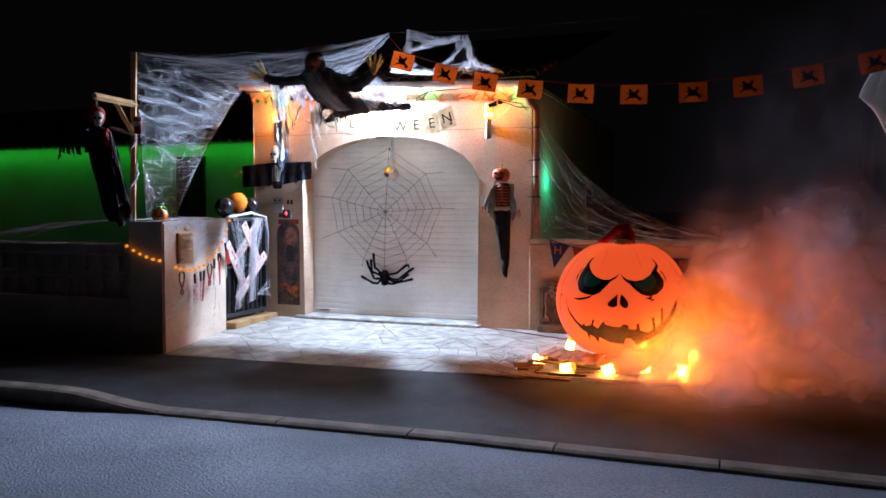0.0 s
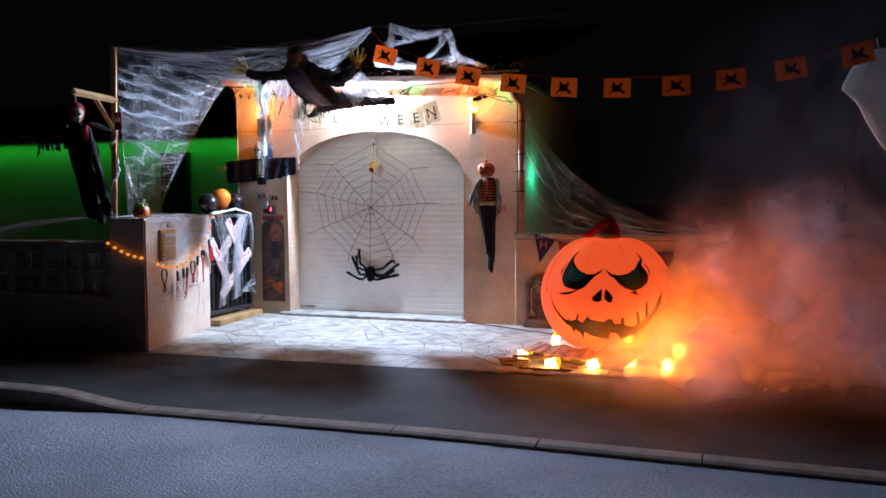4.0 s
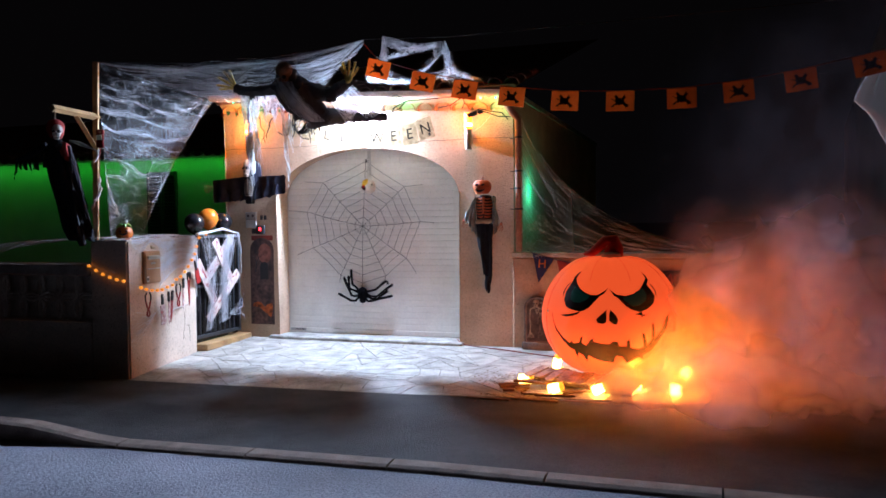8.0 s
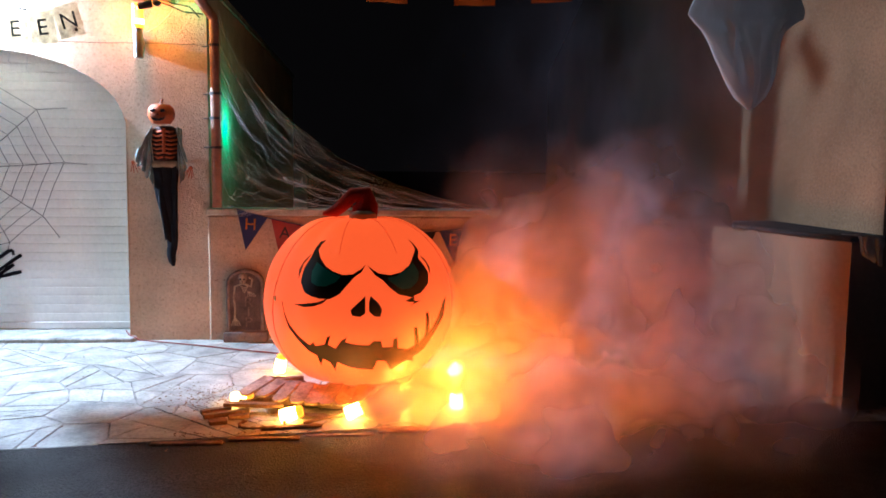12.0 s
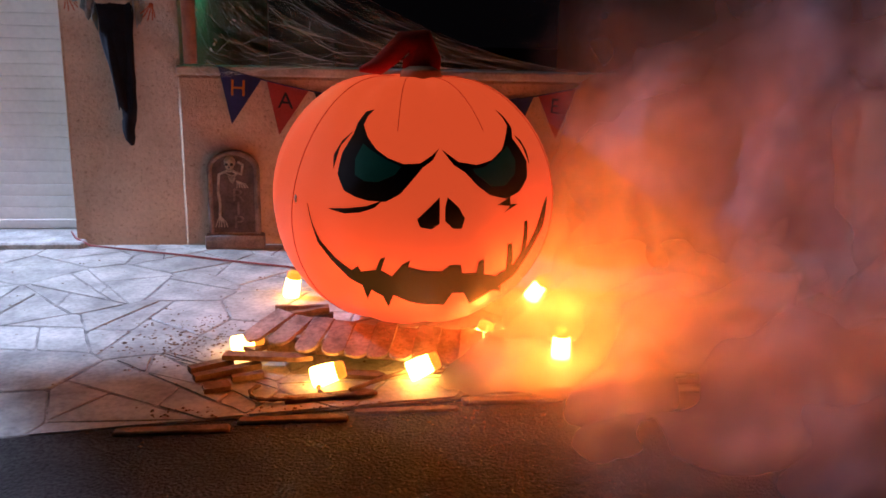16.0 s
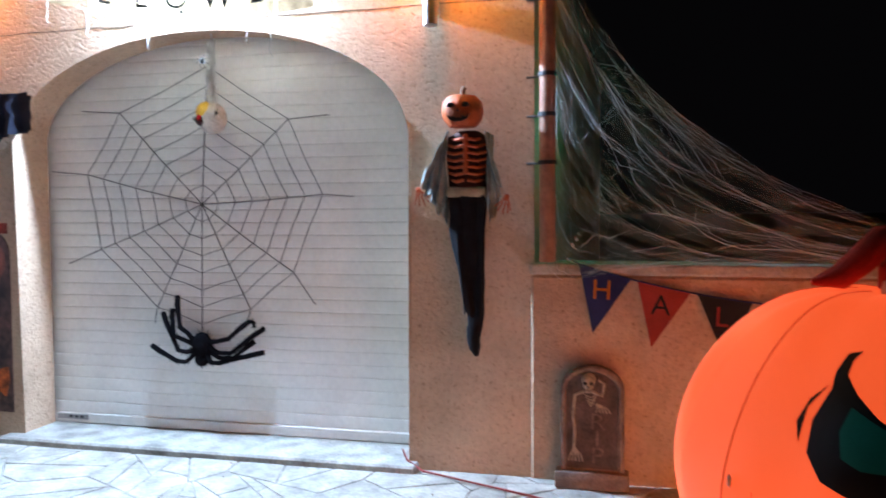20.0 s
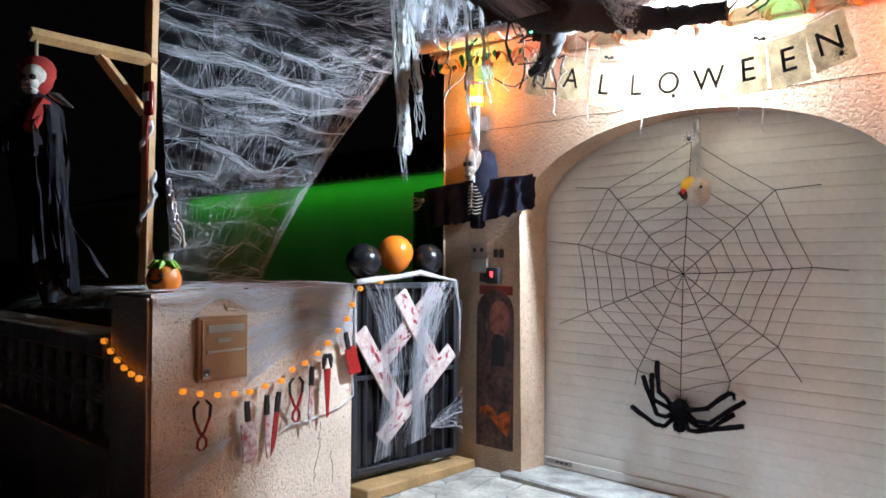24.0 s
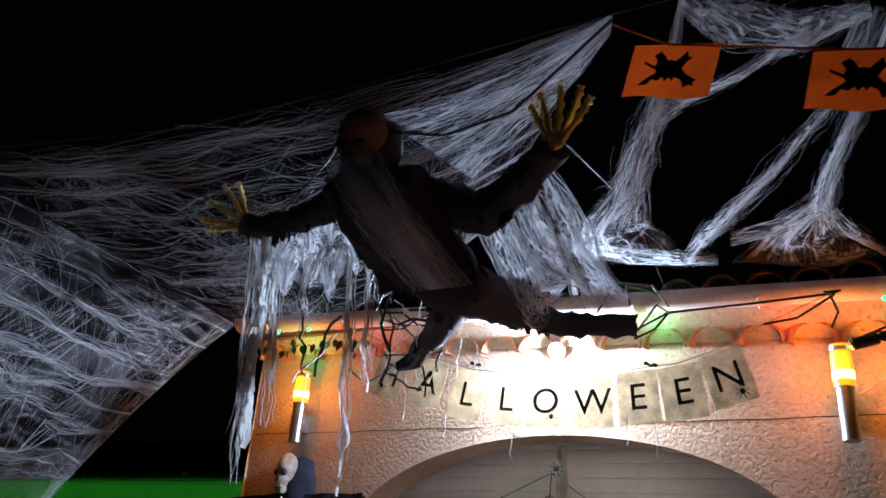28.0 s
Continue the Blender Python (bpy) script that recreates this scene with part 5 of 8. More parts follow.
tube(bm, line, 0.003, 5)
part("cord", bm, BURLAP, banner)
for x, z in ((-1.14, 2.72), (-0.24, 2.66)):
    bm = bmesh.new()
    slab(bm, [(0, 0), (0.02, 0.012), (0.035, 0.005), (0.028, -0.008), (0.012, -0.004), (0, -0.012), (-0.012, -0.004), (-0.028, -0.008), (-0.035, 0.005), (-0.02, 0.012)], front(x, -0.356, z, -15), 0.003)
    part("bat_charm", bm, INK, banner)


def small_spider(at, s=1.0):
    root = bmesh.new()
    ball(root, at, (0.012 * s, 0.009 * s, 0.014 * s), 8)
    for k in range(8):
        a = 2 * math.pi * (k + 0.5) / 8
        p = Vector(at)
        tube(root, [p, p + Vector((0.018 * s * math.cos(a), -0.01 * s, 0.018 * s * math.sin(a))), p + Vector((0.032 * s * math.cos(a), 0.002 * s, 0.032 * s * math.sin(a)))], 0.0016 * s, 4)
    return root


for at, s in (((0.155, -0.36, 2.515), 1.0), ((-1.70, -0.36, 2.64), 1.0), ((-0.72, -0.36, 2.435), 0.9), ((-0.83, 0.02, 2.255), 1.2)):
    solo("plastic_spider", small_spider(at, s), INK, "small black plastic spider clinging to the banner", "spider", "small spiders")
for x, z, n in ((-1.55, 2.55, 0.12), (-0.93, 2.40, 0.16), (-0.36, 2.38, 0.13), (-0.23, 2.38, 0.20), (-1.30, 2.44, 0.10)):
    bm = bmesh.new()
    tube(bm, [(x, -0.35, z + 0.03), (x + 0.006, -0.35, z - n * 0.5), (x - 0.004, -0.35, z - n * 0.85), (x + 0.014, -0.35, z - n)], 0.0028, 4)
    part("loose_thread", bm, RAG, banner)

# wall lamps
GLASS = mat("frosted_amber_glass", (0.55, 0.22, 0.03), 0.4, var=0.05, bump=0, glow=(1.0, 0.60, 0.12), strength=16.0)
GLASS_TOP = mat("amber_glass_rim", (0.50, 0.16, 0.02), 0.4, var=0.05, bump=0, glow=(1.0, 0.30, 0.012), strength=3.0)
for at in (LAMP_L, LAMP_R):
    root = thing("wall_lamp", (at[0], 0, at[2] - 0.3), "steel tube wall lamp with a glowing amber glass", "wall lamp", "garage wall lamps")
    c = (at[0], at[1], at[2])
    bm = bmesh.new()
    lathe(bm, [(0.036, -0.071), (0.046, -0.070), (0.046, -0.030), (0.036, -0.029)], c, 20)
    part("glass", bm, GLASS, root, "white-hot core of the amber glass")
    bm = bmesh.new()
    lathe(bm, [(0.036, -0.0285), (0.046, -0.028), (0.046, 0.04), (0.045, 0.058), (0.036, 0.059)], c, 20)
    part("upper_glass", bm, GLASS_TOP, root)
    bm = bmesh.new()
    lathe(bm, [(0.036, -0.1005), (0.044, -0.100), (0.046, -0.0715), (0.036, -0.0712)], c, 20)
    part("lower_glass", bm, GLASS_TOP, root)
    bm = bmesh.new()
    lathe(bm, [(0.040, 0.060), (0.0475, 0.060), (0.0475, 0.078), (0.040, 0.079)], c, 20)
    part("top_ring", bm, METAL, root)
    bm = bmesh.new()
    lathe(bm, [(0.038, 0.080), (0.045, 0.080), (0.044, 0.090), (0.02, 0.097), (0.004, 0.098)], c, 20)
    part("cap", bm, GLASS_TOP, root)
    bm = bmesh.new()
    lathe(bm, [(0.030, -0.34), (0.037, -0.335), (0.037, -0.108), (0.041, -0.105), (0.041, -0.101)], c, 20)
    part("steel_tube", bm, METAL, root)
    bm = bmesh.new()
    box(bm, (c[0] - 0.025, -0.075, c[2] - 0.27), (c[0] + 0.025, -0.002, c[2] - 0.16), 0.006)
    part("wall_plate", bm, METAL, root)

# floodlight under the eave
flood = thing("floodlight", (FLOOD[0], FLOOD[1], FLOOD[2]), "small white floodlight shining dazzlingly below the gutter", "floodlight")
AIM = Vector((0.12, -0.80, -0.58)).to_track_quat("Z", "Y").to_matrix()
bm = bmesh.new()
lathe(bm, [(0.015, -0.006), (0.041, -0.006), (0.041, 0.0), (0.038, 0.011), (0.031, 0.021), (0.019, 0.028), (0.005, 0.031)], FLOOD, 24, turn=AIM)
part("lens", bm, mat("lens_glow", (1, 1, 1), 0.4, bump=0, glow=(0.56, 0.75, 1.0), strength=21000), flood)
bm = bmesh.new()
lathe(bm, [(0.015, -0.034), (0.034, -0.032), (0.047, -0.010), (0.047, 0.002), (0.0425, 0.002), (0.0425, -0.009), (0.015, -0.0095)], FLOOD, 24, turn=AIM)
part("housing", bm, IRON, flood)
bm = bmesh.new()
tube(bm, [Vector(FLOOD) + Vector(p) for p in ((0, 0.01, 0.030), (0.0, 0.025, 0.042), (0.0, 0.047, 0.042))], 0.010, 6)
part("arm", bm, IRON, flood)

# black thread web on the door
WC = Vector((-1.015, 0.297, 1.443))
TIPS = [(-0.96, 2.28, 0, 0), (-0.433, 1.943, -0.175, 1.960), (-0.220, 1.495, -0.030, 1.480), (-0.415, 1.030, -0.280, 0.842), (-0.70, 0.80, -0.735, 0.69), (-1.03, 0.70, -1.03, 0.66), (-1.34, 0.80, -1.36, 0.70), (-1.737, 1.162, -1.975, 1.070), (-1.823, 1.637, -2.085, 1.661), (-1.577, 2.018, -1.850, 2.039)]
dweb = thing("door_web", (WC.x, WC.y, 0.7), "large black thread spider web stretched over the white door", "spider web")
tips = [Vector((x, 0.297, z)) for x, z, a, b in TIPS]
for (x, z, a, b), t in zip(TIPS, tips):
    bm = bmesh.new()
    tube(bm, [WC, WC.lerp(t, 0.5) + Vector((0, -0.001, -0.008)), t] + ([Vector((a, 0.298, b))] if a else []), 0.0026, 5)
    part("radial_thread", bm, WIRE, dweb)
for k in range(1, 8):
    bm = bmesh.new()
    f = k / 7
    pts = []
    n = len(tips)
    for i in range(n):
        a, b = WC.lerp(tips[i], f), WC.lerp(tips[(i + 1) % n], f)
        pts += [a, a.lerp(b, 0.5).lerp(WC, 0.012)]
    tube(bm, pts + [pts[0]], 0.0022, 5, False)
    part("ring_thread", bm, WIRE, dweb)

# hairy spider
SP = Vector((-1.01, 0.255, 0.575))
spider = thing("hairy_spider", (SP.x, SP.y, 0.5), "big black hairy toy spider clinging below the web", "spider")
FUR = mat("black_fur", (0.006, 0.006, 0.008), 1.0, var=0.2, bscale=300, bump=0.5, spec=0.05)


def hair(bm, pts, rad, n, seed, length=0.02):
    rnd = random.Random(seed)
    for _ in range(n):
        i = rnd.randrange(len(pts) - 1)
        p = pts[i].lerp(pts[i + 1], rnd.random())
        d = Vector((rnd.gauss(0, 1), rnd.gauss(0, 1), rnd.gauss(0, 1))).normalized()
        tube(bm, [p + d * rad * 0.6, p + d * (rad + length * rnd.uniform(0.5, 1))], [0.0022, 0.0004], 3, False)


bm = bmesh.new()
ball(bm, SP, (0.068, 0.05, 0.085), 14)
hair(bm, [SP + Vector((0, 0, -0.05)), SP, SP + Vector((0, 0, 0.05))], 0.06, 260, 2)
part("abdomen", bm, FUR, spider)
bm = bmesh.new()
ball(bm, SP + Vector((0.005, -0.01, -0.085)), (0.045, 0.04, 0.04), 12)
hair(bm, [SP + Vector((0, 0, -0.07)), SP + Vector((0, 0, -0.1))], 0.04, 90, 3)
part("head", bm, FUR, spider)
LEGS = [((-0.128, 0.116), (-0.158, 0.306)), ((-0.171, 0.063), (-0.194, 0.223)), ((-0.142, -0.027), (-0.26, 0.199)), ((-0.148, -0.096), (-0.341, -0.009)), ((0.199, 0.054), (0.324, 0.159)), ((0.213, -0.034), (0.421, 0.121)), ((0.226, -0.063), (0.357, 0.039)), ((0.132, -0.096), (0.415, -0.025))]
for k, (a, b) in enumerate(LEGS):
    bm = bmesh.new()
    s = math.copysign(1, a[0])
    z0 = (0.02, 0.005, -0.02, -0.045)[k % 4]
    pts = [SP + Vector((s * 0.04, -0.01, z0)), SP + Vector((a[0] * 0.6, -0.035, a[1] * 0.75 + z0 * 0.3 - 0.01)), SP + Vector((a[0], -0.035, a[1])), SP + Vector((a[0] * 0.62 + b[0] * 0.38, -0.03, a[1] * 0.60 + b[1] * 0.40)), SP + Vector((a[0] * 0.3 + b[0] * 0.7, -0.025, a[1] * 0.28 + b[1] * 0.72)), SP + Vector((b[0], -0.005, b[1]))]
    if k == 4:
        pts += [SP + Vector((b[0] + 0.03, -0.01, b[1] - 0.005)), SP + Vector((b[0] + 0.035, -0.01, b[1] - 0.035))]
    tube(bm, pts, ([0.017, 0.014, 0.015, 0.014, 0.017, 0.016] + [0.012, 0.008])[:len(pts)], 7)
    hair(bm, pts, 0.014, 130, 10 + k, 0.016)
    part("leg", bm, FUR, spider)

# eyeball
EY = Vector((-0.858, 0.165, 1.948))
eyeb = thing("eyeball_ornament", (EY.x, EY.y, EY.z - 0.09), "bloodshot eyeball with yellow cap hung in white gauze", "ornament")
bm = bmesh.new()
ball(bm, EY, (0.085, 0.085, 0.095), 22)
part("ball", bm, mat("eye_white", (0.62, 0.55, 0.48), 0.3, var=0.25, scale=10, bump=0.05), eyeb)
bm = bmesh.new()
ball(bm, EY + Vector((-0.022, -0.012, 0.028)), (0.068, 0.076, 0.070), 16)
part("yellow_cap", bm, mat("eye_yellow", (0.70, 0.42, 0.02), 0.35, var=0.15, scale=10, bump=0), eyeb, "yellow upper shell")
bm = bmesh.new()
ball(bm, EY + Vector((-0.034, -0.052, -0.012)), (0.044, 0.034, 0.042), 16)
iris = part("iris", bm, mat("iris_dark", (0.05, 0.012, 0.012), 0.25, var=0.3, scale=40, bump=0), eyeb, "dark brown iris")
bm = bmesh.new()
ball(bm, EY + Vector((-0.040, -0.080, -0.004)), (0.016, 0.010, 0.018), 10)
part("pupil", bm, mat("pupil_red", (0.50, 0.02, 0.02), 0.25, bump=0), iris, "red pupil")
bm = bmesh.new()
gauze(bm, (EY.x + 0.012, EY.y - 0.01, 2.40), (EY.x + 0.02, EY.y - 0.05, EY.z + 0.02), 0.05, 4, 26)
gauze(bm, (EY.x + 0.012, EY.y - 0.01, 2.40), (EY.x + 0.05, EY.y - 0.06, EY.z - 0.01), 0.05, 9, 20)
part("gauze_strip", bm, RAG, eyeb)
bm = bmesh.new()
tube(bm, [(EY.x + 0.012, EY.y - 0.01, 2.39), (EY.x + 0.01, EY.y - 0.01, 2.438)], 0.004, 5)
part("string", bm, RAG, eyeb)
part("plastic_spider", small_spider(EY + Vector((0.07, -0.075, 0.02)), 0.8), INK, eyeb)
part("plastic_spider", small_spider(EY + Vector((-0.088, -0.045, -0.01)), 0.7), INK, eyeb)

# winged skeleton on the left of the door
RX, RZ = -2.455, 2.17
pieces = skull(Matrix.Translation((RX, -0.12, RZ + 0.03)) @ Matrix.Diagonal((0.85, 0.85, 1.2, 1)), BONE_DIM, INK)
chest = bmesh.new()
box(chest, (RX - 0.06, -0.105, RZ - 0.42), (RX + 0.06, -0.03, RZ - 0.06), 0.02)
pieces.append((chest, BLACK))
pieces.append(ribs(Matrix.Translation((RX, -0.085, RZ - 0.07)), BONE_DIM, 0.06, 0.27, 9, 0.0042))
hood = bmesh.new()
lathe(hood, [(0.02, 0.16), (0.085, 0.13), (0.115, 0.02), (0.12, -0.12), (0.10, -0.2)], (RX + 0.02, -0.005, RZ), 16)
pieces.append((hood, NAVY))
for s, x1, z1 in ((-1, -3.03, 2.02), (1, -1.945, 2.06)):
    c = cloth((RX + s * 0.05, -0.07, RZ - 0.06), (x1, -0.06, z1 + 0.05), (RX + s * 0.05, -0.07, 1.775), (x1 - s * 0.01, -0.05, 1.74 + 0.12 * (s > 0)), 3, 0.022, 16, 12, 0.18, 5 + s)
    pieces.append((c, NAVY))
    c = cloth((RX + s * 0.05, -0.03, RZ - 0.06), (x1, -0.03, z1 + 0.04), (RX + s * 0.05, -0.03, 1.79), (x1 - s * 0.01, -0.03, 1.76 + 0.12 * (s > 0)), 3, 0.012, 16, 12, 0.12, 9 + s)
    pieces.append((c, NAVY))
pieces.append((bone_hand(Matrix.Translation((-3.03, -0.08, 1.98)) @ Matrix.Rotation(radians(-105), 4, "Y") @ Matrix.Scale(0.75, 4)), BONE))
figure("skeleton_dummy", pieces, "small skeleton dummy in torn black cloth hung on stucco", "skeleton dummy")

# intercom, bell, number
inter = thing("intercom", (-2.48, -0.02, 1.44), "pale grey intercom panel screwed to the stucco", "intercom")
bm = bmesh.new()
box(bm, (-2.56, -0.03, 1.54), (-2.40, -0.001, 1.645), 0.006)
part("upper_panel", bm, mat("grey_plastic", (0.42, 0.40, 0.38), 0.5, bump=0.05), inter)
bm = bmesh.new()
box(bm, (-2.56, -0.026, 1.435), (-2.40, -0.001, 1.536), 0.006)
part("lower_panel", bm, mat("light_grey_plastic", (0.50, 0.48, 0.45), 0.5, bump=0.05), inter)
for x in (-2.53, -2.46):
    bm = bmesh.new()
    box(bm, (x, -0.034, 1.58), (x + 0.03, -0.0302, 1.61), 0.003)
    part("button", bm, IRON, inter)
bell = thing("door_bell", (-2.33, -0.03, 1.35), "dark keypad bell with a glowing red light", "door bell")
bm = bmesh.new()
box(bm, (-2.395, -0.045, 1.35), (-2.275, -0.001, 1.468), 0.012, seg=2)
part("case", bm, IRON, bell)
bm = bmesh.new()
box(bm, (-2.345, -0.05, 1.40), (-2.325, -0.0452, 1.44), 0.003)
part("red_light", bm, mat("red_led", (0.8, 0.02, 0.02), 0.4, bump=0, glow=(1, 0.02, 0.03), strength=12), bell)
bm = bmesh.new()
box(bm, (-2.47, -0.03, 1.36), (-2.41, -0.001, 1.425), 0.006)
part("small_box", bm, IRON, bell)
plate = thing("house_sign", (-2.30, -0.01, 1.54), "two dark plain bars of a house sign", "sign")
for x in (-2.35, -2.295):
    bm = bmesh.new()
    box(bm, (x, -0.012, 1.54), (x + 0.04, -0.001, 1.60), 0.004)
    part("bar", bm, IRON, plate)

# haunted door poster
poster = thing("tall_poster", (-2.34, -0.01, 0.16), "tall dark poster of a bare tree and gloomy arch", "poster")
bm = bmesh.new()
xs_ = [(-0.175, 0), (0.175, 0), (0.175, 0.98)] + [(0.175 * math.cos(a), 0.98 + 0.16 * math.sin(a)) for a in [math.pi * k / 10 for k in range(1, 10)]] + [(-0.175, 0.98)]
slab(bm, xs_, front(-2.335, -0.001, 0.165), 0.006)
part("sheet", bm, mat("poster_print", (0.13, 0.065, 0.055), 0.55, var=0.7, scale=6, bscale=24, bump=0.02, dirt=(0.012, 0.010, 0.012)), poster)
bm = bmesh.new()
box(bm, (-2.49, -0.006, 1.27), (-2.17, -0.001, 1.335), 0.002)
part("top_strip", bm, mat("poster_red", (0.34, 0.05, 0.03), 0.6, var=0.4, bump=0), poster)
PALE = mat("poster_pale", (0.38, 0.13, 0.09), 0.6, var=0.4, scale=14, bump=0)
bm = bmesh.new()
slab(bm, [(0.10 * math.cos(a), 0.13 * math.sin(a)) for a in [2 * math.pi * k / 16 for k in range(16)]], front(-2.29, -0.0075, 1.10), 0.002)
part("moon_glow", bm, PALE, poster)
bm = bmesh.new()
rnd = random.Random(4)


def branch(bm, p, a, l, r, depth):
    q = (p[0] + l * math.cos(a), p[1] + l * math.sin(a))
    tube(bm, [(p[0], -0.011, p[1]), (q[0], -0.011, q[1])], [r, r * 0.7], 4)
    if depth:
        for s in (-1, 1):
            branch(bm, q, a + s * rnd.uniform(0.25, 0.7), l * rnd.uniform(0.6, 0.85), r * 0.65, depth - 1)


branch(bm, (-2.43, 0.85), 1.45, 0.12, 0.008, 4)
part("tree_print", bm, INK, poster)
bm = bmesh.new()
slab(bm, [(-0.06, 0), (0.06, 0), (0.06, 0.16)] + [(0.06 * math.cos(a), 0.16 + 0.07 * math.sin(a)) for a in [math.pi * k / 8 for k in range(1, 8)]] + [(-0.06, 0.16)], front(-2.30, -0.0095, 0.76), 0.002)
part("arch_print", bm, INK, poster)
bm = bmesh.new()
slab(bm, [(-0.15, -0.02), (-0.05, -0.03), (0.04, -0.10), (0.12, -0.16), (0.15, -0.06), (0.14, 0.03), (0.07, 0.01), (0.03, -0.03), (-0.02, 0.03), (-0.08, 0.045), (-0.14, 0.02)], front(-2.33, -0.0075, 0.42), 0.002)
part("ember_print", bm, mat("poster_ember", (0.62, 0.13, 0.02), 0.6, var=0.6, scale=14, bump=0), poster)

# pumpkin-headed scarecrow on the right pillar
SX = 0.735
pieces = []
head = bmesh.new()
lathe(head, [(0.02, -0.085), (0.07, -0.08), (0.10, -0.04), (0.108, 0.0), (0.10, 0.045), (0.07, 0.075), (0.02, 0.078)], (SX - 0.015, -0.13, 1.895), 40, lambda a, z: 1 - 0.035 * abs(math.cos(5 * a)) ** 4)
pieces.append((head, mat("painted_pumpkin_head", (0.44, 0.09, 0.018), 0.6, var=0.3, scale=14, bscale=70, bump=0.2)))
stalk = bmesh.new()
tube(stalk, [(SX - 0.015, -0.13, 1.965), (SX - 0.012, -0.13, 2.0), (SX - 0.002, -0.13, 2.015)], [0.016, 0.012, 0.012], 8)
pieces.append((stalk, mat("stalk_brown", (0.20, 0.07, 0.02), 0.7)))
facem = bmesh.new()
for x in (-0.04, 0.035):
    slab(facem, [(-0.022, -0.008), (0.0, -0.012), (0.022, -0.004), (0.012, 0.014), (-0.012, 0.012)], front(SX - 0.015 + x, -0.226 if abs(x) < 0.1 else 0, 1.915), 0.008)
slab(facem, [(-0.008, -0.008), (0.008, -0.008), (0, 0.008)], front(SX - 0.015, -0.234, 1.89), 0.006)
slab(facem, [(-0.06, 0.012), (-0.045, -0.012), (-0.02, -0.024), (0.02, -0.024), (0.045, -0.012), (0.062, 0.014), (0.04, 0.0), (0.03, -0.004), (0.025, 0.004), (0.012, -0.008), (0, -0.004), (-0.012, -0.008), (-0.022, 0.002), (-0.032, -0.004), (-0.042, 0.0)], front(SX - 0.015, -0.232, 1.858), 0.012)
pieces.append((facem, INK))
body = bmesh.new()
lathe(body, [(0.05, 1.80), (0.105, 1.77), (0.115, 1.68), (0.105, 1.56), (0.10, 1.5)], (SX, -0.07, 0), 16)
for v in body.verts:
    v.co.y = -0.07 + (v.co.y + 0.07) * 0.55
pieces.append((body, mat("dark_red_suit", (0.05, 0.010, 0.006), 0.8, var=0.3)))
RIBC = mat("orange_rib_print", (0.50, 0.09, 0.02), 0.7, var=0.2)
pieces.append(ribs(Matrix.Translation((SX, -0.085, 1.80)), RIBC, 0.092, 0.30, 7, 0.009))
belt = bmesh.new()
box(belt, (SX - 0.105, -0.135, 1.455), (SX + 0.105, -0.01, 1.515), 0.02, seg=2)
pieces.append((belt, BURLAP))
trousers = bmesh.new()
tube(trousers, [(SX, -0.075, 1.47), (SX - 0.003, -0.075, 1.40), (SX - 0.005, -0.075, 1.30), (SX + 0.004, -0.075, 1.20), (SX + 0.018, -0.08, 1.10), (SX + 0.022, -0.08, 1.02), (SX + 0.028, -0.075, 0.95), (SX + 0.032, -0.07, 0.88), (SX + 0.035, -0.07, 0.78)], [0.098, 0.102, 0.098, 0.085, 0.068, 0.064, 0.052, 0.046, 0.034], 18)
for v in trousers.verts:
    v.co.y = -0.075 + (v.co.y + 0.075) * 0.6
    v.co += 0.016 * noise.noise_vector(v.co * Vector((16, 16, 7)))
pieces.append((trousers, BLACK))
pieces.append((cloth((SX - 0.10, -0.128, 1.47), (SX + 0.10, -0.128, 1.47), (SX - 0.01, -0.115, 0.82), (SX + 0.07, -0.115, 0.80), 1.3, 0.014, 20, 26, 0.12, 61), BLACK))
shoe = bmesh.new()
tube(shoe, [(SX + 0.03, -0.07, 0.79), (SX + 0.025, -0.08, 0.73), (SX + 0.035, -0.09, 0.68), (SX + 0.045, -0.09, 0.64)], [0.042, 0.036, 0.030, 0.010], 10)
pieces.append((shoe, BLACK))
TEAL = mat("grey_green_gauze", (0.38, 0.46, 0.44), 0.95, var=0.35, scale=12, bscale=160, bump=0.6)
for s, xe, ze in ((-1, 0.485, 1.50), (1, 0.93, 1.46)):
    pieces.append((cloth((SX + s * 0.09, -0.12, 1.80), (SX + s * 0.13, -0.05, 1.78), (xe, -0.10, ze - 0.06), (SX + s * 0.10, -0.08, 1.24), 4, 0.024, 24, 20, 0.3, 3 + s), TEAL))
    pieces.append((cloth((SX + s * 0.10, -0.15, 1.78), (SX + s * 0.11, -0.12, 1.76), (xe + s * 0.02, -0.14, ze - 0.02), (SX + s * 0.10, -0.15, 1.33), 3, 0.02, 20, 16, 0.35, 6 + s), TEAL))
    pieces.append((bone_hand(Matrix.Translation((xe + s * 0.01, -0.10, ze)) @ Matrix.Rotation(radians(180 + s * 20), 4, "Y") @ Matrix.Scale(0.55, 4)), RIBC))
figure("scarecrow_dummy", pieces, "pumpkin-headed scarecrow dummy hung on the stucco pillar", "scarecrow dummy")

for x0, x1 in ((WALL_L + 0.01, -1.25), (-0.45, WALL_R - 0.01)):
    bm = bmesh.new()
    tube(bm, [(x0 + (x1 - x0) * k / 16, 0.001, 2.475 + 0.008 * noise.noise(Vector((k * 0.5, x0, 1)))) for k in range(17)], 0.003, 5)
    plain("joint_line", bm, IRON, "thin dark joint line across the rough-cast front", "trim", True)
bm = bmesh.new()
tube(bm, [(0.60, -0.05, 2.56), (0.70, -0.04, 2.62), (0.80, -0.06, 2.72), (0.88, -0.14, 2.80)], 0.0035, 5)
solo("thin_cord", bm, RAG, "thin white cord loose beside the wall lamp", "cord")

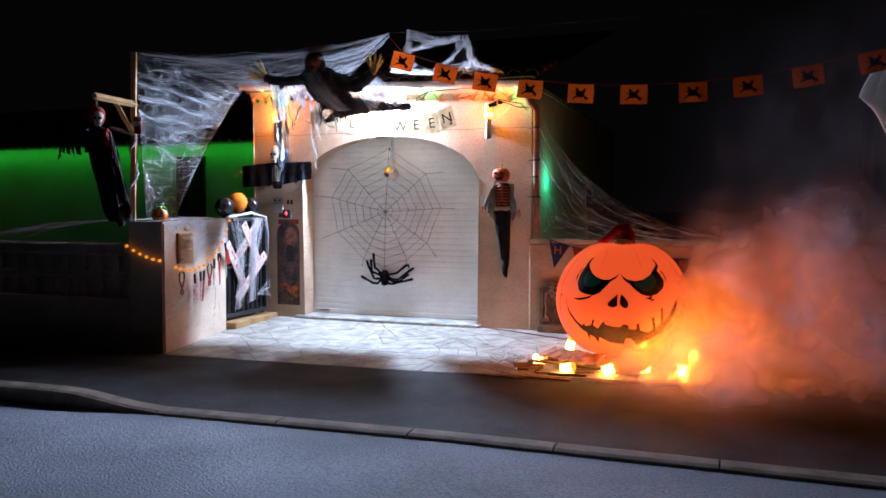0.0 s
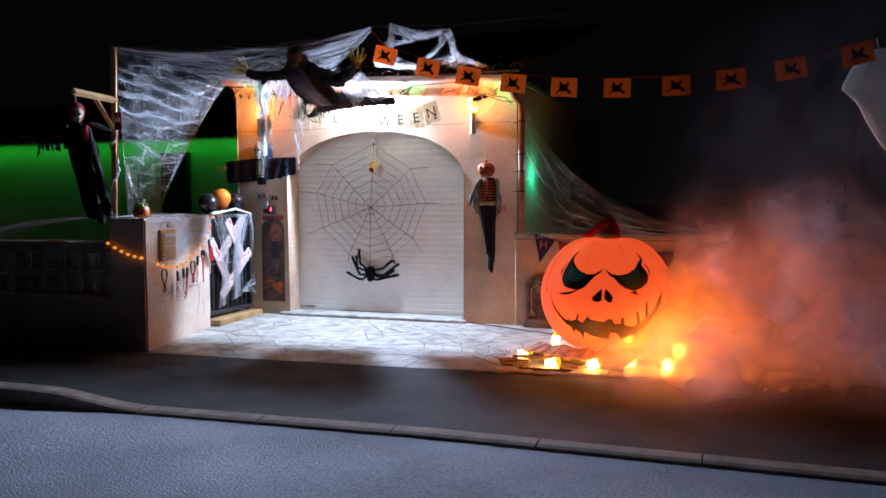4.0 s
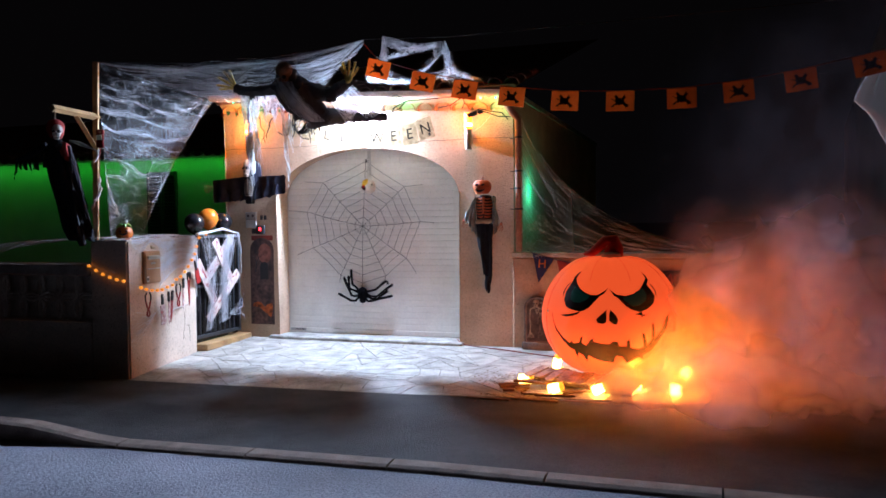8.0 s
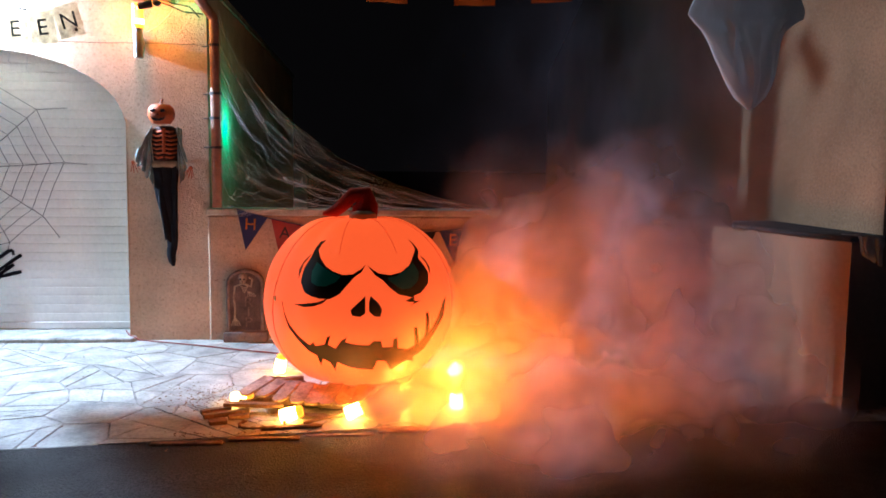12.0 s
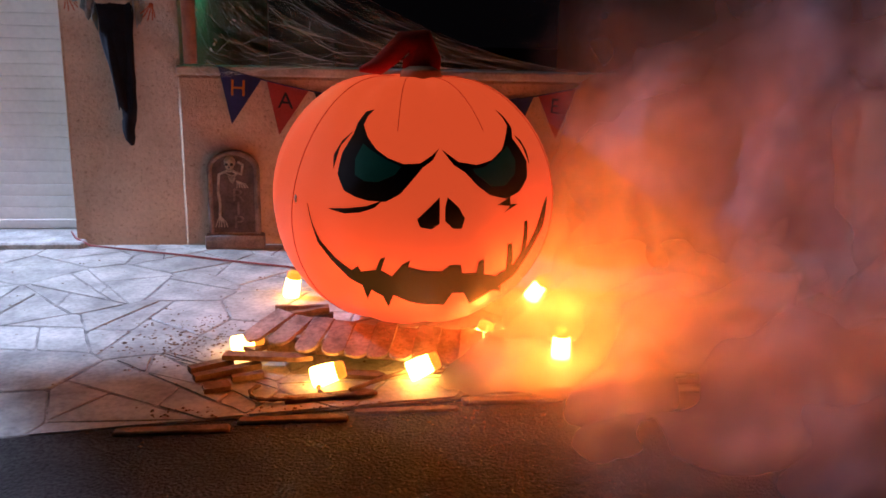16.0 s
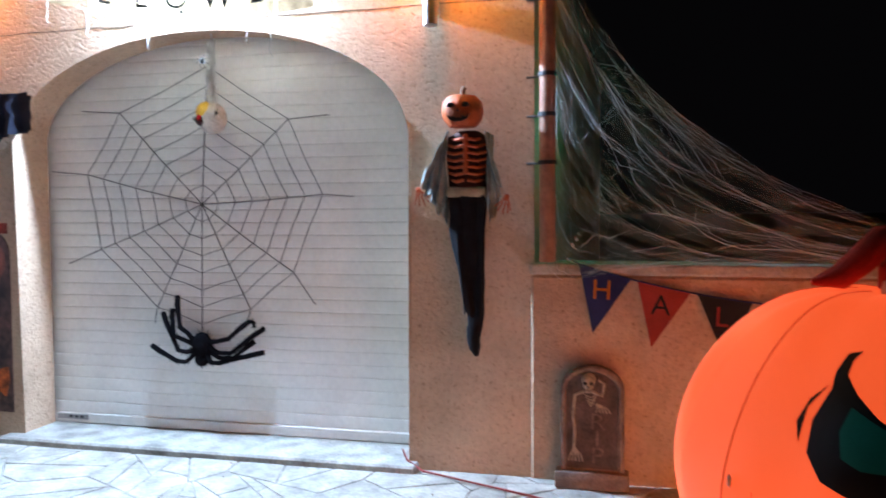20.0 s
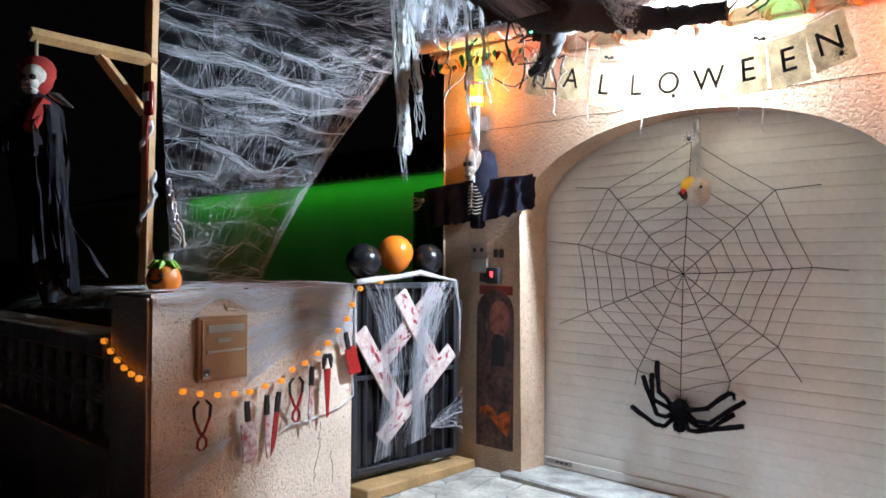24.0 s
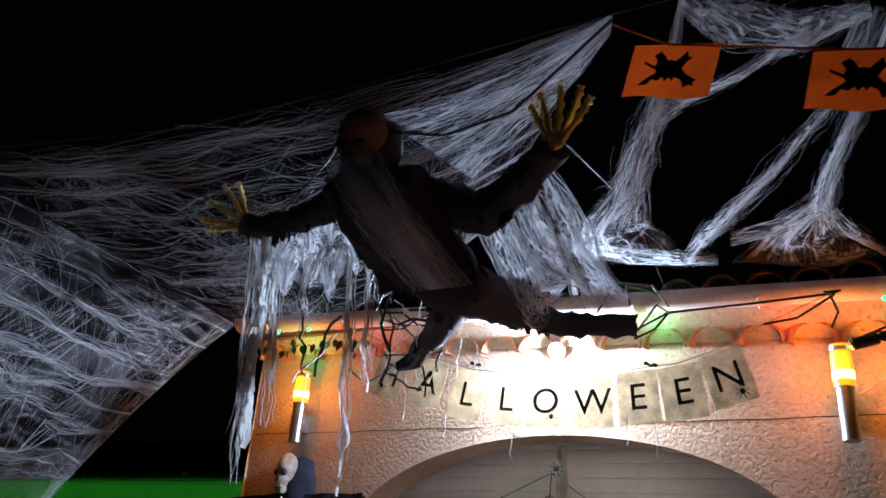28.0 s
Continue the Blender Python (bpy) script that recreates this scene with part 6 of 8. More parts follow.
# cables, lights and projector along the gutter
cables = thing("cable_garland", (0, -0.3, 2.9), "black tangled cables tied along the gutter", "cable")
for pts in ([(-0.32, -0.33, 2.84), (-0.155, -0.32, 2.92), (0.2, -0.31, 2.93), (0.54, -0.3, 2.945)], [(-0.32, -0.33, 2.80), (-0.22, -0.33, 2.84), (-0.155, -0.32, 2.92)], [(0.54, -0.3, 2.945), (0.565, -0.3, 2.86), (0.53, -0.3, 2.79)],
            [(0.26, -0.33, 2.82), (0.40, -0.32, 2.84), (0.54, -0.3, 2.93)], [(0.62, -0.27, 2.74), (0.74, -0.26, 2.79), (0.85, -0.22, 2.76), (0.98, -0.2, 2.74), (1.05, -0.18, 2.66)], [(0.70, -0.24, 2.78), (0.83, -0.24, 2.74), (0.93, -0.2, 2.70), (1.08, -0.17, 2.69)]):
    bm = bmesh.new()
    tube(bm, pts, 0.006, 6)
    part("cable", bm, WIRE, cables)
bm = bmesh.new()
for k in range(5):
    tube(bm, [(0.52 + 0.012 * k, -0.31, 2.955), (0.55, -0.32, 2.94 - 0.004 * k), (0.585 - 0.01 * k, -0.31, 2.955)], 0.006, 5)
part("knot", bm, WIRE, cables)
proj = thing("projector_lamp", (0.66, -0.25, 2.70), "small black and green spot projector under the gutter", "projector")
bm = bmesh.new()
tube(bm, [(0.60, -0.28, 2.715), (0.70, -0.25, 2.745)], 0.026, 12)
part("barrel", bm, IRON, proj)
bm = bmesh.new()
tube(bm, [(0.598, -0.281, 2.714), (0.592, -0.283, 2.712)], 0.020, 12)
part("lens", bm, mat("lens_amber", (0.3, 0.12, 0.03), 0.1, bump=0), proj)
bm = bmesh.new()
ball(bm, (0.735, -0.24, 2.755), (0.034, 0.024, 0.024), 10)
part("joint", bm, IRON, proj)
LED_G, LED_R = mat("green_led", (0.02, 0.6, 0.2), 0.3, bump=0, glow=(0.0, 1.0, 0.35), strength=6), mat("red_led_spot", (0.6, 0.02, 0.02), 0.3, bump=0, glow=(1, 0.04, 0.02), strength=6)
lights = thing("led_string", (-0.9, -0.32, 2.9), "string of tiny green and red lights on the gutter", "string lights")
for x, m in ((-2.55, LED_G), (-2.32, LED_G), (-2.1, LED_R), (-1.8, LED_G), (0.75, LED_G), (0.93, LED_G), (1.03, LED_G)):
    bm = bmesh.new()
    ball(bm, (x, -0.275, 2.955 - 0.042 * (x + 0.3)), 0.011, 8)
    part("bulb", bm, m, lights)


# ---- gate, gate wall and what hangs there ----
GT = Vector((-0.182, 0.983, 0))


def on_gate(y, z, out=0.0, turn=0):
    """Lays a flat shape on the gate wall's face: its x away from the street, its y up, its thickness outwards."""
    n = Vector((0.983, 0.182, 0))
    p = Vector((gate_x(y), y, z)) + n * out
    m = Matrix(((GT.x, 0, n.x, p.x), (GT.y, 0, n.y, p.y), (0, 1, 0, p.z), (0, 0, 0, 1)))
    return m @ Matrix.Rotation(radians(turn), 4, "Z")


gate = thing("iron_gate", (-2.60, -0.6, 0.08), "dark iron gate behind nailed boards and cobweb", "gate")
GX = -2.615
bm = bmesh.new()
for lo, hi in (((GX - 0.02, -1.10, 0.10), (GX + 0.02, -1.06, 1.36)), ((GX - 0.02, -0.16, 0.10), (GX + 0.02, -0.12, 1.36)), ((GX - 0.02, -1.06, 1.32), (GX + 0.02, -0.16, 1.36)), ((GX - 0.02, -1.06, 0.10), (GX + 0.02, -0.16, 0.14)), ((GX - 0.015, -1.06, 0.72), (GX + 0.015, -0.16, 0.75))):
    box(bm, lo, hi, 0.004)
part("gate_frame", bm, IRON, gate)
for k in range(8):
    bm = bmesh.new()
    y = -0.97 + 0.103 * k
    tube(bm, [(GX, y, 0.14), (GX, y, 1.32)], 0.008, 8)
    part("bar", bm, IRON, gate)
for z in (0.4, 1.1):
    bm = bmesh.new()
    tube(bm, [(GX + 0.02, -0.10, z), (GX + 0.02, -0.10, z + 0.12)], 0.016, 8)
    part("hinge", bm, IRON, gate)
# added sheet: stands in for the dark behind the bars, stops the green light
bm = bmesh.new()
cloth((GX - 0.03, -1.05, 1.35), (GX - 0.03, -0.16, 1.35), (GX - 0.03, -1.09, 0.04), (GX - 0.03, -0.12, 0.04), 2, 0.008, 20, 14, 0.05, 2, (1, 0, 0), bm)
part("black_sheet", bm, BLACK_GLOSS, gate, "added black sheet standing in for the dark behind the bars")
BOARD = mat("whitewashed_board", (0.66, 0.60, 0.54), 0.8, var=0.3, scale=11, bscale=50, bump=0.4, spread=0.12, dirt=(0.46, 0.27, 0.24))
SMEAR = mat("dried_blood", (0.46, 0.045, 0.06), 0.55, var=0.4, scale=25, bump=0.1)
BOARDS = [((-0.725, 1.29), (-0.40, 0.80), 0.020), ((-0.33, 1.32), (-0.86, 0.84), 0.0), ((-1.06, 1.05), (-0.70, 0.50), 0.002), ((-0.885, 0.315), (-0.22, 0.87), 0.022)]
for k, ((y0, z0), (y1, z1), out) in enumerate(BOARDS):
    d = Vector((y1 - y0, z1 - z0))
    l, a = d.length / 2, math.degrees(math.atan2(d.y, d.x))
    bm = bmesh.new()
    box(bm, (-l, -0.062, 0), (l, 0.062, 0.016), 0.003)
    m = side(GX + 0.025 + out, (y0 + y1) / 2, (z0 + z1) / 2, a)
    bmesh.ops.transform(bm, matrix=m, verts=bm.verts[:])
    board = part("board", bm, BOARD, gate, "whitewashed board with blood smears", False)
    rnd = random.Random(k)
    for q in range(19):
        bm = bmesh.new()
        cx, cy, r = rnd.uniform(-l * 0.93, l * 0.9), rnd.uniform(-0.05, 0.05), rnd.uniform(0.006, 0.019)
        stretch, slope = rnd.choice((1.0, 1.6, 2.8, 3.6)), rnd.uniform(-0.5, 0.5)
        pts = []
        for i in range(13):
            t, f = 2 * math.pi * i / 13, rnd.uniform(0.35, 1.25)
            px, py = r * stretch * f * math.cos(t), r * f * math.sin(t)
            pts.append((max(-l + 0.004, min(l - 0.004, cx + px)), max(-0.056, min(0.056, cy + py + slope * px))))
        slab(bm, pts, m @ Matrix.Translation((0, 0, 0.0162)), 0.001)
        part("blood_smear", bm, SMEAR, board, "", False)
bm = bmesh.new()
box(bm, (-2.66, -1.12, -0.02), (-2.46, -0.03, 0.055), 0.008)
bmesh.ops.rotate(bm, verts=bm.verts[:], cent=(-2.56, -0.57, 0), matrix=Matrix.Rotation(radians(4), 3, "Z"))
solo("gate_sill", bm, WOOD, "new pine beam laid as a sill below the gate", "beam", smooth=False)
web("cobweb", patch_of((GX + 0.06, -1.05, 1.36), (GX + 0.07, -0.95, 0.18), (GX + 0.06, -0.14, 1.36), (GX + 0.08, -0.45, 0.30), (0, 0, 0), 0.35), 700, 900, "white cobweb pulled over the boarded gate", 31, 0.0009, 0.3, 14, 0.06, 0.1)
web("cobweb", patch_of((GX + 0.07, -0.42, 0.33), (GX + 0.07, -0.11, 0.25), (GX + 0.07, -0.45, 0.36), (GX + 0.07, -0.12, 0.62), (0, 0, 0), 0.2), 90, 30, "white cobweb knot near the foot of the gate", 32, 0.0014, 0.0, 4, 0.1)
bm = bmesh.new()
tube(bm, [(-2.50, -1.16, 1.375), (-2.56, -0.95, 1.385), (-2.58, -0.7, 1.405), (-2.58, -0.52, 1.43), (-2.59, -0.3, 1.39), (-2.59, -0.16, 1.37), (-2.58, -0.12, 1.15), (-2.585, -0.11, 0.85)], [0.016, 0.022, 0.016, 0.02, 0.012, 0.014, 0.008, 0.004], 7)
solo("gauze_rope", bm, RAG, "twisted white gauze rope along the gate top", "gauze")


def balloon(at, r, material, label):
    root = thing("balloon", (at[0], at[1], at[2] - r * 1.2), label, "balloon", "balloons on the gate")
    bm = bmesh.new()
    lathe(bm, [(0.006, -r * 1.22), (0.012, -r * 1.16), (r * 0.3, -r * 1.03), (r * 0.68, -r * 0.72), (r * 0.95, -r * 0.22), (r, 0.12 * r), (r * 0.92, r * 0.45), (r * 0.68, r * 0.78), (r * 0.35, r * 0.98), (0.003, r * 1.03)], at, 28)
    part("skin", bm, material, root)
    bm = bmesh.new()
    lathe(bm, [(0.016, -r * 1.3), (0.005, -r * 1.24), (0.008, -r * 1.21)], at, 10)
    part("knot", bm, material, root)
    return root


BAL_O = mat("orange_rubber", (0.75, 0.20, 0.02), 0.18, var=0.05, bump=0, spec=0.6)
balloon((-2.70, -0.645, 1.56), 0.125, BAL_O, "glossy orange balloon tied to the gate top")
balloon((-2.70, -0.93, 1.50), 0.122, BLACK_GLOSS, "glossy black balloon tied to the gate top")
balloon((-2.69, -0.345, 1.515), 0.116, BLACK_GLOSS, "glossy black balloon tied to the gate top")

# letter box
mb = thing("letter_box", (-2.36, -2.19, 0.88), "tan metal letter box set in the gate wall", "letter box")
BRASS = mat("tan_enamel", (0.42, 0.24, 0.12), 0.4, var=0.15, scale=5, bscale=60, bump=0.05)


def on_box(lo, hi, out, depth, material, name, parent, bevel=0.004, label=""):
    bm = bmesh.new()
    box(bm, (lo[0], lo[1], 0), (hi[0], hi[1], depth), bevel)
    bmesh.ops.transform(bm, matrix=on_gate(-2.19, 1.045, out), verts=bm.verts[:])
    return part(name, bm, material, parent, label, False)


on_box((-0.165, -0.17), (0.165, 0.17), 0.001, 0.03, BRASS, "case", mb, 0.006)
lid = on_box((-0.15, -0.155), (0.15, 0.155), 0.032, 0.008, BRASS, "door", mb, 0.003)
on_box((-0.12, 0.085), (0.12, 0.125), 0.041, 0.012, METAL, "flap", lid)
on_box((-0.055, 0.03), (0.04, 0.055), 0.041, 0.004, METAL, "name_plate", lid)
on_box((-0.11, -0.02), (0.13, -0.008), 0.041, 0.004, METAL, "strip", lid, 0.001)
on_box((-0.125, -0.025), (-0.112, -0.005), 0.041, 0.01, METAL, "lock", lid, 0.003)
on_box((-0.145, -0.15), (-0.095, -0.09), 0.041, 0.002, WHITE_CLOTH, "sticker", lid, 0, "white square sticker")
on_box((-0.137, -0.135), (-0.105, -0.105), 0.0432, 0.001, INK, "sticker_mark", lid, 0)

# string of pumpkin bulbs
BULB = mat("pumpkin_bulb", (0.75, 0.22, 0.02), 0.35, bump=0, glow=(1.0, 0.33, 0.03), strength=0.8)
SPOTS = [(-2.452, 0.848), (-2.349, 0.822), (-2.238, 0.802), (-2.128, 0.793), (-2.023, 0.79), (-1.915, 0.809), (-1.795, 0.822), (-1.708, 0.877), (-1.609, 0.903), (-1.503, 0.951), (-1.418, 1.006), (-1.328, 1.076), (-1.248, 1.143), (-1.20, 1.229)]
run = [Vector(on_gate(y, z + 0.02, 0.045).translation) for y, z in SPOTS]
front_run = [Vector((-2.72 + 0.085 * k, -2.655, 1.10 - 0.05 * k + 0.004 * k * k)) for k in range(6)]
bulbs = thing("pumpkin_light_string", (-2.4, -2.0, 0.79), "string of small orange pumpkin lights round the gate wall", "string lights")
bm = bmesh.new()
tube(bm, front_run + [run[0] + Vector((0.02, -0.09, 0.01))] + run + [Vector((-2.50, -1.12, 1.36)), Vector((-2.56, -0.9, 1.40))], 0.0025, 5)
part("cord", bm, WHITE_CLOTH, bulbs)
for k, p in enumerate(front_run + run + [Vector((-2.50, -1.12, 1.35)), Vector((-2.56, -0.9, 1.39))]):
    bm = bmesh.new()
    lathe(bm, [(0.004, -0.016), (0.015, -0.013), (0.020, 0.0), (0.016, 0.012), (0.005, 0.015)], p - Vector((0, 0, 0.018)), 12, lambda a, z: 1 - 0.06 * abs(math.cos(3 * a)))
    part("bulb", bm, BULB, bulbs)

# hanging plastic weapons
BLADE = mat("bloody_plastic_blade", (0.62, 0.56, 0.54), 0.4, var=0.55, scale=26, bscale=60, bump=0.05, dirt=(0.38, 0.012, 0.012))
RED = mat("red_plastic", (0.36, 0.014, 0.012), 0.4, var=0.25, scale=18, bump=0.05)


def weapon(name, y, z, turn, blade, handle, label, blade_mat):
    """A flat toy weapon hung from the light string: a handle above, a blade below."""
    m = on_gate(y, z, 0.05, turn)
    root = thing(name, m.translation, label, "toy weapon", "hung toy weapons")
    bm = bmesh.new()
    slab(bm, handle, m, 0.016)
    part("handle", bm, INK, root, "", False)
    bm = bmesh.new()
    slab(bm, blade, m @ Matrix.Translation((0, 0, 0.005)), 0.006)
    part("blade", bm, blade_mat, root, "", False)
    bm = bmesh.new()
    top = max(p[1] for p in handle)
    tube(bm, [m @ Vector((0, top - 0.01, 0.008)), m @ Vector((0.002, top + 0.03, 0.0))], 0.002, 4)
    part("loop", bm, WHITE_CLOTH, root)


GRIP = [(-0.014, -0.11), (0.014, -0.11), (0.016, -0.06), (0.013, -0.02), (0.017, 0.0), (-0.010, 0.002), (-0.016, -0.03)]
KNIFE = [(-0.016, -0.11), (0.018, -0.11), (0.02, -0.25), (0.012, -0.31), (-0.006, -0.35), (-0.016, -0.26)]
CLEAVER = [(-0.05, -0.12), (0.045, -0.11), (0.055, -0.30), (0.02, -0.335), (-0.045, -0.33)]
SAW = [(-0.03, -0.09), (0.03, -0.09), (0.014, -0.38), (-0.002, -0.39)]
SAWGRIP = [(-0.035, -0.09), (-0.04, -0.02), (-0.02, 0.0), (0.03, 0.0), (0.042, -0.03), (0.035, -0.09), (0.02, -0.05), (0.012, -0.025), (-0.01, -0.025), (-0.016, -0.05)]
weapon("toy_cleaver", -2.055, 0.745, 4, CLEAVER, GRIP, "red-smeared plastic cleaver hung on the light string", BLADE)
weapon("toy_knife", -1.915, 0.760, 2, KNIFE, GRIP, "blood-streaked plastic knife hung on the light string", BLADE)
weapon("toy_knife", -1.825, 0.765, -8, KNIFE, GRIP, "red plastic knife hung on the light string", RED)
weapon("toy_dagger", -1.565, 0.880, -3, [(-0.012, -0.11), (0.012, -0.11), (0.018, -0.24), (0.004, -0.36), (-0.014, -0.28)], GRIP, "blood-streaked plastic dagger hung on the light string", BLADE)
weapon("toy_saw", -1.435, 0.945, 0, SAW, SAWGRIP, "dark red plastic saw hung on the light string", RED)
weapon("toy_cleaver", -1.275, 1.06, 16, [(-0.035, -0.10), (0.06, -0.10), (0.075, -0.29), (-0.03, -0.27)], GRIP, "dark red plastic cleaver hung on the light string", RED)
for y, z, s, lab in ((-2.345, 0.79, 1, "black plastic shears hung on the light string"), (-1.69, 0.83, 2, "black and red plastic pincers hung on the light string")):
    root = thing("toy_pincers", on_gate(y, z, 0.05).translation, lab, "toy weapon", "hung toy weapons")
    for k in (-1, 1):
        m = on_gate(y, z, 0.055 + 0.006 * (k > 0))
        bm = bmesh.new()
        tube(bm, [m @ Vector(p) for p in ((k * 0.045, -0.09, 0), (k * 0.05, -0.03, 0), (k * 0.02, 0.0, 0), (0.0, 0.005, 0))][:3], [0.008, 0.009, 0.007], 6)
        part("grip", bm, INK, root)
        bm = bmesh.new()
        tube(bm, [m @ Vector(p) for p in ((k * 0.045, -0.09, 0), (k * 0.012, -0.16, 0), (-k * 0.028, -0.20, 0), (-k * 0.03, -0.235, 0), (-k * 0.008, -0.255, 0))], [0.008, 0.009, 0.008, 0.008, 0.005], 6)
        part("jaw", bm, RED, root)

# rolled lower hem of the web on the gate wall, and cracks in its render
bm = bmesh.new()
HEM = [(-1.15, 0.645), (-1.27, 0.600), (-1.40, 0.572), (-1.55, 0.556), (-1.70, 0.548), (-1.78, 0.525), (-1.84, 0.500)]
tube(bm, [on_gate(y, z + 0.004 * (-1) ** k, 0.016).translation for k, (y, z) in enumerate(HEM)], [0.004, 0.006, 0.005, 0.007, 0.006, 0.004, 0.002], 6)
tube(bm, [on_gate(-1.15, 0.645, 0.016).translation, on_gate(-1.165, 0.80, 0.018).translation, on_gate(-1.14, 1.02, 0.02).translation, on_gate(-1.15, 1.33, 0.02).translation], [0.004, 0.007, 0.010, 0.008], 6)
solo("web_hem", bm, RAG, "rolled white hem of the cobweb on the gate wall", "cobweb")
rnd = random.Random(12)
for y, z, n in ((-1.43, 0.53, 15), (-1.33, 0.33, 9)):
    bm = bmesh.new()
    pts = []
    for k in range(n):
        pts.append(on_gate(y, z, 0.001).translation)
        y, z = y + rnd.uniform(-0.016, 0.020), z - rnd.uniform(0.012, 0.038)
    tube(bm, pts, [0.0022 * rnd.uniform(0.4, 1.2) for k in pts], 4)
    plain("crack", bm, INK, "thin dark crack in the gate wall's render", "crack")

# pumpkin pail with a candle glass
pail = thing("pumpkin_pail", (-2.43, -2.47, 1.34), "small orange pumpkin pail with green leaves, on the gate wall", "pumpkin")
bm = bmesh.new()
PP = (-2.43, -2.47, 1.342)
lathe(bm, [(0.04, 0), (0.072, 0.012), (0.088, 0.05), (0.088, 0.08), (0.07, 0.125), (0.035, 0.14)], PP, 32, lambda a, z: 1 - 0.05 * abs(math.cos(4 * a)) ** 3)
part("body", bm, ORANGE, pail)
bm = bmesh.new()
for k in range(6):
    a = k * 1.05 + 0.3
    tube(bm, [(PP[0], PP[1], 1.485), (PP[0] + 0.045 * math.cos(a), PP[1] + 0.045 * math.sin(a), 1.492), (PP[0] + 0.085 * math.cos(a), PP[1] + 0.085 * math.sin(a), 1.465)], [0.014, 0.020, 0.004], 6)
part("leaves", bm, mat("lime_green_plastic", (0.22, 0.50, 0.05), 0.5, bump=0.05), pail)
bm = bmesh.new()
fa = Vector((0.55, -0.83, 0))
for s in (-1, 1):
    ball(bm, Vector((PP[0], PP[1], 1.43)) + fa * 0.078 + Vector((-fa.y, fa.x, 0)) * 0.03 * s, (0.014, 0.014, 0.012), 8)
tube(bm, [Vector((PP[0], PP[1], 1.395 + 0.02 * q * q)) + fa * (0.088 - 0.012 * q * q) + Vector((-fa.y, fa.x, 0)) * 0.04 * q for q in (-1, -0.5, 0, 0.5, 1)], [0.005, 0.010, 0.012, 0.010, 0.005], 6)
part("face", bm, INK, pail)
cg = thing("candle_glass", (PP[0] + 0.0, PP[1] + 0.02, 1.492), "white candle cup standing on the pumpkin pail", "candle")
bm = bmesh.new()
lathe(bm, [(0.022, 0), (0.025, 0.005), (0.028, 0.05), (0.025, 0.05), (0.022, 0.015)], (PP[0], PP[1] + 0.02, 1.492), 16)
part("cup", bm, WHITE_CLOTH, cg)
bm = bmesh.new()
lathe(bm, [(0.026, 0.0502), (0.026, 0.056), (0.012, 0.058)], (PP[0], PP[1] + 0.02, 1.492), 16)
part("rim", bm, IRON, cg)
bm = bmesh.new()
box(bm, (-2.52, -1.95, 1.345), (-2.46, -1.72, 1.357), 0.004)
solo("bloody_bone", bm, RED, "flat red plastic piece lying on the gate wall", "ornament", smooth=False)
bm = bmesh.new()
tube(bm, [(-2.40, -2.22, 1.335), (-2.375, -2.19, 1.30), (-2.355, -2.15, 1.25), (-2.375, -2.09, 1.245), (-2.41, -2.06, 1.28), (-2.42, -2.05, 1.34)], 0.013, 8)
solo("rope_loop", bm, BURLAP, "tan rope loop above the letter box", "rope")

# gallows
gal = thing("gallows", (-2.88, -2.37, 1.34), "pale timber gallows fixed behind the gate wall", "gallows")
bm = bmesh.new()
a, b = Vector((-2.89, -2.37, 1.0)), Vector((-2.836, -2.36, 3.20))
tube(bm, [a, b], 0.036, 4)
part("post", bm, WOOD, gal, "", False)
bm = bmesh.new()
tube(bm, [(-2.845, -2.34, 2.63), (-2.775, -3.02, 2.635)], 0.036, 4)
part("beam", bm, WOOD, gal, "", False)
bm = bmesh.new()
tube(bm, [(-2.83, -2.66, 2.61), (-2.85, -2.40, 2.33)], 0.030, 4)
part("brace", bm, WOOD, gal, "", False)
bm = bmesh.new()
wrap = []
for k in range(60):
    z = 1.38 + 0.92 * k / 59 + 0.03 * noise.noise(Vector((k * 0.3, 1.0, 4.0)))
    c = a.lerp(b, (z - 1.0) / 2.2)
    ang = 0.6 + k * 0.20 + 2.2 * noise.noise(Vector((k * 0.11, 7.0, 0.5)))
    wrap.append(c + (0.036 + 0.012 * noise.noise(Vector((k * 0.4, 3.0, 2.0)))) * Vector((math.cos(ang), math.sin(ang), 0)))
tube(bm, wrap, [0.016 + 0.018 * noise.noise(Vector((k * 0.33, 9.0, 1.0))) for k in range(60)], 6)
part("gauze_wrap", bm, RAG, gal)
bag = thing("blood_bag", (-2.76, -2.39, 2.29), "plastic bag of red blood with a white label", "blood bag")
bm = bmesh.new()
box(bm, (-2.80, -2.43, 2.30), (-2.71, -2.40, 2.49), 0.014, seg=3)
part("pouch", bm, mat("blood_pouch", (0.22, 0.008, 0.012), 0.15, bump=0, spec=0.6), bag)
bm = bmesh.new()
box(bm, (-2.79, -2.436, 2.38), (-2.72, -2.4305, 2.43), 0.001)
part("label", bm, WHITE_CLOTH, bag)
bm = bmesh.new()
tube(bm, [(-2.755, -2.415, 2.30), (-2.765, -2.42, 2.2), (-2.78, -2.41, 2.05), (-2.79, -2.41, 1.95)], 0.006, 6)
part("hose", bm, RED, bag)
ch = thing("chain", (-2.80, -2.2, 1.55), "thin chain with a bone hand on the cobweb", "chain")
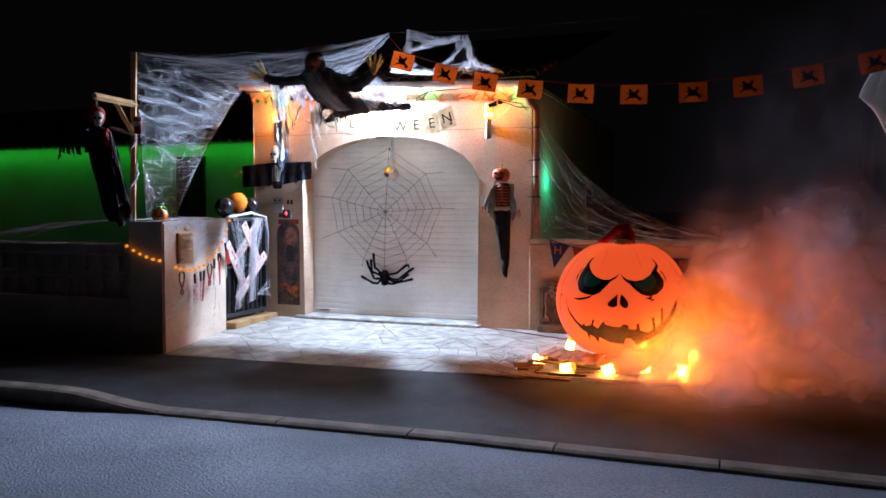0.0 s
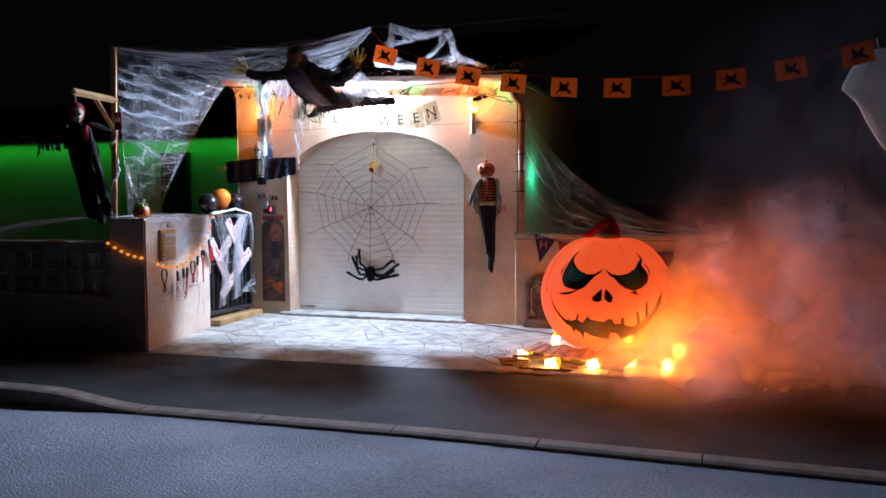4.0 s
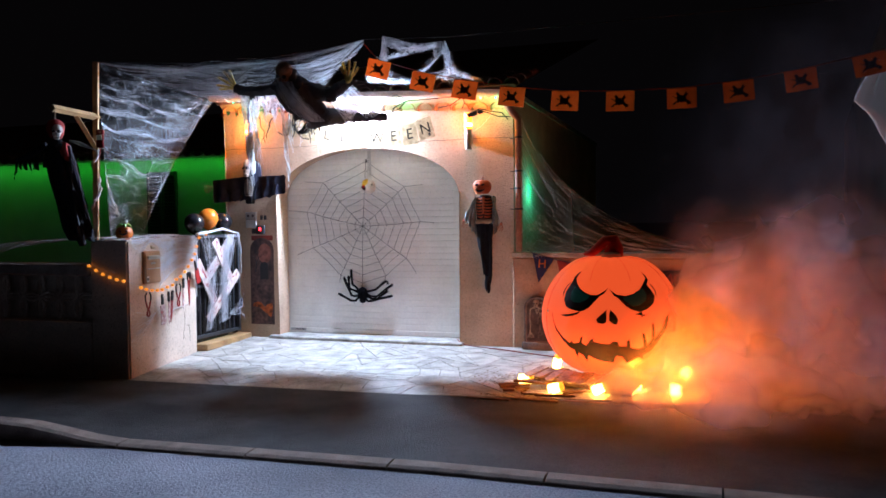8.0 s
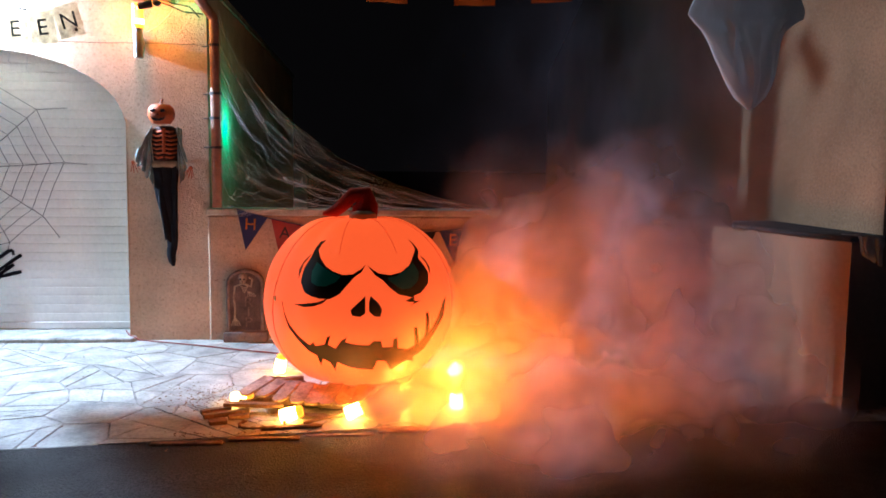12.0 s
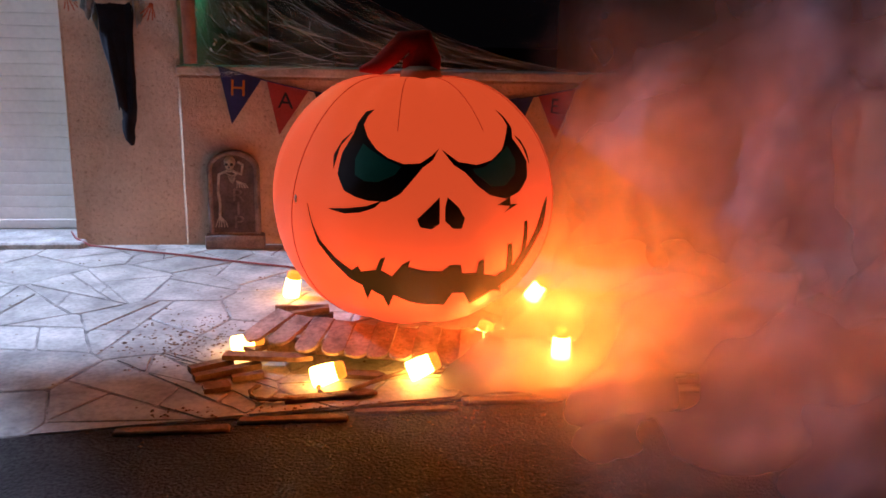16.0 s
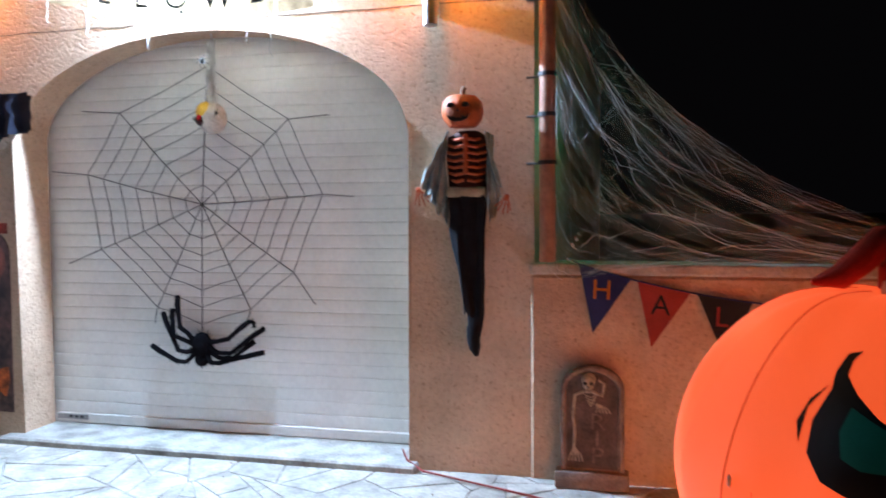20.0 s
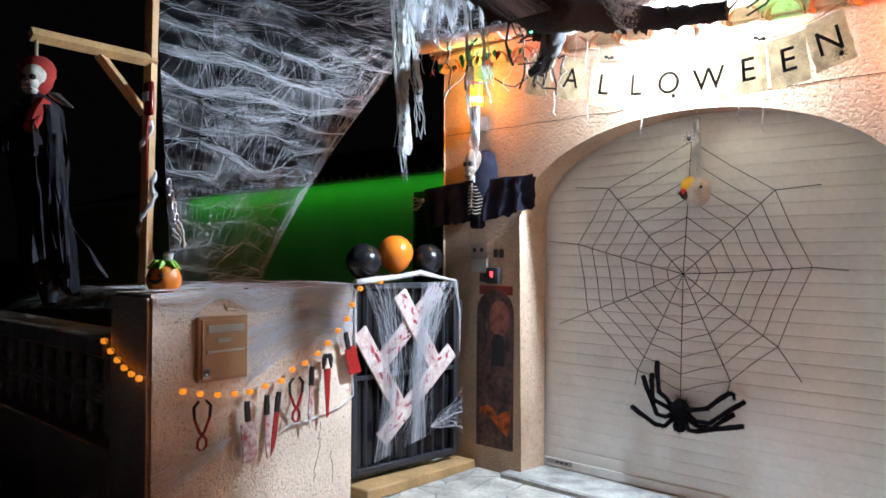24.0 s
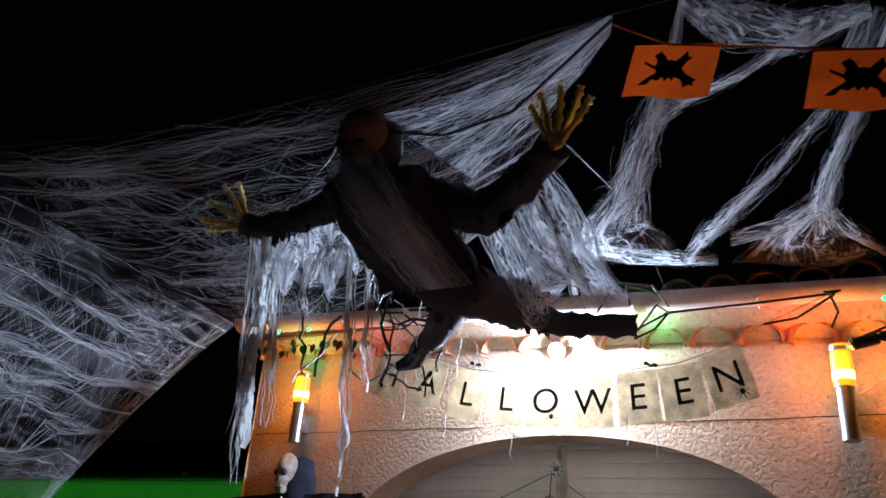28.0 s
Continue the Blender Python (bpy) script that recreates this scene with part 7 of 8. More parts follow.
for k in range(12):
    bm = bmesh.new()
    t0 = Vector((-2.82 + 0.008 * k, -2.26 + 0.004 * k, 1.95 - 0.033 * k))
    tube(bm, [t0 + Vector((0.012 * math.cos(q) * (k % 2), 0.012 * math.cos(q) * (1 - k % 2), 0.022 * math.sin(q))) for q in [2 * math.pi * i / 8 for i in range(9)]], 0.003, 4, False)
    part("link", bm, METAL, ch)
bm = bone_hand(Matrix.Translation((-2.74, -2.21, 1.60)) @ Matrix.Rotation(radians(-30), 4, "Y") @ Matrix.Scale(0.9, 4))
part("hand", bm, BONE, ch, "small bone hand")

# hanged dummy
DX, DY = -2.775, -2.99
pieces = []
rope = bmesh.new()
tube(rope, [(DX, DY, 2.67), (DX, DY, 2.45)], 0.008, 6)
pieces.append((rope, BURLAP))
hd = bmesh.new()
ball(hd, (DX, DY, 2.42), (0.075, 0.085, 0.095), 14)
ball(hd, (DX - 0.01, DY + 0.01, 2.45), (0.085, 0.09, 0.085), 12)
pieces.append((hd, RED_CLOTH))
pieces += skull(Matrix.Translation((DX + 0.035, DY - 0.02, 2.395)) @ Matrix.Rotation(radians(40), 4, "Z") @ Matrix.Scale(0.8, 4), BONE, INK)
ROBE = mat("black_tatters", (0.016, 0.017, 0.022), 0.6, var=0.4, scale=14, bscale=120, bump=0.5, spec=0.1)
FOOT = Vector((-2.45, -3.02, 1.30))
NECK = Vector((DX, DY, 2.32))
body = bmesh.new()
tube(body, [NECK, NECK.lerp(FOOT, 0.07), NECK.lerp(FOOT, 0.3), NECK.lerp(FOOT, 0.55), NECK.lerp(FOOT, 0.8), FOOT], [0.05, 0.12, 0.12, 0.10, 0.08, 0.03], 12)
pieces.append((body, ROBE))
rnd = random.Random(31)
for k in range(30):
    a = rnd.uniform(0, 6.28)
    r, w = rnd.uniform(0.10, 0.15), rnd.uniform(0.03, 0.06)
    c, e = NECK.lerp(FOOT, rnd.uniform(0.02, 0.2)) + Vector((r * math.cos(a), r * 0.8 * math.sin(a), 0)), Vector((-math.sin(a), math.cos(a), 0)) * w
    q = NECK.lerp(FOOT, rnd.uniform(0.75, 1.06)) + Vector((math.cos(a), math.sin(a), 0)) * rnd.uniform(0.03, 0.11)
    pieces.append((cloth(c - e, c + e, q - e * 0.6, q + e * 0.8 + Vector((0, 0, 0.05)), 1, 0.03, 5, 24, 0.2, 200 + k, (math.cos(a), math.sin(a), 0)), ROBE))
pieces.append((cloth(NECK.lerp(FOOT, 0.45), NECK.lerp(FOOT, 0.55) + Vector((0.08, 0.05, 0)), (-2.72, -2.74, 1.37), (-2.62, -2.66, 1.38), 2, 0.02, 8, 20, 0.2, 240, (0, -1, 0)), ROBE))
blade = bmesh.new()
tube(blade, [(-2.62, -2.97, 2.315), (-2.50, -2.98, 2.285), (-2.40, -2.99, 2.25), (-2.27, -2.99, 2.205)], [0.012, 0.020, 0.016, 0.003], 6)
pieces.append((blade, BONE))
for s_x in (-1, 1):
    arm = bmesh.new()
    reach = 0.36 if s_x < 0 else 0.24
    tube(arm, [(DX + s_x * 0.10, DY, 2.27), (DX + s_x * reach * 0.6, DY - 0.05, 2.20), (DX + s_x * reach, DY - 0.10, 2.13)], [0.05, 0.04, 0.03], 8)
    pieces.append((arm, ROBE if s_x < 0 else RED_CLOTH))
    for k in range(9):
        p = Vector((DX + s_x * (0.12 + (reach - 0.10) * k / 8), DY - 0.10 * k / 8, 2.24 - 0.08 * k / 8))
        pieces.append((cloth(p - Vector((0.018, 0, 0)), p + Vector((0.018, 0, 0)), p + Vector((-0.02 + rnd.gauss(0, 0.02), rnd.gauss(0, 0.03), -rnd.uniform(0.10, 0.26))), p + Vector((0.01 + rnd.gauss(0, 0.02), rnd.gauss(0, 0.03), -rnd.uniform(0.10, 0.22))), 1, 0.012, 4, 8, 0.3, 250 + k), ROBE))
figure("hanged_dummy", pieces, "dummy in a torn black robe hanging from the gallows", "dummy")

# cobwebs over the walls
web("cobweb", patch_of((-2.80, -2.60, 1.36), (-2.93, -1.15, 1.37), (-2.27, -2.60, 1.355), (-2.53, -1.13, 1.36), (0, 0, 0.012), 0.0), 420, 300, "thin cobweb spread over the gate wall top", 41, 0.0007, 0.2, 10, 0.09)
web("cobweb", lambda u, v: on_gate(-2.02 + 0.86 * u, 1.355 - 0.012 * v - v * (0.52 - 0.14 * u) * (1 - 0.25 * math.sin(3.1 * u)), 0.012 + 0.01 * math.sin(9 * u)).translation, 900, 2600, "thin cobweb veil hung over the gate wall face", 42, 0.0009, 0.0, 9, 0.06)
web("cobweb", lambda u, v: on_gate(-2.60 + 0.70 * u, 1.36 - v * (0.10 + 0.05 * math.sin(8 * u)), 0.035 + 0.01 * math.sin(6 * u)).translation, 170, 320, "thin cobweb fringe above the letter box", 43, 0.0011, 0.0, 9, 0.08)
web("cobweb", lambda u, v: on_gate(-2.62 + 0.5 * u, 0.62 - 0.5 * v * (1 - u) - 0.06 * u, 0.02 + 0.02 * math.sin(3 * u)).translation, 150, 120, "torn cobweb scrap low on the gate wall", 44, 0.0011, 0.0, 6, 0.1)
web("cobweb", patch_of((-5.2, -2.55, 1.12), (-2.78, -2.60, 1.35), (-5.2, -1.6, 1.10), (-2.95, -2.2, 1.36), (0, 0, 0.06), 0.2), 500, 420, "grey cobweb sheet over the street wall", 45, 0.0009, 0.2, 10, 0.07)


# ---- flying skeleton under the cobweb canopy ----
pieces = []
DARK = mat("charcoal_cloth", (0.042, 0.038, 0.042), 0.95, var=0.5, scale=7, bscale=120, bump=0.7, spec=0.1, dirt=(0.055, 0.045, 0.042))
HEAD = Vector((-0.79, -2.04, 2.985))
TAN = mat("brown_mask", (0.22, 0.115, 0.065), 0.8, var=0.4, scale=12, bscale=70, bump=0.4)
pieces += skull(Matrix.Translation(HEAD) @ Matrix.Rotation(radians(35), 4, "X") @ Matrix.Rotation(radians(12), 4, "Y") @ Matrix.Scale(1.15, 4), TAN, INK)
hood = bmesh.new()
ball(hood, HEAD + Vector((0.005, 0.072, 0.035)), (0.102, 0.088, 0.122), 18)
pieces.append((hood, DARK))
torso = bmesh.new()
tube(torso, [HEAD + Vector((0, 0.05, -0.03)), (-0.83, -1.96, 2.91), (-0.79, -1.90, 2.85), (-0.75, -1.83, 2.78), (-0.71, -1.76, 2.72), (-0.66, -1.70, 2.66), (-0.61, -1.66, 2.61), (-0.57, -1.60, 2.57)], [0.05, 0.14, 0.175, 0.17, 0.15, 0.135, 0.12, 0.08], 30)


def folds(bm, amp, freq=(16, 16, 4)):
    """Creases a limb's cloth along its length."""
    bm.normal_update()
    for v in bm.verts:
        c = v.co
        v.co = c + v.normal * amp * (abs(noise.noise(Vector((c.x * freq[0], c.y * freq[1], c.z * freq[2])))) * 2.2 - 0.5) + 0.010 * noise.noise_vector(c * 11)
    return bm


def finer(pts, rs, n=4):
    """Adds points between those of a limb."""
    p, r = [], []
    for k in range(len(pts) - 1):
        for q in range(n):
            p.append(Vector(pts[k]).lerp(Vector(pts[k + 1]), q / n))
            r.append(rs[k] + (rs[k + 1] - rs[k]) * q / n)
    return p + [Vector(pts[-1])], r + [rs[-1]]


bmesh.ops.subdivide_edges(torso, edges=[e for e in torso.edges if e.calc_length() > 0.05], cuts=1, use_grid_fill=True)
pieces.append((folds(torso, 0.022), DARK))
for pts, rs in (([(-0.93, -1.90, 2.90), (-1.10, -1.84, 2.875), (-1.30, -1.79, 2.885), (-1.46, -1.755, 2.91), (-1.55, -1.735, 2.95)], [0.065, 0.052, 0.045, 0.052, 0.040]),
                ([(-0.66, -1.84, 2.88), (-0.55, -1.79, 2.83), (-0.44, -1.76, 2.80), (-0.34, -1.82, 2.82), (-0.22, -1.90, 2.855), (-0.12, -1.96, 2.88)], [0.070, 0.075, 0.072, 0.062, 0.055, 0.045]),
                ([(-0.58, -1.62, 2.60), (-0.55, -1.38, 2.63), (-0.52, -1.14, 2.66), (-0.44, -0.96, 2.672), (-0.30, -0.90, 2.675), (-0.165, -0.87, 2.675)], [0.10, 0.080, 0.065, 0.050, 0.045, 0.042]),
                ([(-0.62, -1.64, 2.60), (-0.76, -1.40, 2.60), (-0.90, -1.22, 2.59), (-1.00, -1.10, 2.60)], [0.095, 0.070, 0.055, 0.045])):
    bm = bmesh.new()
    tube(bm, *finer(pts, rs, 5), 16)
    pieces.append((folds(bm, 0.014, (22, 22, 22)), DARK))
# rags hanging off sleeves and hem
rnd = random.Random(40)
for a, b, n, drop in (((-0.98, -1.88, 2.87), (-1.50, -1.75, 2.88), 16, 0.09), ((-0.60, -1.78, 2.80), (-0.30, -1.84, 2.80), 10, 0.10), ((-0.85, -1.80, 2.72), (-0.62, -1.58, 2.52), 12, 0.10), ((-0.56, -1.36, 2.58), (-0.48, -1.0, 2.62), 8, 0.06)):
    for k in range(n):
        p = Vector(a).lerp(Vector(b), (k + rnd.random()) / n)
        w, d = rnd.uniform(0.012, 0.035), drop * rnd.uniform(0.4, 1.3)
        side_v = (Vector(b) - Vector(a)).normalized() * w
        pieces.append((cloth(p - side_v, p + side_v, p - side_v * 0.6 + Vector((rnd.gauss(0, 0.015), rnd.gauss(0, 0.015), -d)), p + side_v * 0.3 + Vector((rnd.gauss(0, 0.015), 0, -d * 0.8)), 1, 0.006, 4, 6, 0.4, 90 + k), DARK))
hips = bmesh.new()
ball(hips, (-0.60, -1.63, 2.585), (0.125, 0.11, 0.09), 20)
pieces.append((folds(hips, 0.012), DARK))
pieces.append((folds(cloth((-0.98, -1.97, 2.89), (-0.57, -1.95, 2.88), (-0.82, -1.72, 2.53), (-0.46, -1.62, 2.50), 5, 0.022, 44, 26, 0.22, 51, (0.1, -0.8, -0.6)), 0.012), DARK))
pieces.append((cloth((-0.95, -2.02, 2.90), (-0.62, -2.0, 2.89), (-0.86, -1.82, 2.60), (-0.60, -1.74, 2.56), 4, 0.026, 36, 22, 0.4, 52, (0.1, -0.8, -0.6)), DARK))
boot = bmesh.new()
tube(boot, [(-0.98, -1.12, 2.61), (-1.07, -1.04, 2.60), (-1.13, -1.0, 2.55), (-1.20, -1.02, 2.52)], [0.046, 0.05, 0.042, 0.022], 10)
pieces.append((boot, BLACK_GLOSS))
pieces.append((bone_hand(Matrix.Translation((-1.575, -1.73, 2.965)) @ Matrix.Rotation(radians(-50), 4, "Y") @ Matrix.Rotation(radians(15), 4, "X") @ Matrix.Scale(1.2, 4), 0.0105, 1.5), GOLD_BONE))
pieces.append((bone_hand(Matrix.Translation((-0.115, -1.975, 2.895)) @ Matrix.Rotation(radians(12), 4, "Y") @ Matrix.Scale(1.2, 4), 0.0105, 1.25), GOLD_BONE))
figure("flying_skeleton", pieces, "flying skeleton dummy in charcoal rags with golden bony fingers", "skeleton dummy")
web("cobweb", lambda u, v: Vector((-0.88 + 0.22 * v, -2.06, 2.90)).lerp(Vector((-0.68 + 0.22 * v, -1.74, 2.53)), u) + Vector((0, -0.13 * math.sin(3.1 * u) - 0.05, 0.0)), 900, 900, "thin pale web threads clinging to the dummy", 61, 0.0006, 0, 8, 0.10, 0.1)


# torn white gauze below the arms
for k, (t, b, w, n) in enumerate((((-1.42, -1.76, 2.86), (-1.30, -1.82, 1.88), 0.11, 26), ((-1.36, -1.76, 2.86), (-1.22, -1.78, 2.08), 0.07, 14), ((-1.02, -1.72, 2.84), (-0.92, -1.74, 1.87), 0.045, 9), ((-0.96, -1.70, 2.80), (-0.94, -1.60, 2.17), 0.04, 8),
                                 ((-1.22, -1.74, 2.86), (-1.17, -1.74, 2.38), 0.04, 6), ((-1.10, -1.74, 2.85), (-1.08, -1.72, 2.50), 0.03, 5), ((-0.33, -1.55, 2.86), (-0.26, -1.20, 2.62), 0.08, 12))):
    bm = bmesh.new()
    gauze(bm, t, b, w, 70 + k, n)
    solo("gauze_strip", bm, RAG, "torn white gauze strip hanging from the dummy", "gauze", "", "stuff")
web("gauze_fringe", lambda u, v: Vector((-1.48 + 0.54 * v, -1.77 - 0.02 * math.sin(9 * v), 2.885 - 0.01 * v)).lerp(Vector((-1.44 + 0.52 * v, -1.70, 2.66 - 0.05 * math.sin(13 * v) - 0.04 * math.sin(31 * v))), u), 500, 1500, "ragged white gauze fringe below the sleeve", 77, 0.0008, 0.3, 26, 0.012, 0.05, 0.8, (0.2, 0.03), 0.5)
web("gauze_sheet", lambda u, v: Vector((-0.54 + 0.36 * v, -1.66 - 0.20 * v, 2.84 + 0.03 * v)).lerp(Vector((-0.52 + 0.42 * v, -1.20, 2.67 - 0.05 * math.sin(11 * v))), u) + Vector((0, 0, 0.05 * math.sin(7 * v + 4 * u) - 0.06 * math.sin(3.1 * u))), 500, 2400, "crumpled white gauze sheet beside the sleeve", 78, 0.0008, 0.2, 24, 0.018, 0.05, 1.2, (0.12, 0.04), 0.4)

RAG_VEIL = veil_material("gauze_cloth", 5.0, 6.0, 0.95, 0.3, 5.0, 0.2, 0.08)
veil(lambda u, v: Vector((-0.54 + 0.36 * v, -1.66 - 0.20 * v, 2.84 + 0.03 * v)).lerp(Vector((-0.52 + 0.42 * v, -1.20, 2.67 - 0.05 * math.sin(11 * v))), u) + Vector((0, 0, 0.05 * math.sin(7 * v + 4 * u) - 0.06 * math.sin(3.1 * u))), RAG_VEIL, "crumpled white gauze cloth beside the sleeve", 78, 30, 24, 0.05)
veil(lambda u, v: Vector((-1.48 + 0.54 * v, -1.77 - 0.02 * math.sin(9 * v), 2.885 - 0.01 * v)).lerp(Vector((-1.44 + 0.52 * v, -1.70, 2.66 - 0.05 * math.sin(13 * v) - 0.04 * math.sin(31 * v))), u), RAG_VEIL, "ragged white gauze cloth below the sleeve", 77, 20, 34, 0.03)

# wires and ropes
wires = thing("wire_lines", (-0.5, -2.0, 3.1), "thin dark wires holding the web canopy and dummy", "wire")
for pts, r in (([POST_TOP, (-1.43, -2.22, 3.10), (-0.63, -2.2, 3.11), PEAK, (0.95, -2.1, 3.20), (5.75, -2.2, 3.2)], 0.003), ([(-1.62, -1.75, 3.05), (-2.0, -1.9, 3.14), (-2.2, -2.0, 3.18)], 0.005), ([(-0.76, -2.02, 3.05), (-0.5, -1.98, 3.0), (-0.25, -2.0, 3.02), (PEAK[0], PEAK[1], PEAK[2] - 0.02)], 0.005),
               ([(-1.55, -1.75, 3.02), (-1.2, -1.95, 3.12), (-0.9, -2.1, 3.14)], 0.004), ([(-1.35, -1.78, 2.93), (-1.0, -1.95, 3.02), (-0.86, -2.05, 3.06)], 0.004), ([(-0.10, -1.98, 2.90), (-0.05, -1.4, 2.95), (-0.14, -0.35, 2.98)], 0.0007),
               ([(-0.30, -0.98, 2.70), (-0.24, -0.9, 2.86), (-0.16, -0.6, 2.95), (-0.155, -0.32, 2.95)], 0.005), ([(-0.16, -0.99, 2.72), (-0.20, -0.9, 2.84), (-0.155, -0.5, 2.95)], 0.005), ([(-0.14, -0.96, 2.62), (-0.10, -0.8, 2.78), (-0.155, -0.32, 2.92)], 0.005)):
    bm = bmesh.new()
    tube(bm, [Vector(p) for p in pts], r, 5)
    part("wire", bm, WIRE, wires)
twigs = thing("black_twigs", (-1.15, -1.0, 2.6), "tangle of black plastic twigs and wires under the eave", "twigs")
rnd = random.Random(8)
for k in range(26):
    p = Vector((rnd.uniform(-1.55, -0.95), rnd.uniform(-1.5, -0.7), rnd.uniform(2.60, 2.86)))
    pts = [p]
    d = Vector((rnd.uniform(-1, 1), rnd.uniform(-0.4, 0.4), rnd.uniform(-0.5, 0.4)))
    for _ in range(5):
        d = (d + Vector((rnd.gauss(0, 0.5), rnd.gauss(0, 0.3), rnd.gauss(0, 0.4)))).normalized()
        pts.append(pts[-1] + d * rnd.uniform(0.05, 0.10))
    bm = bmesh.new()
    tube(bm, pts, rnd.uniform(0.003, 0.007), 5)
    part("twig", bm, WIRE, twigs)
for k in range(16):
    p = Vector((rnd.uniform(-1.55, -0.70), rnd.uniform(-1.3, -0.6), rnd.uniform(2.66, 2.84)))
    pts = [p]
    for q in range(7):
        pts.append(pts[-1] + Vector((rnd.gauss(0, 0.018), rnd.gauss(0, 0.012), -rnd.uniform(0.015, 0.045))))
    bm = bmesh.new()
    tube(bm, pts, rnd.uniform(0.0014, 0.0028), 4)
    part("loose_thread", bm, RAG, twigs, "frayed white thread")
leafs = thing("leaf_garland", (-2.3, -0.34, 2.85), "green plastic leaves hung along the eave", "garland")
rnd = random.Random(12)
GREEN = mat("plastic_leaf_green", (0.03, 0.28, 0.09), 0.6, var=0.3, bump=0.1)
for k in range(16):
    x = -2.68 + 0.055 * k + rnd.uniform(-0.02, 0.02)
    bm = bmesh.new()
    s = rnd.uniform(0.03, 0.05)
    slab(bm, [(0, 0), (s * 0.5, -s * 0.4), (s * 0.35, -s), (0, -s * 1.6), (-s * 0.35, -s), (-s * 0.5, -s * 0.4)], front(x, -0.31 + rnd.uniform(-0.03, 0.03), 2.96 + rnd.uniform(-0.05, 0.0), rnd.uniform(-40, 40)), 0.002)
    part("leaf", bm, GREEN if k % 4 else RED, leafs)

# ---- orange witch pennants ----
FLAGS = [(0.27, 2.95), (0.72, 2.80), (1.13, 2.70), (1.57, 2.61), (2.05, 2.545), (2.53, 2.515), (3.04, 2.51), (3.49, 2.54), (3.96, 2.60), (4.46, 2.69), (4.97, 2.84), (5.40, 2.925), (5.84, 2.945)]
FY = -2.12
garl = thing("pennant_garland", (3, FY, 2.5), "orange felt pennants with black witch prints on a cord", "garland")
tops = [Vector((x, FY, z + 0.088)) for x, z in FLAGS]
bm = bmesh.new()
tube(bm, [Vector((PEAK[0], PEAK[1], PEAK[2] - 0.04))] + tops + [Vector((6.1, -2.2, 3.1))], 0.0035, 5)
part("cord", bm, FLAG_ORANGE, garl)
WITCH_INK = mat("dark_felt_print", (0.030, 0.008, 0.004), 0.95, var=0.3, scale=30, bscale=160, bump=0.3, spec=0.1)
WITCH = [(-0.088, 0.03), (-0.05, 0.012), (-0.045, 0.03), (-0.06, 0.048), (-0.04, 0.062), (-0.022, 0.046), (-0.012, 0.03), (0.0, 0.034), (0.014, 0.028), (0.03, 0.046), (0.046, 0.062), (0.05, 0.044), (0.064, 0.04), (0.046, 0.022), (0.038, 0.004), (0.052, -0.012), (0.09, -0.034), (0.082, -0.042), (0.088, -0.054), (0.068, -0.05), (0.056, -0.06), (0.042, -0.034), (0.022, -0.024), (0.012, -0.036), (0.004, -0.024), (-0.008, -0.038), (-0.018, -0.024), (-0.034, -0.036), (-0.05, -0.03), (-0.066, -0.048), (-0.092, -0.05), (-0.078, -0.036), (-0.06, -0.022), (-0.042, -0.01), (-0.048, 0.002), (-0.088, 0.022)]
for k, (x, z) in enumerate(FLAGS):
    a = math.degrees(math.atan2(FLAGS[min(k + 1, 12)][1] - FLAGS[max(k - 1, 0)][1], FLAGS[min(k + 1, 12)][0] - FLAGS[max(k - 1, 0)][0])) * 0.8
    m = front(x, FY, z, a)
    bm = bmesh.new()
    nx = 8
    g = [[bm.verts.new(m @ Vector((-0.12 + 0.24 * i / nx, -0.085 + 0.17 * j / 4, 0.008 * math.sin(i * 0.9 + k) * (1 - j / 4)))) for i in range(nx + 1)] for j in range(5)]
    for p, q in zip(g, g[1:]):
        for i in range(nx):
            bm.faces.new((p[i], p[i + 1], q[i + 1], q[i]))
    flag = part("pennant", bm, FLAG_ORANGE, garl)
    bm = bmesh.new()
    slab(bm, [(u * 0.85, v * 0.95) for u, v in WITCH], m @ Matrix.Translation((0, -0.005, 0.010)), 0.002)
    part("witch_print", bm, WITCH_INK, flag, "", False)

# ---- sheet ghost ----
GH = (4.76, -2.05)
bm = bmesh.new()
prof = [(2.735, -0.14, 0.15, 0.025), (2.71, -0.21, 0.20, 0.05), (2.65, -0.275, 0.26, 0.06), (2.56, -0.33, 0.315, 0.06), (2.46, -0.375, 0.355, 0.05), (2.41, -0.385, 0.35, 0.035), (2.375, -0.345, 0.29, 0.05), (2.33, -0.30, 0.235, 0.07), (2.26, -0.25, 0.205, 0.08), (2.16, -0.205, 0.195, 0.08), (2.08, -0.165, 0.185, 0.08), (2.00, -0.12, 0.165, 0.07), (1.93, -0.07, 0.13, 0.05), (1.875, -0.005, 0.075, 0.025), (1.85, 0.02, 0.04, 0.008)]
rows = []
N = 72
for j, (z, xl, xr, d) in enumerate(prof):
    row = []
    for i in range(N):
        a = 2 * math.pi * i / N
        u = 0.5 + 0.5 * math.cos(a)
        x = xl + (xr - xl) * u
        crease = abs(noise.noise(Vector((x * 13, z * 3, 5)))) + 0.5 * abs(noise.noise(Vector((x * 30 + z * 4, z * 5, 9))))
        row.append(bm.verts.new((GH[0] - 0.02 + x, GH[1] + d * math.sin(a) * (0.45 + 1.2 * crease), z + 0.02 * noise.noise(Vector((x * 9, j, 1))) * min(1, j / 3))))
    rows.append(row)
for p, q in zip(rows, rows[1:]):
    for i in range(N):
        bm.faces.new((p[i], p[(i + 1) % N], q[(i + 1) % N], q[i]))
bm.faces.new(rows[0])
mk = bmesh.new()
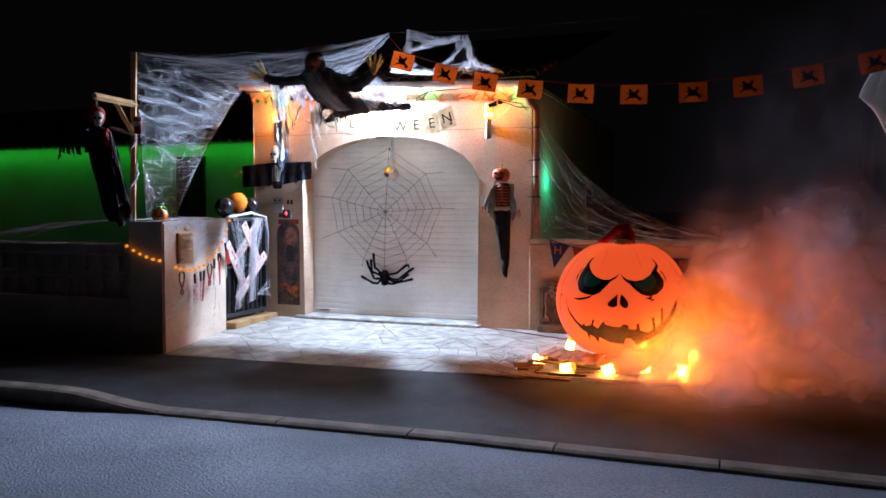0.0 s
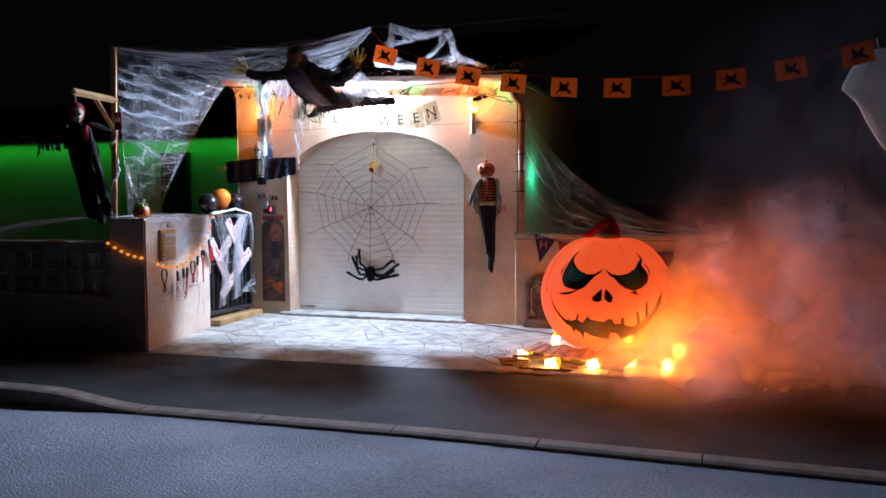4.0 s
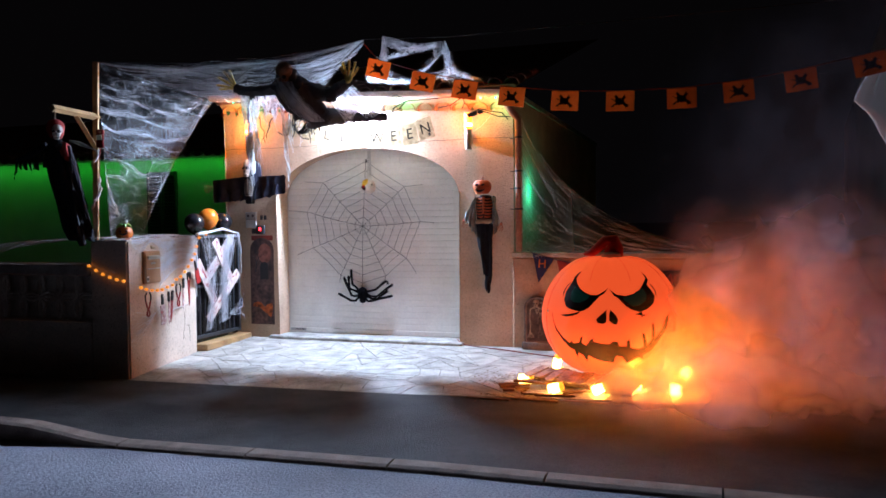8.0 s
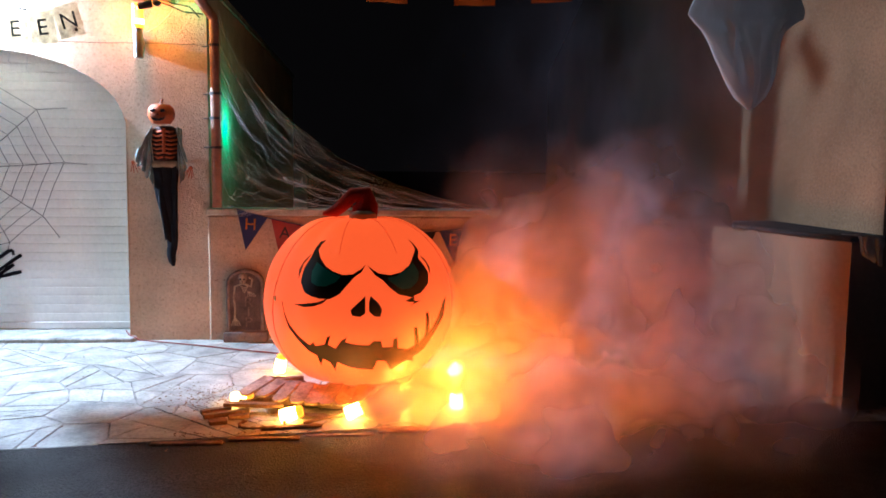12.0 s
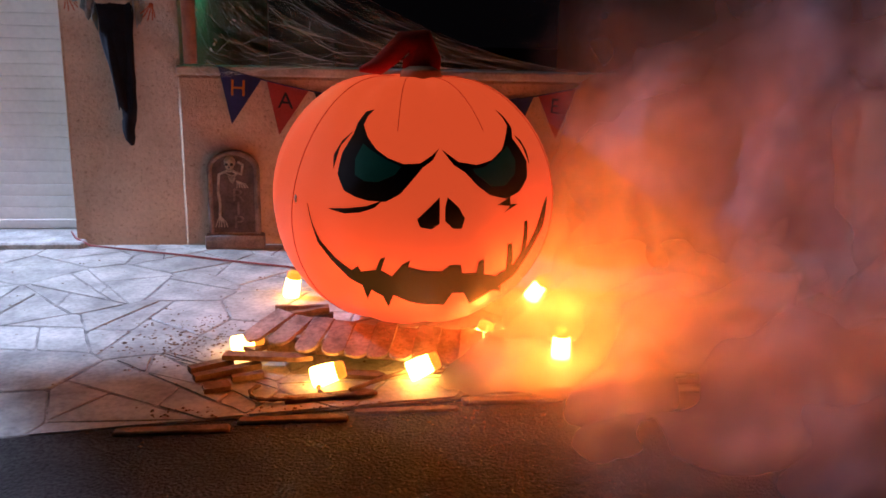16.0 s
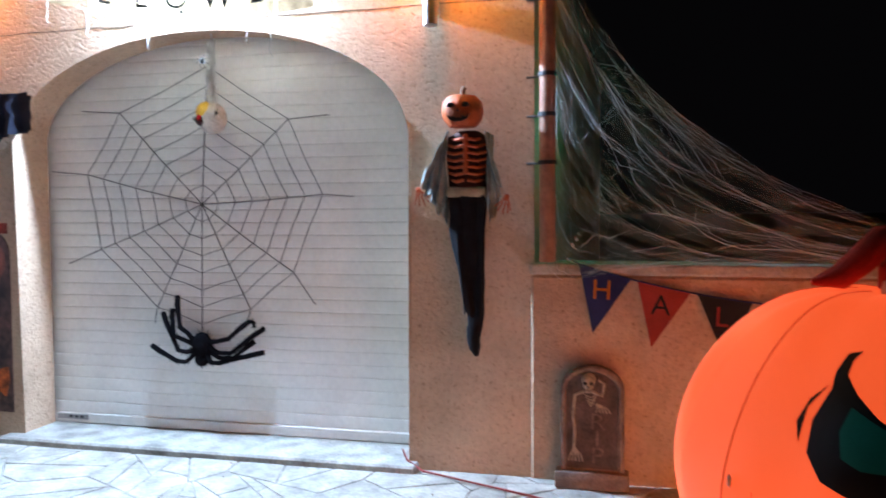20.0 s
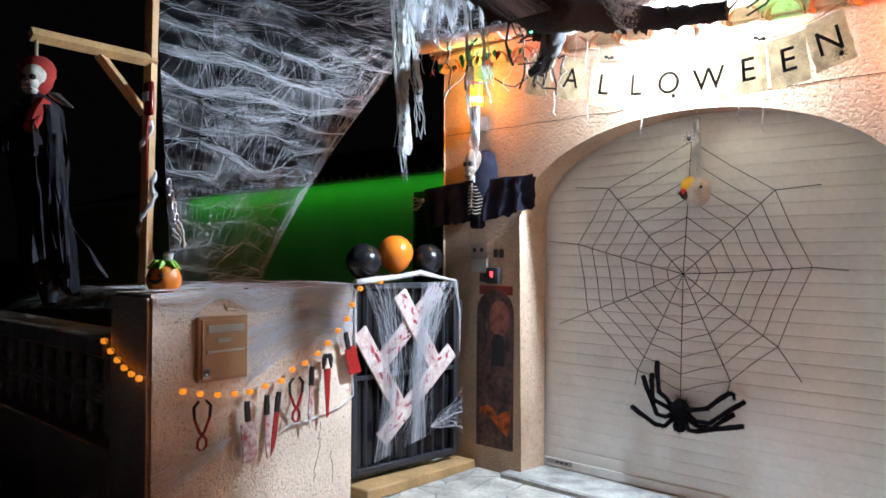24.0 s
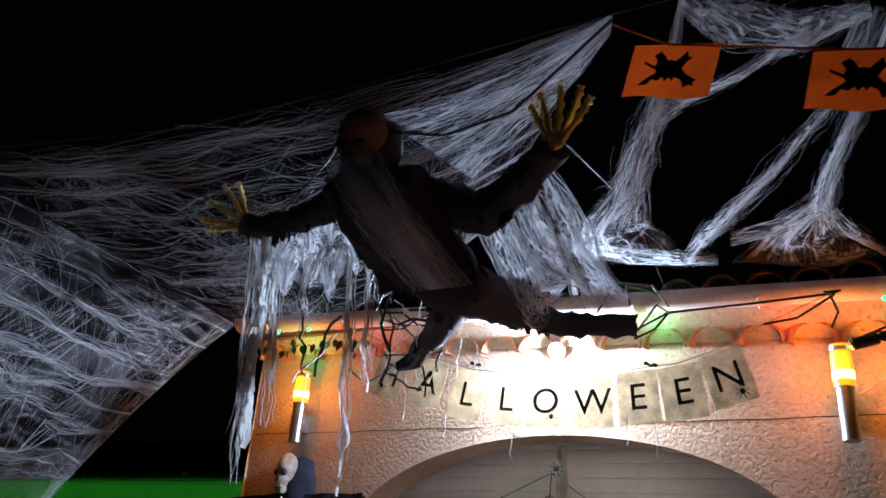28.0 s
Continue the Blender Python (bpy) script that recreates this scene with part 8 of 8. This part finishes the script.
for x, z in ((4.715, 2.665), (4.745, 2.668), (4.73, 2.63)):
    ball(mk, (x, -2.105, z), (0.014, 0.012, 0.022), 8)
cordm = bmesh.new()
tube(cordm, [(4.62, -2.06, 2.72), (4.60, -2.11, 2.80)], 0.003, 4)
tube(cordm, [(4.88, -2.06, 2.72), (4.90, -2.11, 2.87)], 0.003, 4)
figure("sheet_ghost", [(bm, WHITE_CLOTH), (mk, INK), (cordm, RAG)], "white sheet ghost hanging from the pennant cord", "ghost")


# ---- bunting on the low wall ----
bunt = thing("triangle_bunting", (2.5, -0.06, 0.9), "blue, red and black triangle bunting sagging over the low wall", "bunting")
F_BLUE = mat("navy_felt", (0.02, 0.025, 0.10), 0.95, var=0.2, bscale=160, bump=0.4)
F_RED = mat("red_felt", (0.30, 0.035, 0.025), 0.95, var=0.2, bscale=160, bump=0.4)
F_BLACK = mat("black_felt", (0.015, 0.012, 0.014), 0.95, var=0.2, bscale=160, bump=0.4)
L_OR = mat("orange_letter_felt", (0.60, 0.18, 0.02), 0.9, bump=0.1)
TRI = [("H", F_BLUE, L_OR), ("A", F_RED, F_BLACK), ("L", F_BLACK, F_RED), ("L", F_BLUE, L_OR), ("O", F_RED, F_BLACK), ("W", F_BLACK, F_RED), ("E", F_BLUE, L_OR), ("E", F_RED, F_BLACK), ("N", F_BLUE, L_OR)]


def bunt_z(x):
    k = (x - 1.28) / 2.62
    return 1.125 - 0.21 * 4 * k * (1 - k) + 0.0 * k


for k, (c, m1, m2) in enumerate(TRI):
    x0 = 1.30 + 0.285 * k
    x1 = x0 + 0.255
    z0, z1 = bunt_z(x0), bunt_z(x1)
    bm = bmesh.new()
    slab(bm, [(x0, z0), (x1, z1), ((x0 + x1) / 2 - 0.06 * (k < 2), min(z0, z1) - 0.275)], front(0, -0.055, 0), 0.004)
    tri = part("triangle", bm, m1, bunt, "", False)
    words("letter", c, 0.14, front((x0 + x1) / 2 - 0.015, -0.0612, (z0 + z1) / 2 - 0.095, -3), m2, tri, 0.001)
bm = bmesh.new()
tube(bm, [(1.24, -0.06, 1.15)] + [(1.30 + 0.1 * i, -0.058, bunt_z(1.30 + 0.1 * i)) for i in range(26)] + [(3.95, -0.06, 1.14)], 0.004, 5)
part("cord", bm, F_BLUE, bunt)

# ---- tombstone ----
tomb = thing("foam_tombstone", (1.37, -0.10, 0.0), "grey-brown foam tombstone with a skeleton relief against the wall", "tombstone")
T_STONE = mat("foam_stone", (0.26, 0.19, 0.16), 0.9, var=0.4, scale=9, bscale=70, bump=0.6, dist=0.006)
T_DARK = mat("foam_stone_dark", (0.13, 0.09, 0.08), 0.9, var=0.4, scale=9, bscale=70, bump=0.5)


def head_shape(w, h, r):
    return [(-w, 0), (w, 0), (w, h)] + [(w * math.cos(a), h + r * math.sin(a)) for a in [math.pi * k / 12 for k in range(1, 12)]] + [(-w, h)]


bm = bmesh.new()
slab(bm, head_shape(0.158, 0.42, 0.125), front(1.368, -0.06, 0.07), 0.05)
part("slab", bm, T_STONE, tomb)
bm = bmesh.new()
slab(bm, head_shape(0.125, 0.40, 0.10), front(1.368, -0.1115, 0.10), 0.006)
part("panel", bm, T_DARK, tomb)
bm = bmesh.new()
box(bm, (1.186, -0.145, -0.003), (1.549, -0.045, 0.085), 0.01, seg=2)
part("plinth", bm, T_STONE, tomb)
bm = bmesh.new()
pts = [(1.368 + 0.142 * math.cos(a), -0.113, 0.49 + 0.112 * math.sin(a)) for a in [math.pi * k / 14 for k in range(15)]]
tube(bm, [(1.51, -0.113, 0.09)] + pts + [(1.226, -0.113, 0.09)], 0.016, 8)
part("border", bm, T_STONE, tomb)
for k, c in enumerate("RIP"):
    words("letter", c, 0.115, front(1.395, -0.119, 0.335 - 0.085 * k, -2), T_STONE, tomb, 0.005, 1.15)
rel = skull(Matrix.Translation((1.352, -0.125, 0.53)) @ Matrix.Scale(0.5, 4), BONE, INK)
bm = bmesh.new()
for pts in (((1.33, 0.49), (1.285, 0.47), (1.275, 0.37), (1.285, 0.28), (1.28, 0.21)), ((1.37, 0.49), (1.42, 0.47), (1.43, 0.53), (1.40, 0.55))):
    tube(bm, [(x, -0.122, z) for x, z in pts], 0.009, 6)
for k in range(5):
    tube(bm, [(1.28, -0.122, 0.21), (1.262 + 0.014 * k, -0.125, 0.165), (1.252 + 0.018 * k, -0.122, 0.135)], 0.0045, 5)
    tube(bm, [(1.39, -0.122, 0.43), (1.395 + 0.012 * k, -0.125, 0.41), (1.39 + 0.017 * k, -0.122, 0.385)], 0.0045, 5)
for k in range(4):
    tube(bm, [(1.33 + 0.006 * k, -0.12, 0.475 - 0.014 * k), (1.365, -0.127, 0.46 - 0.014 * k), (1.395 - 0.006 * k, -0.12, 0.475 - 0.014 * k)], 0.004, 5)
T_BONE = mat("foam_bone", (0.40, 0.33, 0.26), 0.8, var=0.3, scale=20, bscale=80, bump=0.3)
part("skeleton_relief", bm, T_BONE, tomb, "pale bone relief")
part("skull_relief", rel[0][0], T_BONE, tomb, "pale skull relief")
part("skull_sockets", rel[1][0], INK, tomb)

# ---- fire pile below the inflatable ----
def gz(x, y):
    return forecourt_height(x, y)


shingle = thing("shingle_row", (2.1, -2.0, 0.0), "curved row of worn clay shingles before the inflatable", "shingles")
S_MAT = mat("worn_shingle", (0.46, 0.33, 0.25), 0.85, var=0.4, scale=10, bscale=60, bump=0.5, spread=0.25)
bm = bmesh.new()
w = 0.050
slab(bm, [(-w, 0.16), (-w, -0.040), (-w * 0.9, -0.060), (-w * 0.66, -0.077), (-w * 0.3, -0.087), (w * 0.3, -0.087), (w * 0.66, -0.077), (w * 0.9, -0.060), (w, -0.040), (w, 0.16)], Matrix(), 0.013, 0.003)
sh_me = mesh_of("shingle", bm, False)
sh_me.materials.append(S_MAT)
rnd = random.Random(5)
for k in range(11):
    u = k / 10
    bend = max(0, 1 - u / 0.30)
    x, y = 1.72 + 0.92 * u - 0.05 * bend, -1.89 - 0.24 * u + 0.10 * bend ** 1.5
    ob = new("shingle", sh_me)
    ob.matrix_basis = Matrix.Translation(Vector((x, y + 0.02, gz(x, y) + 0.085 + 0.004 * (k % 2) + rnd.uniform(0, 0.004))) - origin(shingle)) @ Matrix.Rotation(radians(-14 - 30 * bend + rnd.uniform(-3, 3)), 4, "Z") @ Matrix.Rotation(radians(14 + rnd.uniform(-3, 3)), 4, "X") @ Matrix.Rotation(radians(rnd.uniform(-4, 4)), 4, "Y")
    ob.parent = shingle
bm = bmesh.new()
box(bm, (1.68, -1.91, gz(2, -2) + 0.001), (2.62, -1.85, gz(2, -2) + 0.060), 0.008, Matrix.Rotation(radians(-15), 3, "Z"))
part("support_plank", bm, LOG, shingle)


def log(p, q, r, seed):
    bm = bmesh.new()
    p, q = Vector(p), Vector(q)
    n = 7
    tube(bm, [p.lerp(q, i / n) for i in range(n + 1)], [r * (1 + 0.12 * noise.noise(Vector((i, seed, 0)))) for i in range(n + 1)], 7)
    for v in bm.verts:
        v.co += 0.006 * noise.noise_vector(v.co * 40 + Vector((seed, 0, 0)))
    solo("firewood_stick", bm, LOG, "split firewood stick lying in the fire pile", "firewood", "firewood pile")


def stick_z(x, y, up=0.0):
    return gz(x, y) + up


def split_board(p, q, wide, thick, up, seed, point=0.0):
    """A flat split board from p to q; point draws its far end to a splinter."""
    rnd = random.Random(seed)
    p, q = Vector(p), Vector(q)
    d = q - p
    l, a = d.length, math.atan2(d.y, d.x)
    rim = [(0, -wide / 2), (l * 0.3, -wide / 2 * rnd.uniform(0.92, 1.06)), (l * (1 - point * 0.5), -wide / 2 * rnd.uniform(0.9, 1.05)), (l, -wide * (0.5 - 0.42 * min(1, point * 3))), (l * (1 - point * 0.22), wide * 0.04), (l * (1 - point * 0.12), wide * 0.12), (l * (1 - point * 0.6), wide / 2), (l * 0.4, wide / 2 * rnd.uniform(0.9, 1.06)), (0, wide / 2)]
    bm = bmesh.new()
    slab(bm, rim, Matrix.Translation((p.x, p.y, gz(p.x, p.y) + up)) @ Matrix.Rotation(a, 4, "Z") @ Matrix.Rotation(radians(rnd.uniform(-2, 2)), 4, "X"), thick)
    solo("split_board", bm, LOG, "flat split board of old wood in the fire pile", "firewood", "firewood pile", smooth=False)


for p, q, w, t, up, point in (((1.40, -2.00), (1.56, -1.91), 0.040, 0.026, 0.002, 0), ((1.43, -2.075), (1.68, -1.955), 0.040, 0.026, 0.001, 0), ((1.48, -2.17), (1.58, -2.14), 0.075, 0.020, 0.001, 0.1), ((1.58, -2.09), (1.70, -2.05), 0.035, 0.022, 0.001, 0),
                              ((1.53, -1.93), (1.90, -1.985), 0.062, 0.020, 0.036, 0.35), ((1.62, -1.86), (1.82, -1.62), 0.085, 0.018, 0.030, 0.4), ((1.95, -2.06), (2.20, -2.11), 0.055, 0.018, 0.004, 0.3), ((1.80, -2.29), (2.15, -2.24), 0.045, 0.016, 0.001, 0.2)):
    split_board(p, q, w, t, up, int(1000 * p[0]), point)
STICKS = [((1.55, -1.68), (1.80, -1.56), 0.016, 0.02), ((1.58, -1.76), (1.70, -1.72), 0.016, 0.02), ((1.72, -1.60), (1.96, -1.50), 0.022, 0.024), ((1.75, -1.52), (1.96, -1.44), 0.020, 0.06), ((1.78, -1.40), (1.98, -1.42), 0.020, 0.022), ((1.70, -1.30), (1.96, -1.30), 0.018, 0.02), ((2.05, -2.26), (2.38, -2.03), 0.009, 0.03), ((2.35, -2.06), (2.62, -2.12), 0.018, 0.02)]
for k, (a, b, r, up) in enumerate(STICKS):
    log((a[0], a[1], stick_z(*a, up)), (b[0], b[1], stick_z(*b, up)), r, k)
for k, (x, y) in enumerate(((1.80, -2.22), (2.06, -2.20))):
    bm = bmesh.new()
    tube(bm, [(x + 0.15 * math.cos(q) * 0.9, y + 0.08 * math.sin(q), gz(x, y) + 0.012 + 0.004 * math.sin(3 * q)) for q in [2.4 + 0.22 * i for i in range(15)]], [0.006 + 0.005 * (i % 2) for i in range(15)], 6)
    solo("bark_strip", bm, LOG, "curled strip of charred bark in the fire pile", "firewood", "firewood pile")
# dirt, crumbs and dead leaves
rnd = random.Random(17)
verts, faces = [], []
for k in range(700):
    if k < 330:
        x, y = rnd.gauss(1.35, 0.16), rnd.gauss(-1.62, 0.16)
    elif k < 560:
        x, y = rnd.uniform(1.3, 3.4), pave_edge(2) - abs(rnd.gauss(0, 0.09)) + 0.04
    else:
        x, y = rnd.uniform(-1.5, 3.0), rnd.uniform(-2.5, -0.1)
    z = (gz(x, y) if y > pave_edge(x) else walk_height(x, y)) + 0.0015
    s = rnd.uniform(0.003, 0.011) * (1.4 if k % 17 == 0 else 1)
    b0 = len(verts)
    for i in range(4):
        a = rnd.uniform(0, 0.6) + i * 1.57
        verts.append((x + s * rnd.uniform(0.4, 1.1) * math.cos(a), y + s * rnd.uniform(0.4, 1.1) * math.sin(a), z))
    verts.append((x, y, z + s * 0.5))
    for i in range(4):
        faces.append((b0 + i, b0 + (i + 1) % 4, b0 + 4))
me = bpy.data.meshes.new("debris")
me.from_pydata(verts, [], faces)
me.materials.append(LOG)
tagged(new("debris", me), "dark crumbs and dead leaf bits on the paving", "debris", "", "stuff")
bm = bmesh.new()
tube(bm, [(0.30, 0.16, 0.045), (0.38, -0.02, 0.045), (0.48, -0.08, 0.012), (0.75, -0.18, 0.008), (1.05, -0.28, 0.002), (1.35, -0.42, 0.0), (1.72, -0.56, -0.004), (2.0, -0.75, -0.008)], 0.006, 6)
solo("extension_cord", bm, mat("red_cable", (0.25, 0.04, 0.03), 0.5, bump=0), "dark red extension cord lying across the paving", "cable")
# strip of broken edging between stone and asphalt
edge = thing("edging_strip", (2.0, -2.47, -0.07), "rough broken edging strip along the paving", "edging", "", "structure")
rnd = random.Random(3)
for k in range(9):
    x0 = 1.22 + 0.42 * k
    bm = bmesh.new()
    box(bm, (x0, pave_edge(x0) - 0.055 + rnd.uniform(-0.008, 0.008), -0.12), (x0 + 0.40, pave_edge(x0) - 0.006, -0.052 + rnd.uniform(-0.006, 0.006)), 0.008)
    part("edging_piece", bm, LOG, edge)
bm = bmesh.new()
cloth((5.46, -2.145, 1.080), (5.64, -2.145, 1.080), (5.49, -2.19, 0.94), (5.60, -2.20, 0.86), 2, 0.02, 10, 6, 0.3, 4, (0, -1, 0), bm)
cloth((5.46, -1.97, 1.078), (5.64, -1.97, 1.078), (5.46, -2.145, 1.080), (5.64, -2.145, 1.080), 2, 0.004, 8, 6, 0, 5, (0, 0, 1), bm)
solo("white_rag", bm, RAG, "white rag draped over the side wall end", "rag")


# ---- crazy paving, stone by stone ----
def clip(poly, nx, ny, d):
    """Keeps the side of a polygon where nx x + ny y <= d."""
    out = []
    for i, p in enumerate(poly):
        q = poly[(i + 1) % len(poly)]
        a, b = nx * p[0] + ny * p[1] - d, nx * q[0] + ny * q[1] - d
        if a <= 0:
            out.append(p)
        if a * b < 0:
            k = a / (a - b)
            out.append((p[0] + k * (q[0] - p[0]), p[1] + k * (q[1] - p[1])))
    return out


rnd = random.Random(21)
seeds = []
for _ in range(5000):
    p = (rnd.uniform(-2.6, 5.6), rnd.uniform(-2.75, 0.0))
    if all((p[0] - q[0]) ** 2 * 0.5 + (p[1] - q[1]) ** 2 > q[2] ** 2 for q in seeds):
        seeds.append((*p, rnd.choice((0.17, 0.26, 0.34, 0.42))))
cells = []
for p in seeds:
    poly = [(-2.62, -0.004), (-2.62, -2.75), (5.62, -2.75), (5.62, -0.004)]
    poly = clip(clip(poly, 0.05, -1, 2.55), 0.118, -1, 2.585)
    poly = clip(poly, -1, -0.185, 2.27 + 0.185 * 2.62)
    for q in seeds:
        dx, dy = q[0] - p[0], q[1] - p[1]
        d = math.hypot(dx, dy)
        if 0 < d < 1.6:
            poly = clip(poly, dx / d, dy / d, (p[0] * dx + p[1] * dy) / d + d / 2 + (p[2] ** 2 - q[2] ** 2) * 0.35 / d)
            if len(poly) < 3:
                break
    if len(poly) > 2:
        cells.append(poly)


def breadth(poly):
    return max(math.hypot(a[0] - b[0], a[1] - b[1]) for a in poly for b in poly)


# some slabs are cracked across at odd angles
pieces = []
while cells:
    poly = cells.pop()
    if len(poly) > 3 and (breadth(poly) > 0.62 or rnd.random() < 0.22) and breadth(poly) > 0.30:
        cx, cy = sum(x for x, y in poly) / len(poly), sum(y for x, y in poly) / len(poly)
        a = rnd.uniform(0, math.pi)
        nx, ny = math.cos(a), math.sin(a)
        d = nx * (cx + rnd.uniform(-0.06, 0.06)) + ny * (cy + rnd.uniform(-0.06, 0.06))
        for half in (clip(poly, nx, ny, d), clip(poly, -nx, -ny, -d)):
            if len(half) > 2:
                cells.append(half) if breadth(half) > 0.62 else pieces.append(half)
    else:
        pieces.append(poly)
for poly in pieces:
    gap = rnd.uniform(0.002, 0.0065)
    base = list(poly)
    turn = sum(a[0] * b[1] - b[0] * a[1] for a, b in zip(base, base[1:] + base[:1]))
    for a, b in zip(base, base[1:] + base[:1]):
        l = math.hypot(b[0] - a[0], b[1] - a[1])
        if l > 1e-5:
            nx, ny = (b[1] - a[1]) / l, -(b[0] - a[0]) / l
            if turn < 0:
                nx, ny = -nx, -ny
            poly = clip(poly, nx, ny, nx * a[0] + ny * a[1] - gap)
    if len(poly) < 3:
        continue
    # corners knocked off, edges slightly uneven
    rim2 = []
    for i, p in enumerate(poly):
        q, o = poly[(i + 1) % len(poly)], poly[i - 1]
        lq, lo = math.hypot(q[0] - p[0], q[1] - p[1]), math.hypot(o[0] - p[0], o[1] - p[1])
        c = rnd.uniform(0.004, 0.018)
        rim2.append((p[0] + (o[0] - p[0]) * min(0.3, c / max(lo, 1e-4)), p[1] + (o[1] - p[1]) * min(0.3, c / max(lo, 1e-4))))
        rim2.append((p[0] + (q[0] - p[0]) * min(0.3, c / max(lq, 1e-4)), p[1] + (q[1] - p[1]) * min(0.3, c / max(lq, 1e-4))))
        if lq > 0.12:
            e = rnd.uniform(0, 0.006)
            cx, cy = sum(x for x, y in poly) / len(poly), sum(y for x, y in poly) / len(poly)
            mx, my = (p[0] + q[0]) / 2, (p[1] + q[1]) / 2
            dl = math.hypot(cx - mx, cy - my) or 1
            rim2.append((mx + (cx - mx) / dl * e, my + (cy - my) / dl * e))
    poly = rim2
    bm = bmesh.new()
    lift = rnd.uniform(-0.002, 0.002)
    rim = [bm.verts.new((x, y, forecourt_height(x, y) - 0.02)) for x, y in poly]
    cx, cy = sum(x for x, y in poly) / len(poly), sum(y for x, y in poly) / len(poly)
    ups = [bm.verts.new((x, y, forecourt_height(x, y) - 0.003 + lift)) for x, y in poly]
    ins = [bm.verts.new((x + (cx - x) * 0.03, y + (cy - y) * 0.03, forecourt_height(x, y) + lift)) for x, y in poly]
    n = len(poly)
    for a, b in ((rim, ups), (ups, ins)):
        for i in range(n):
            bm.faces.new((a[i], a[(i + 1) % n], b[(i + 1) % n], b[i]))
    bm.faces.new(ins)
    part("paving_stone", bm, STONE, forecourt, smooth=False)
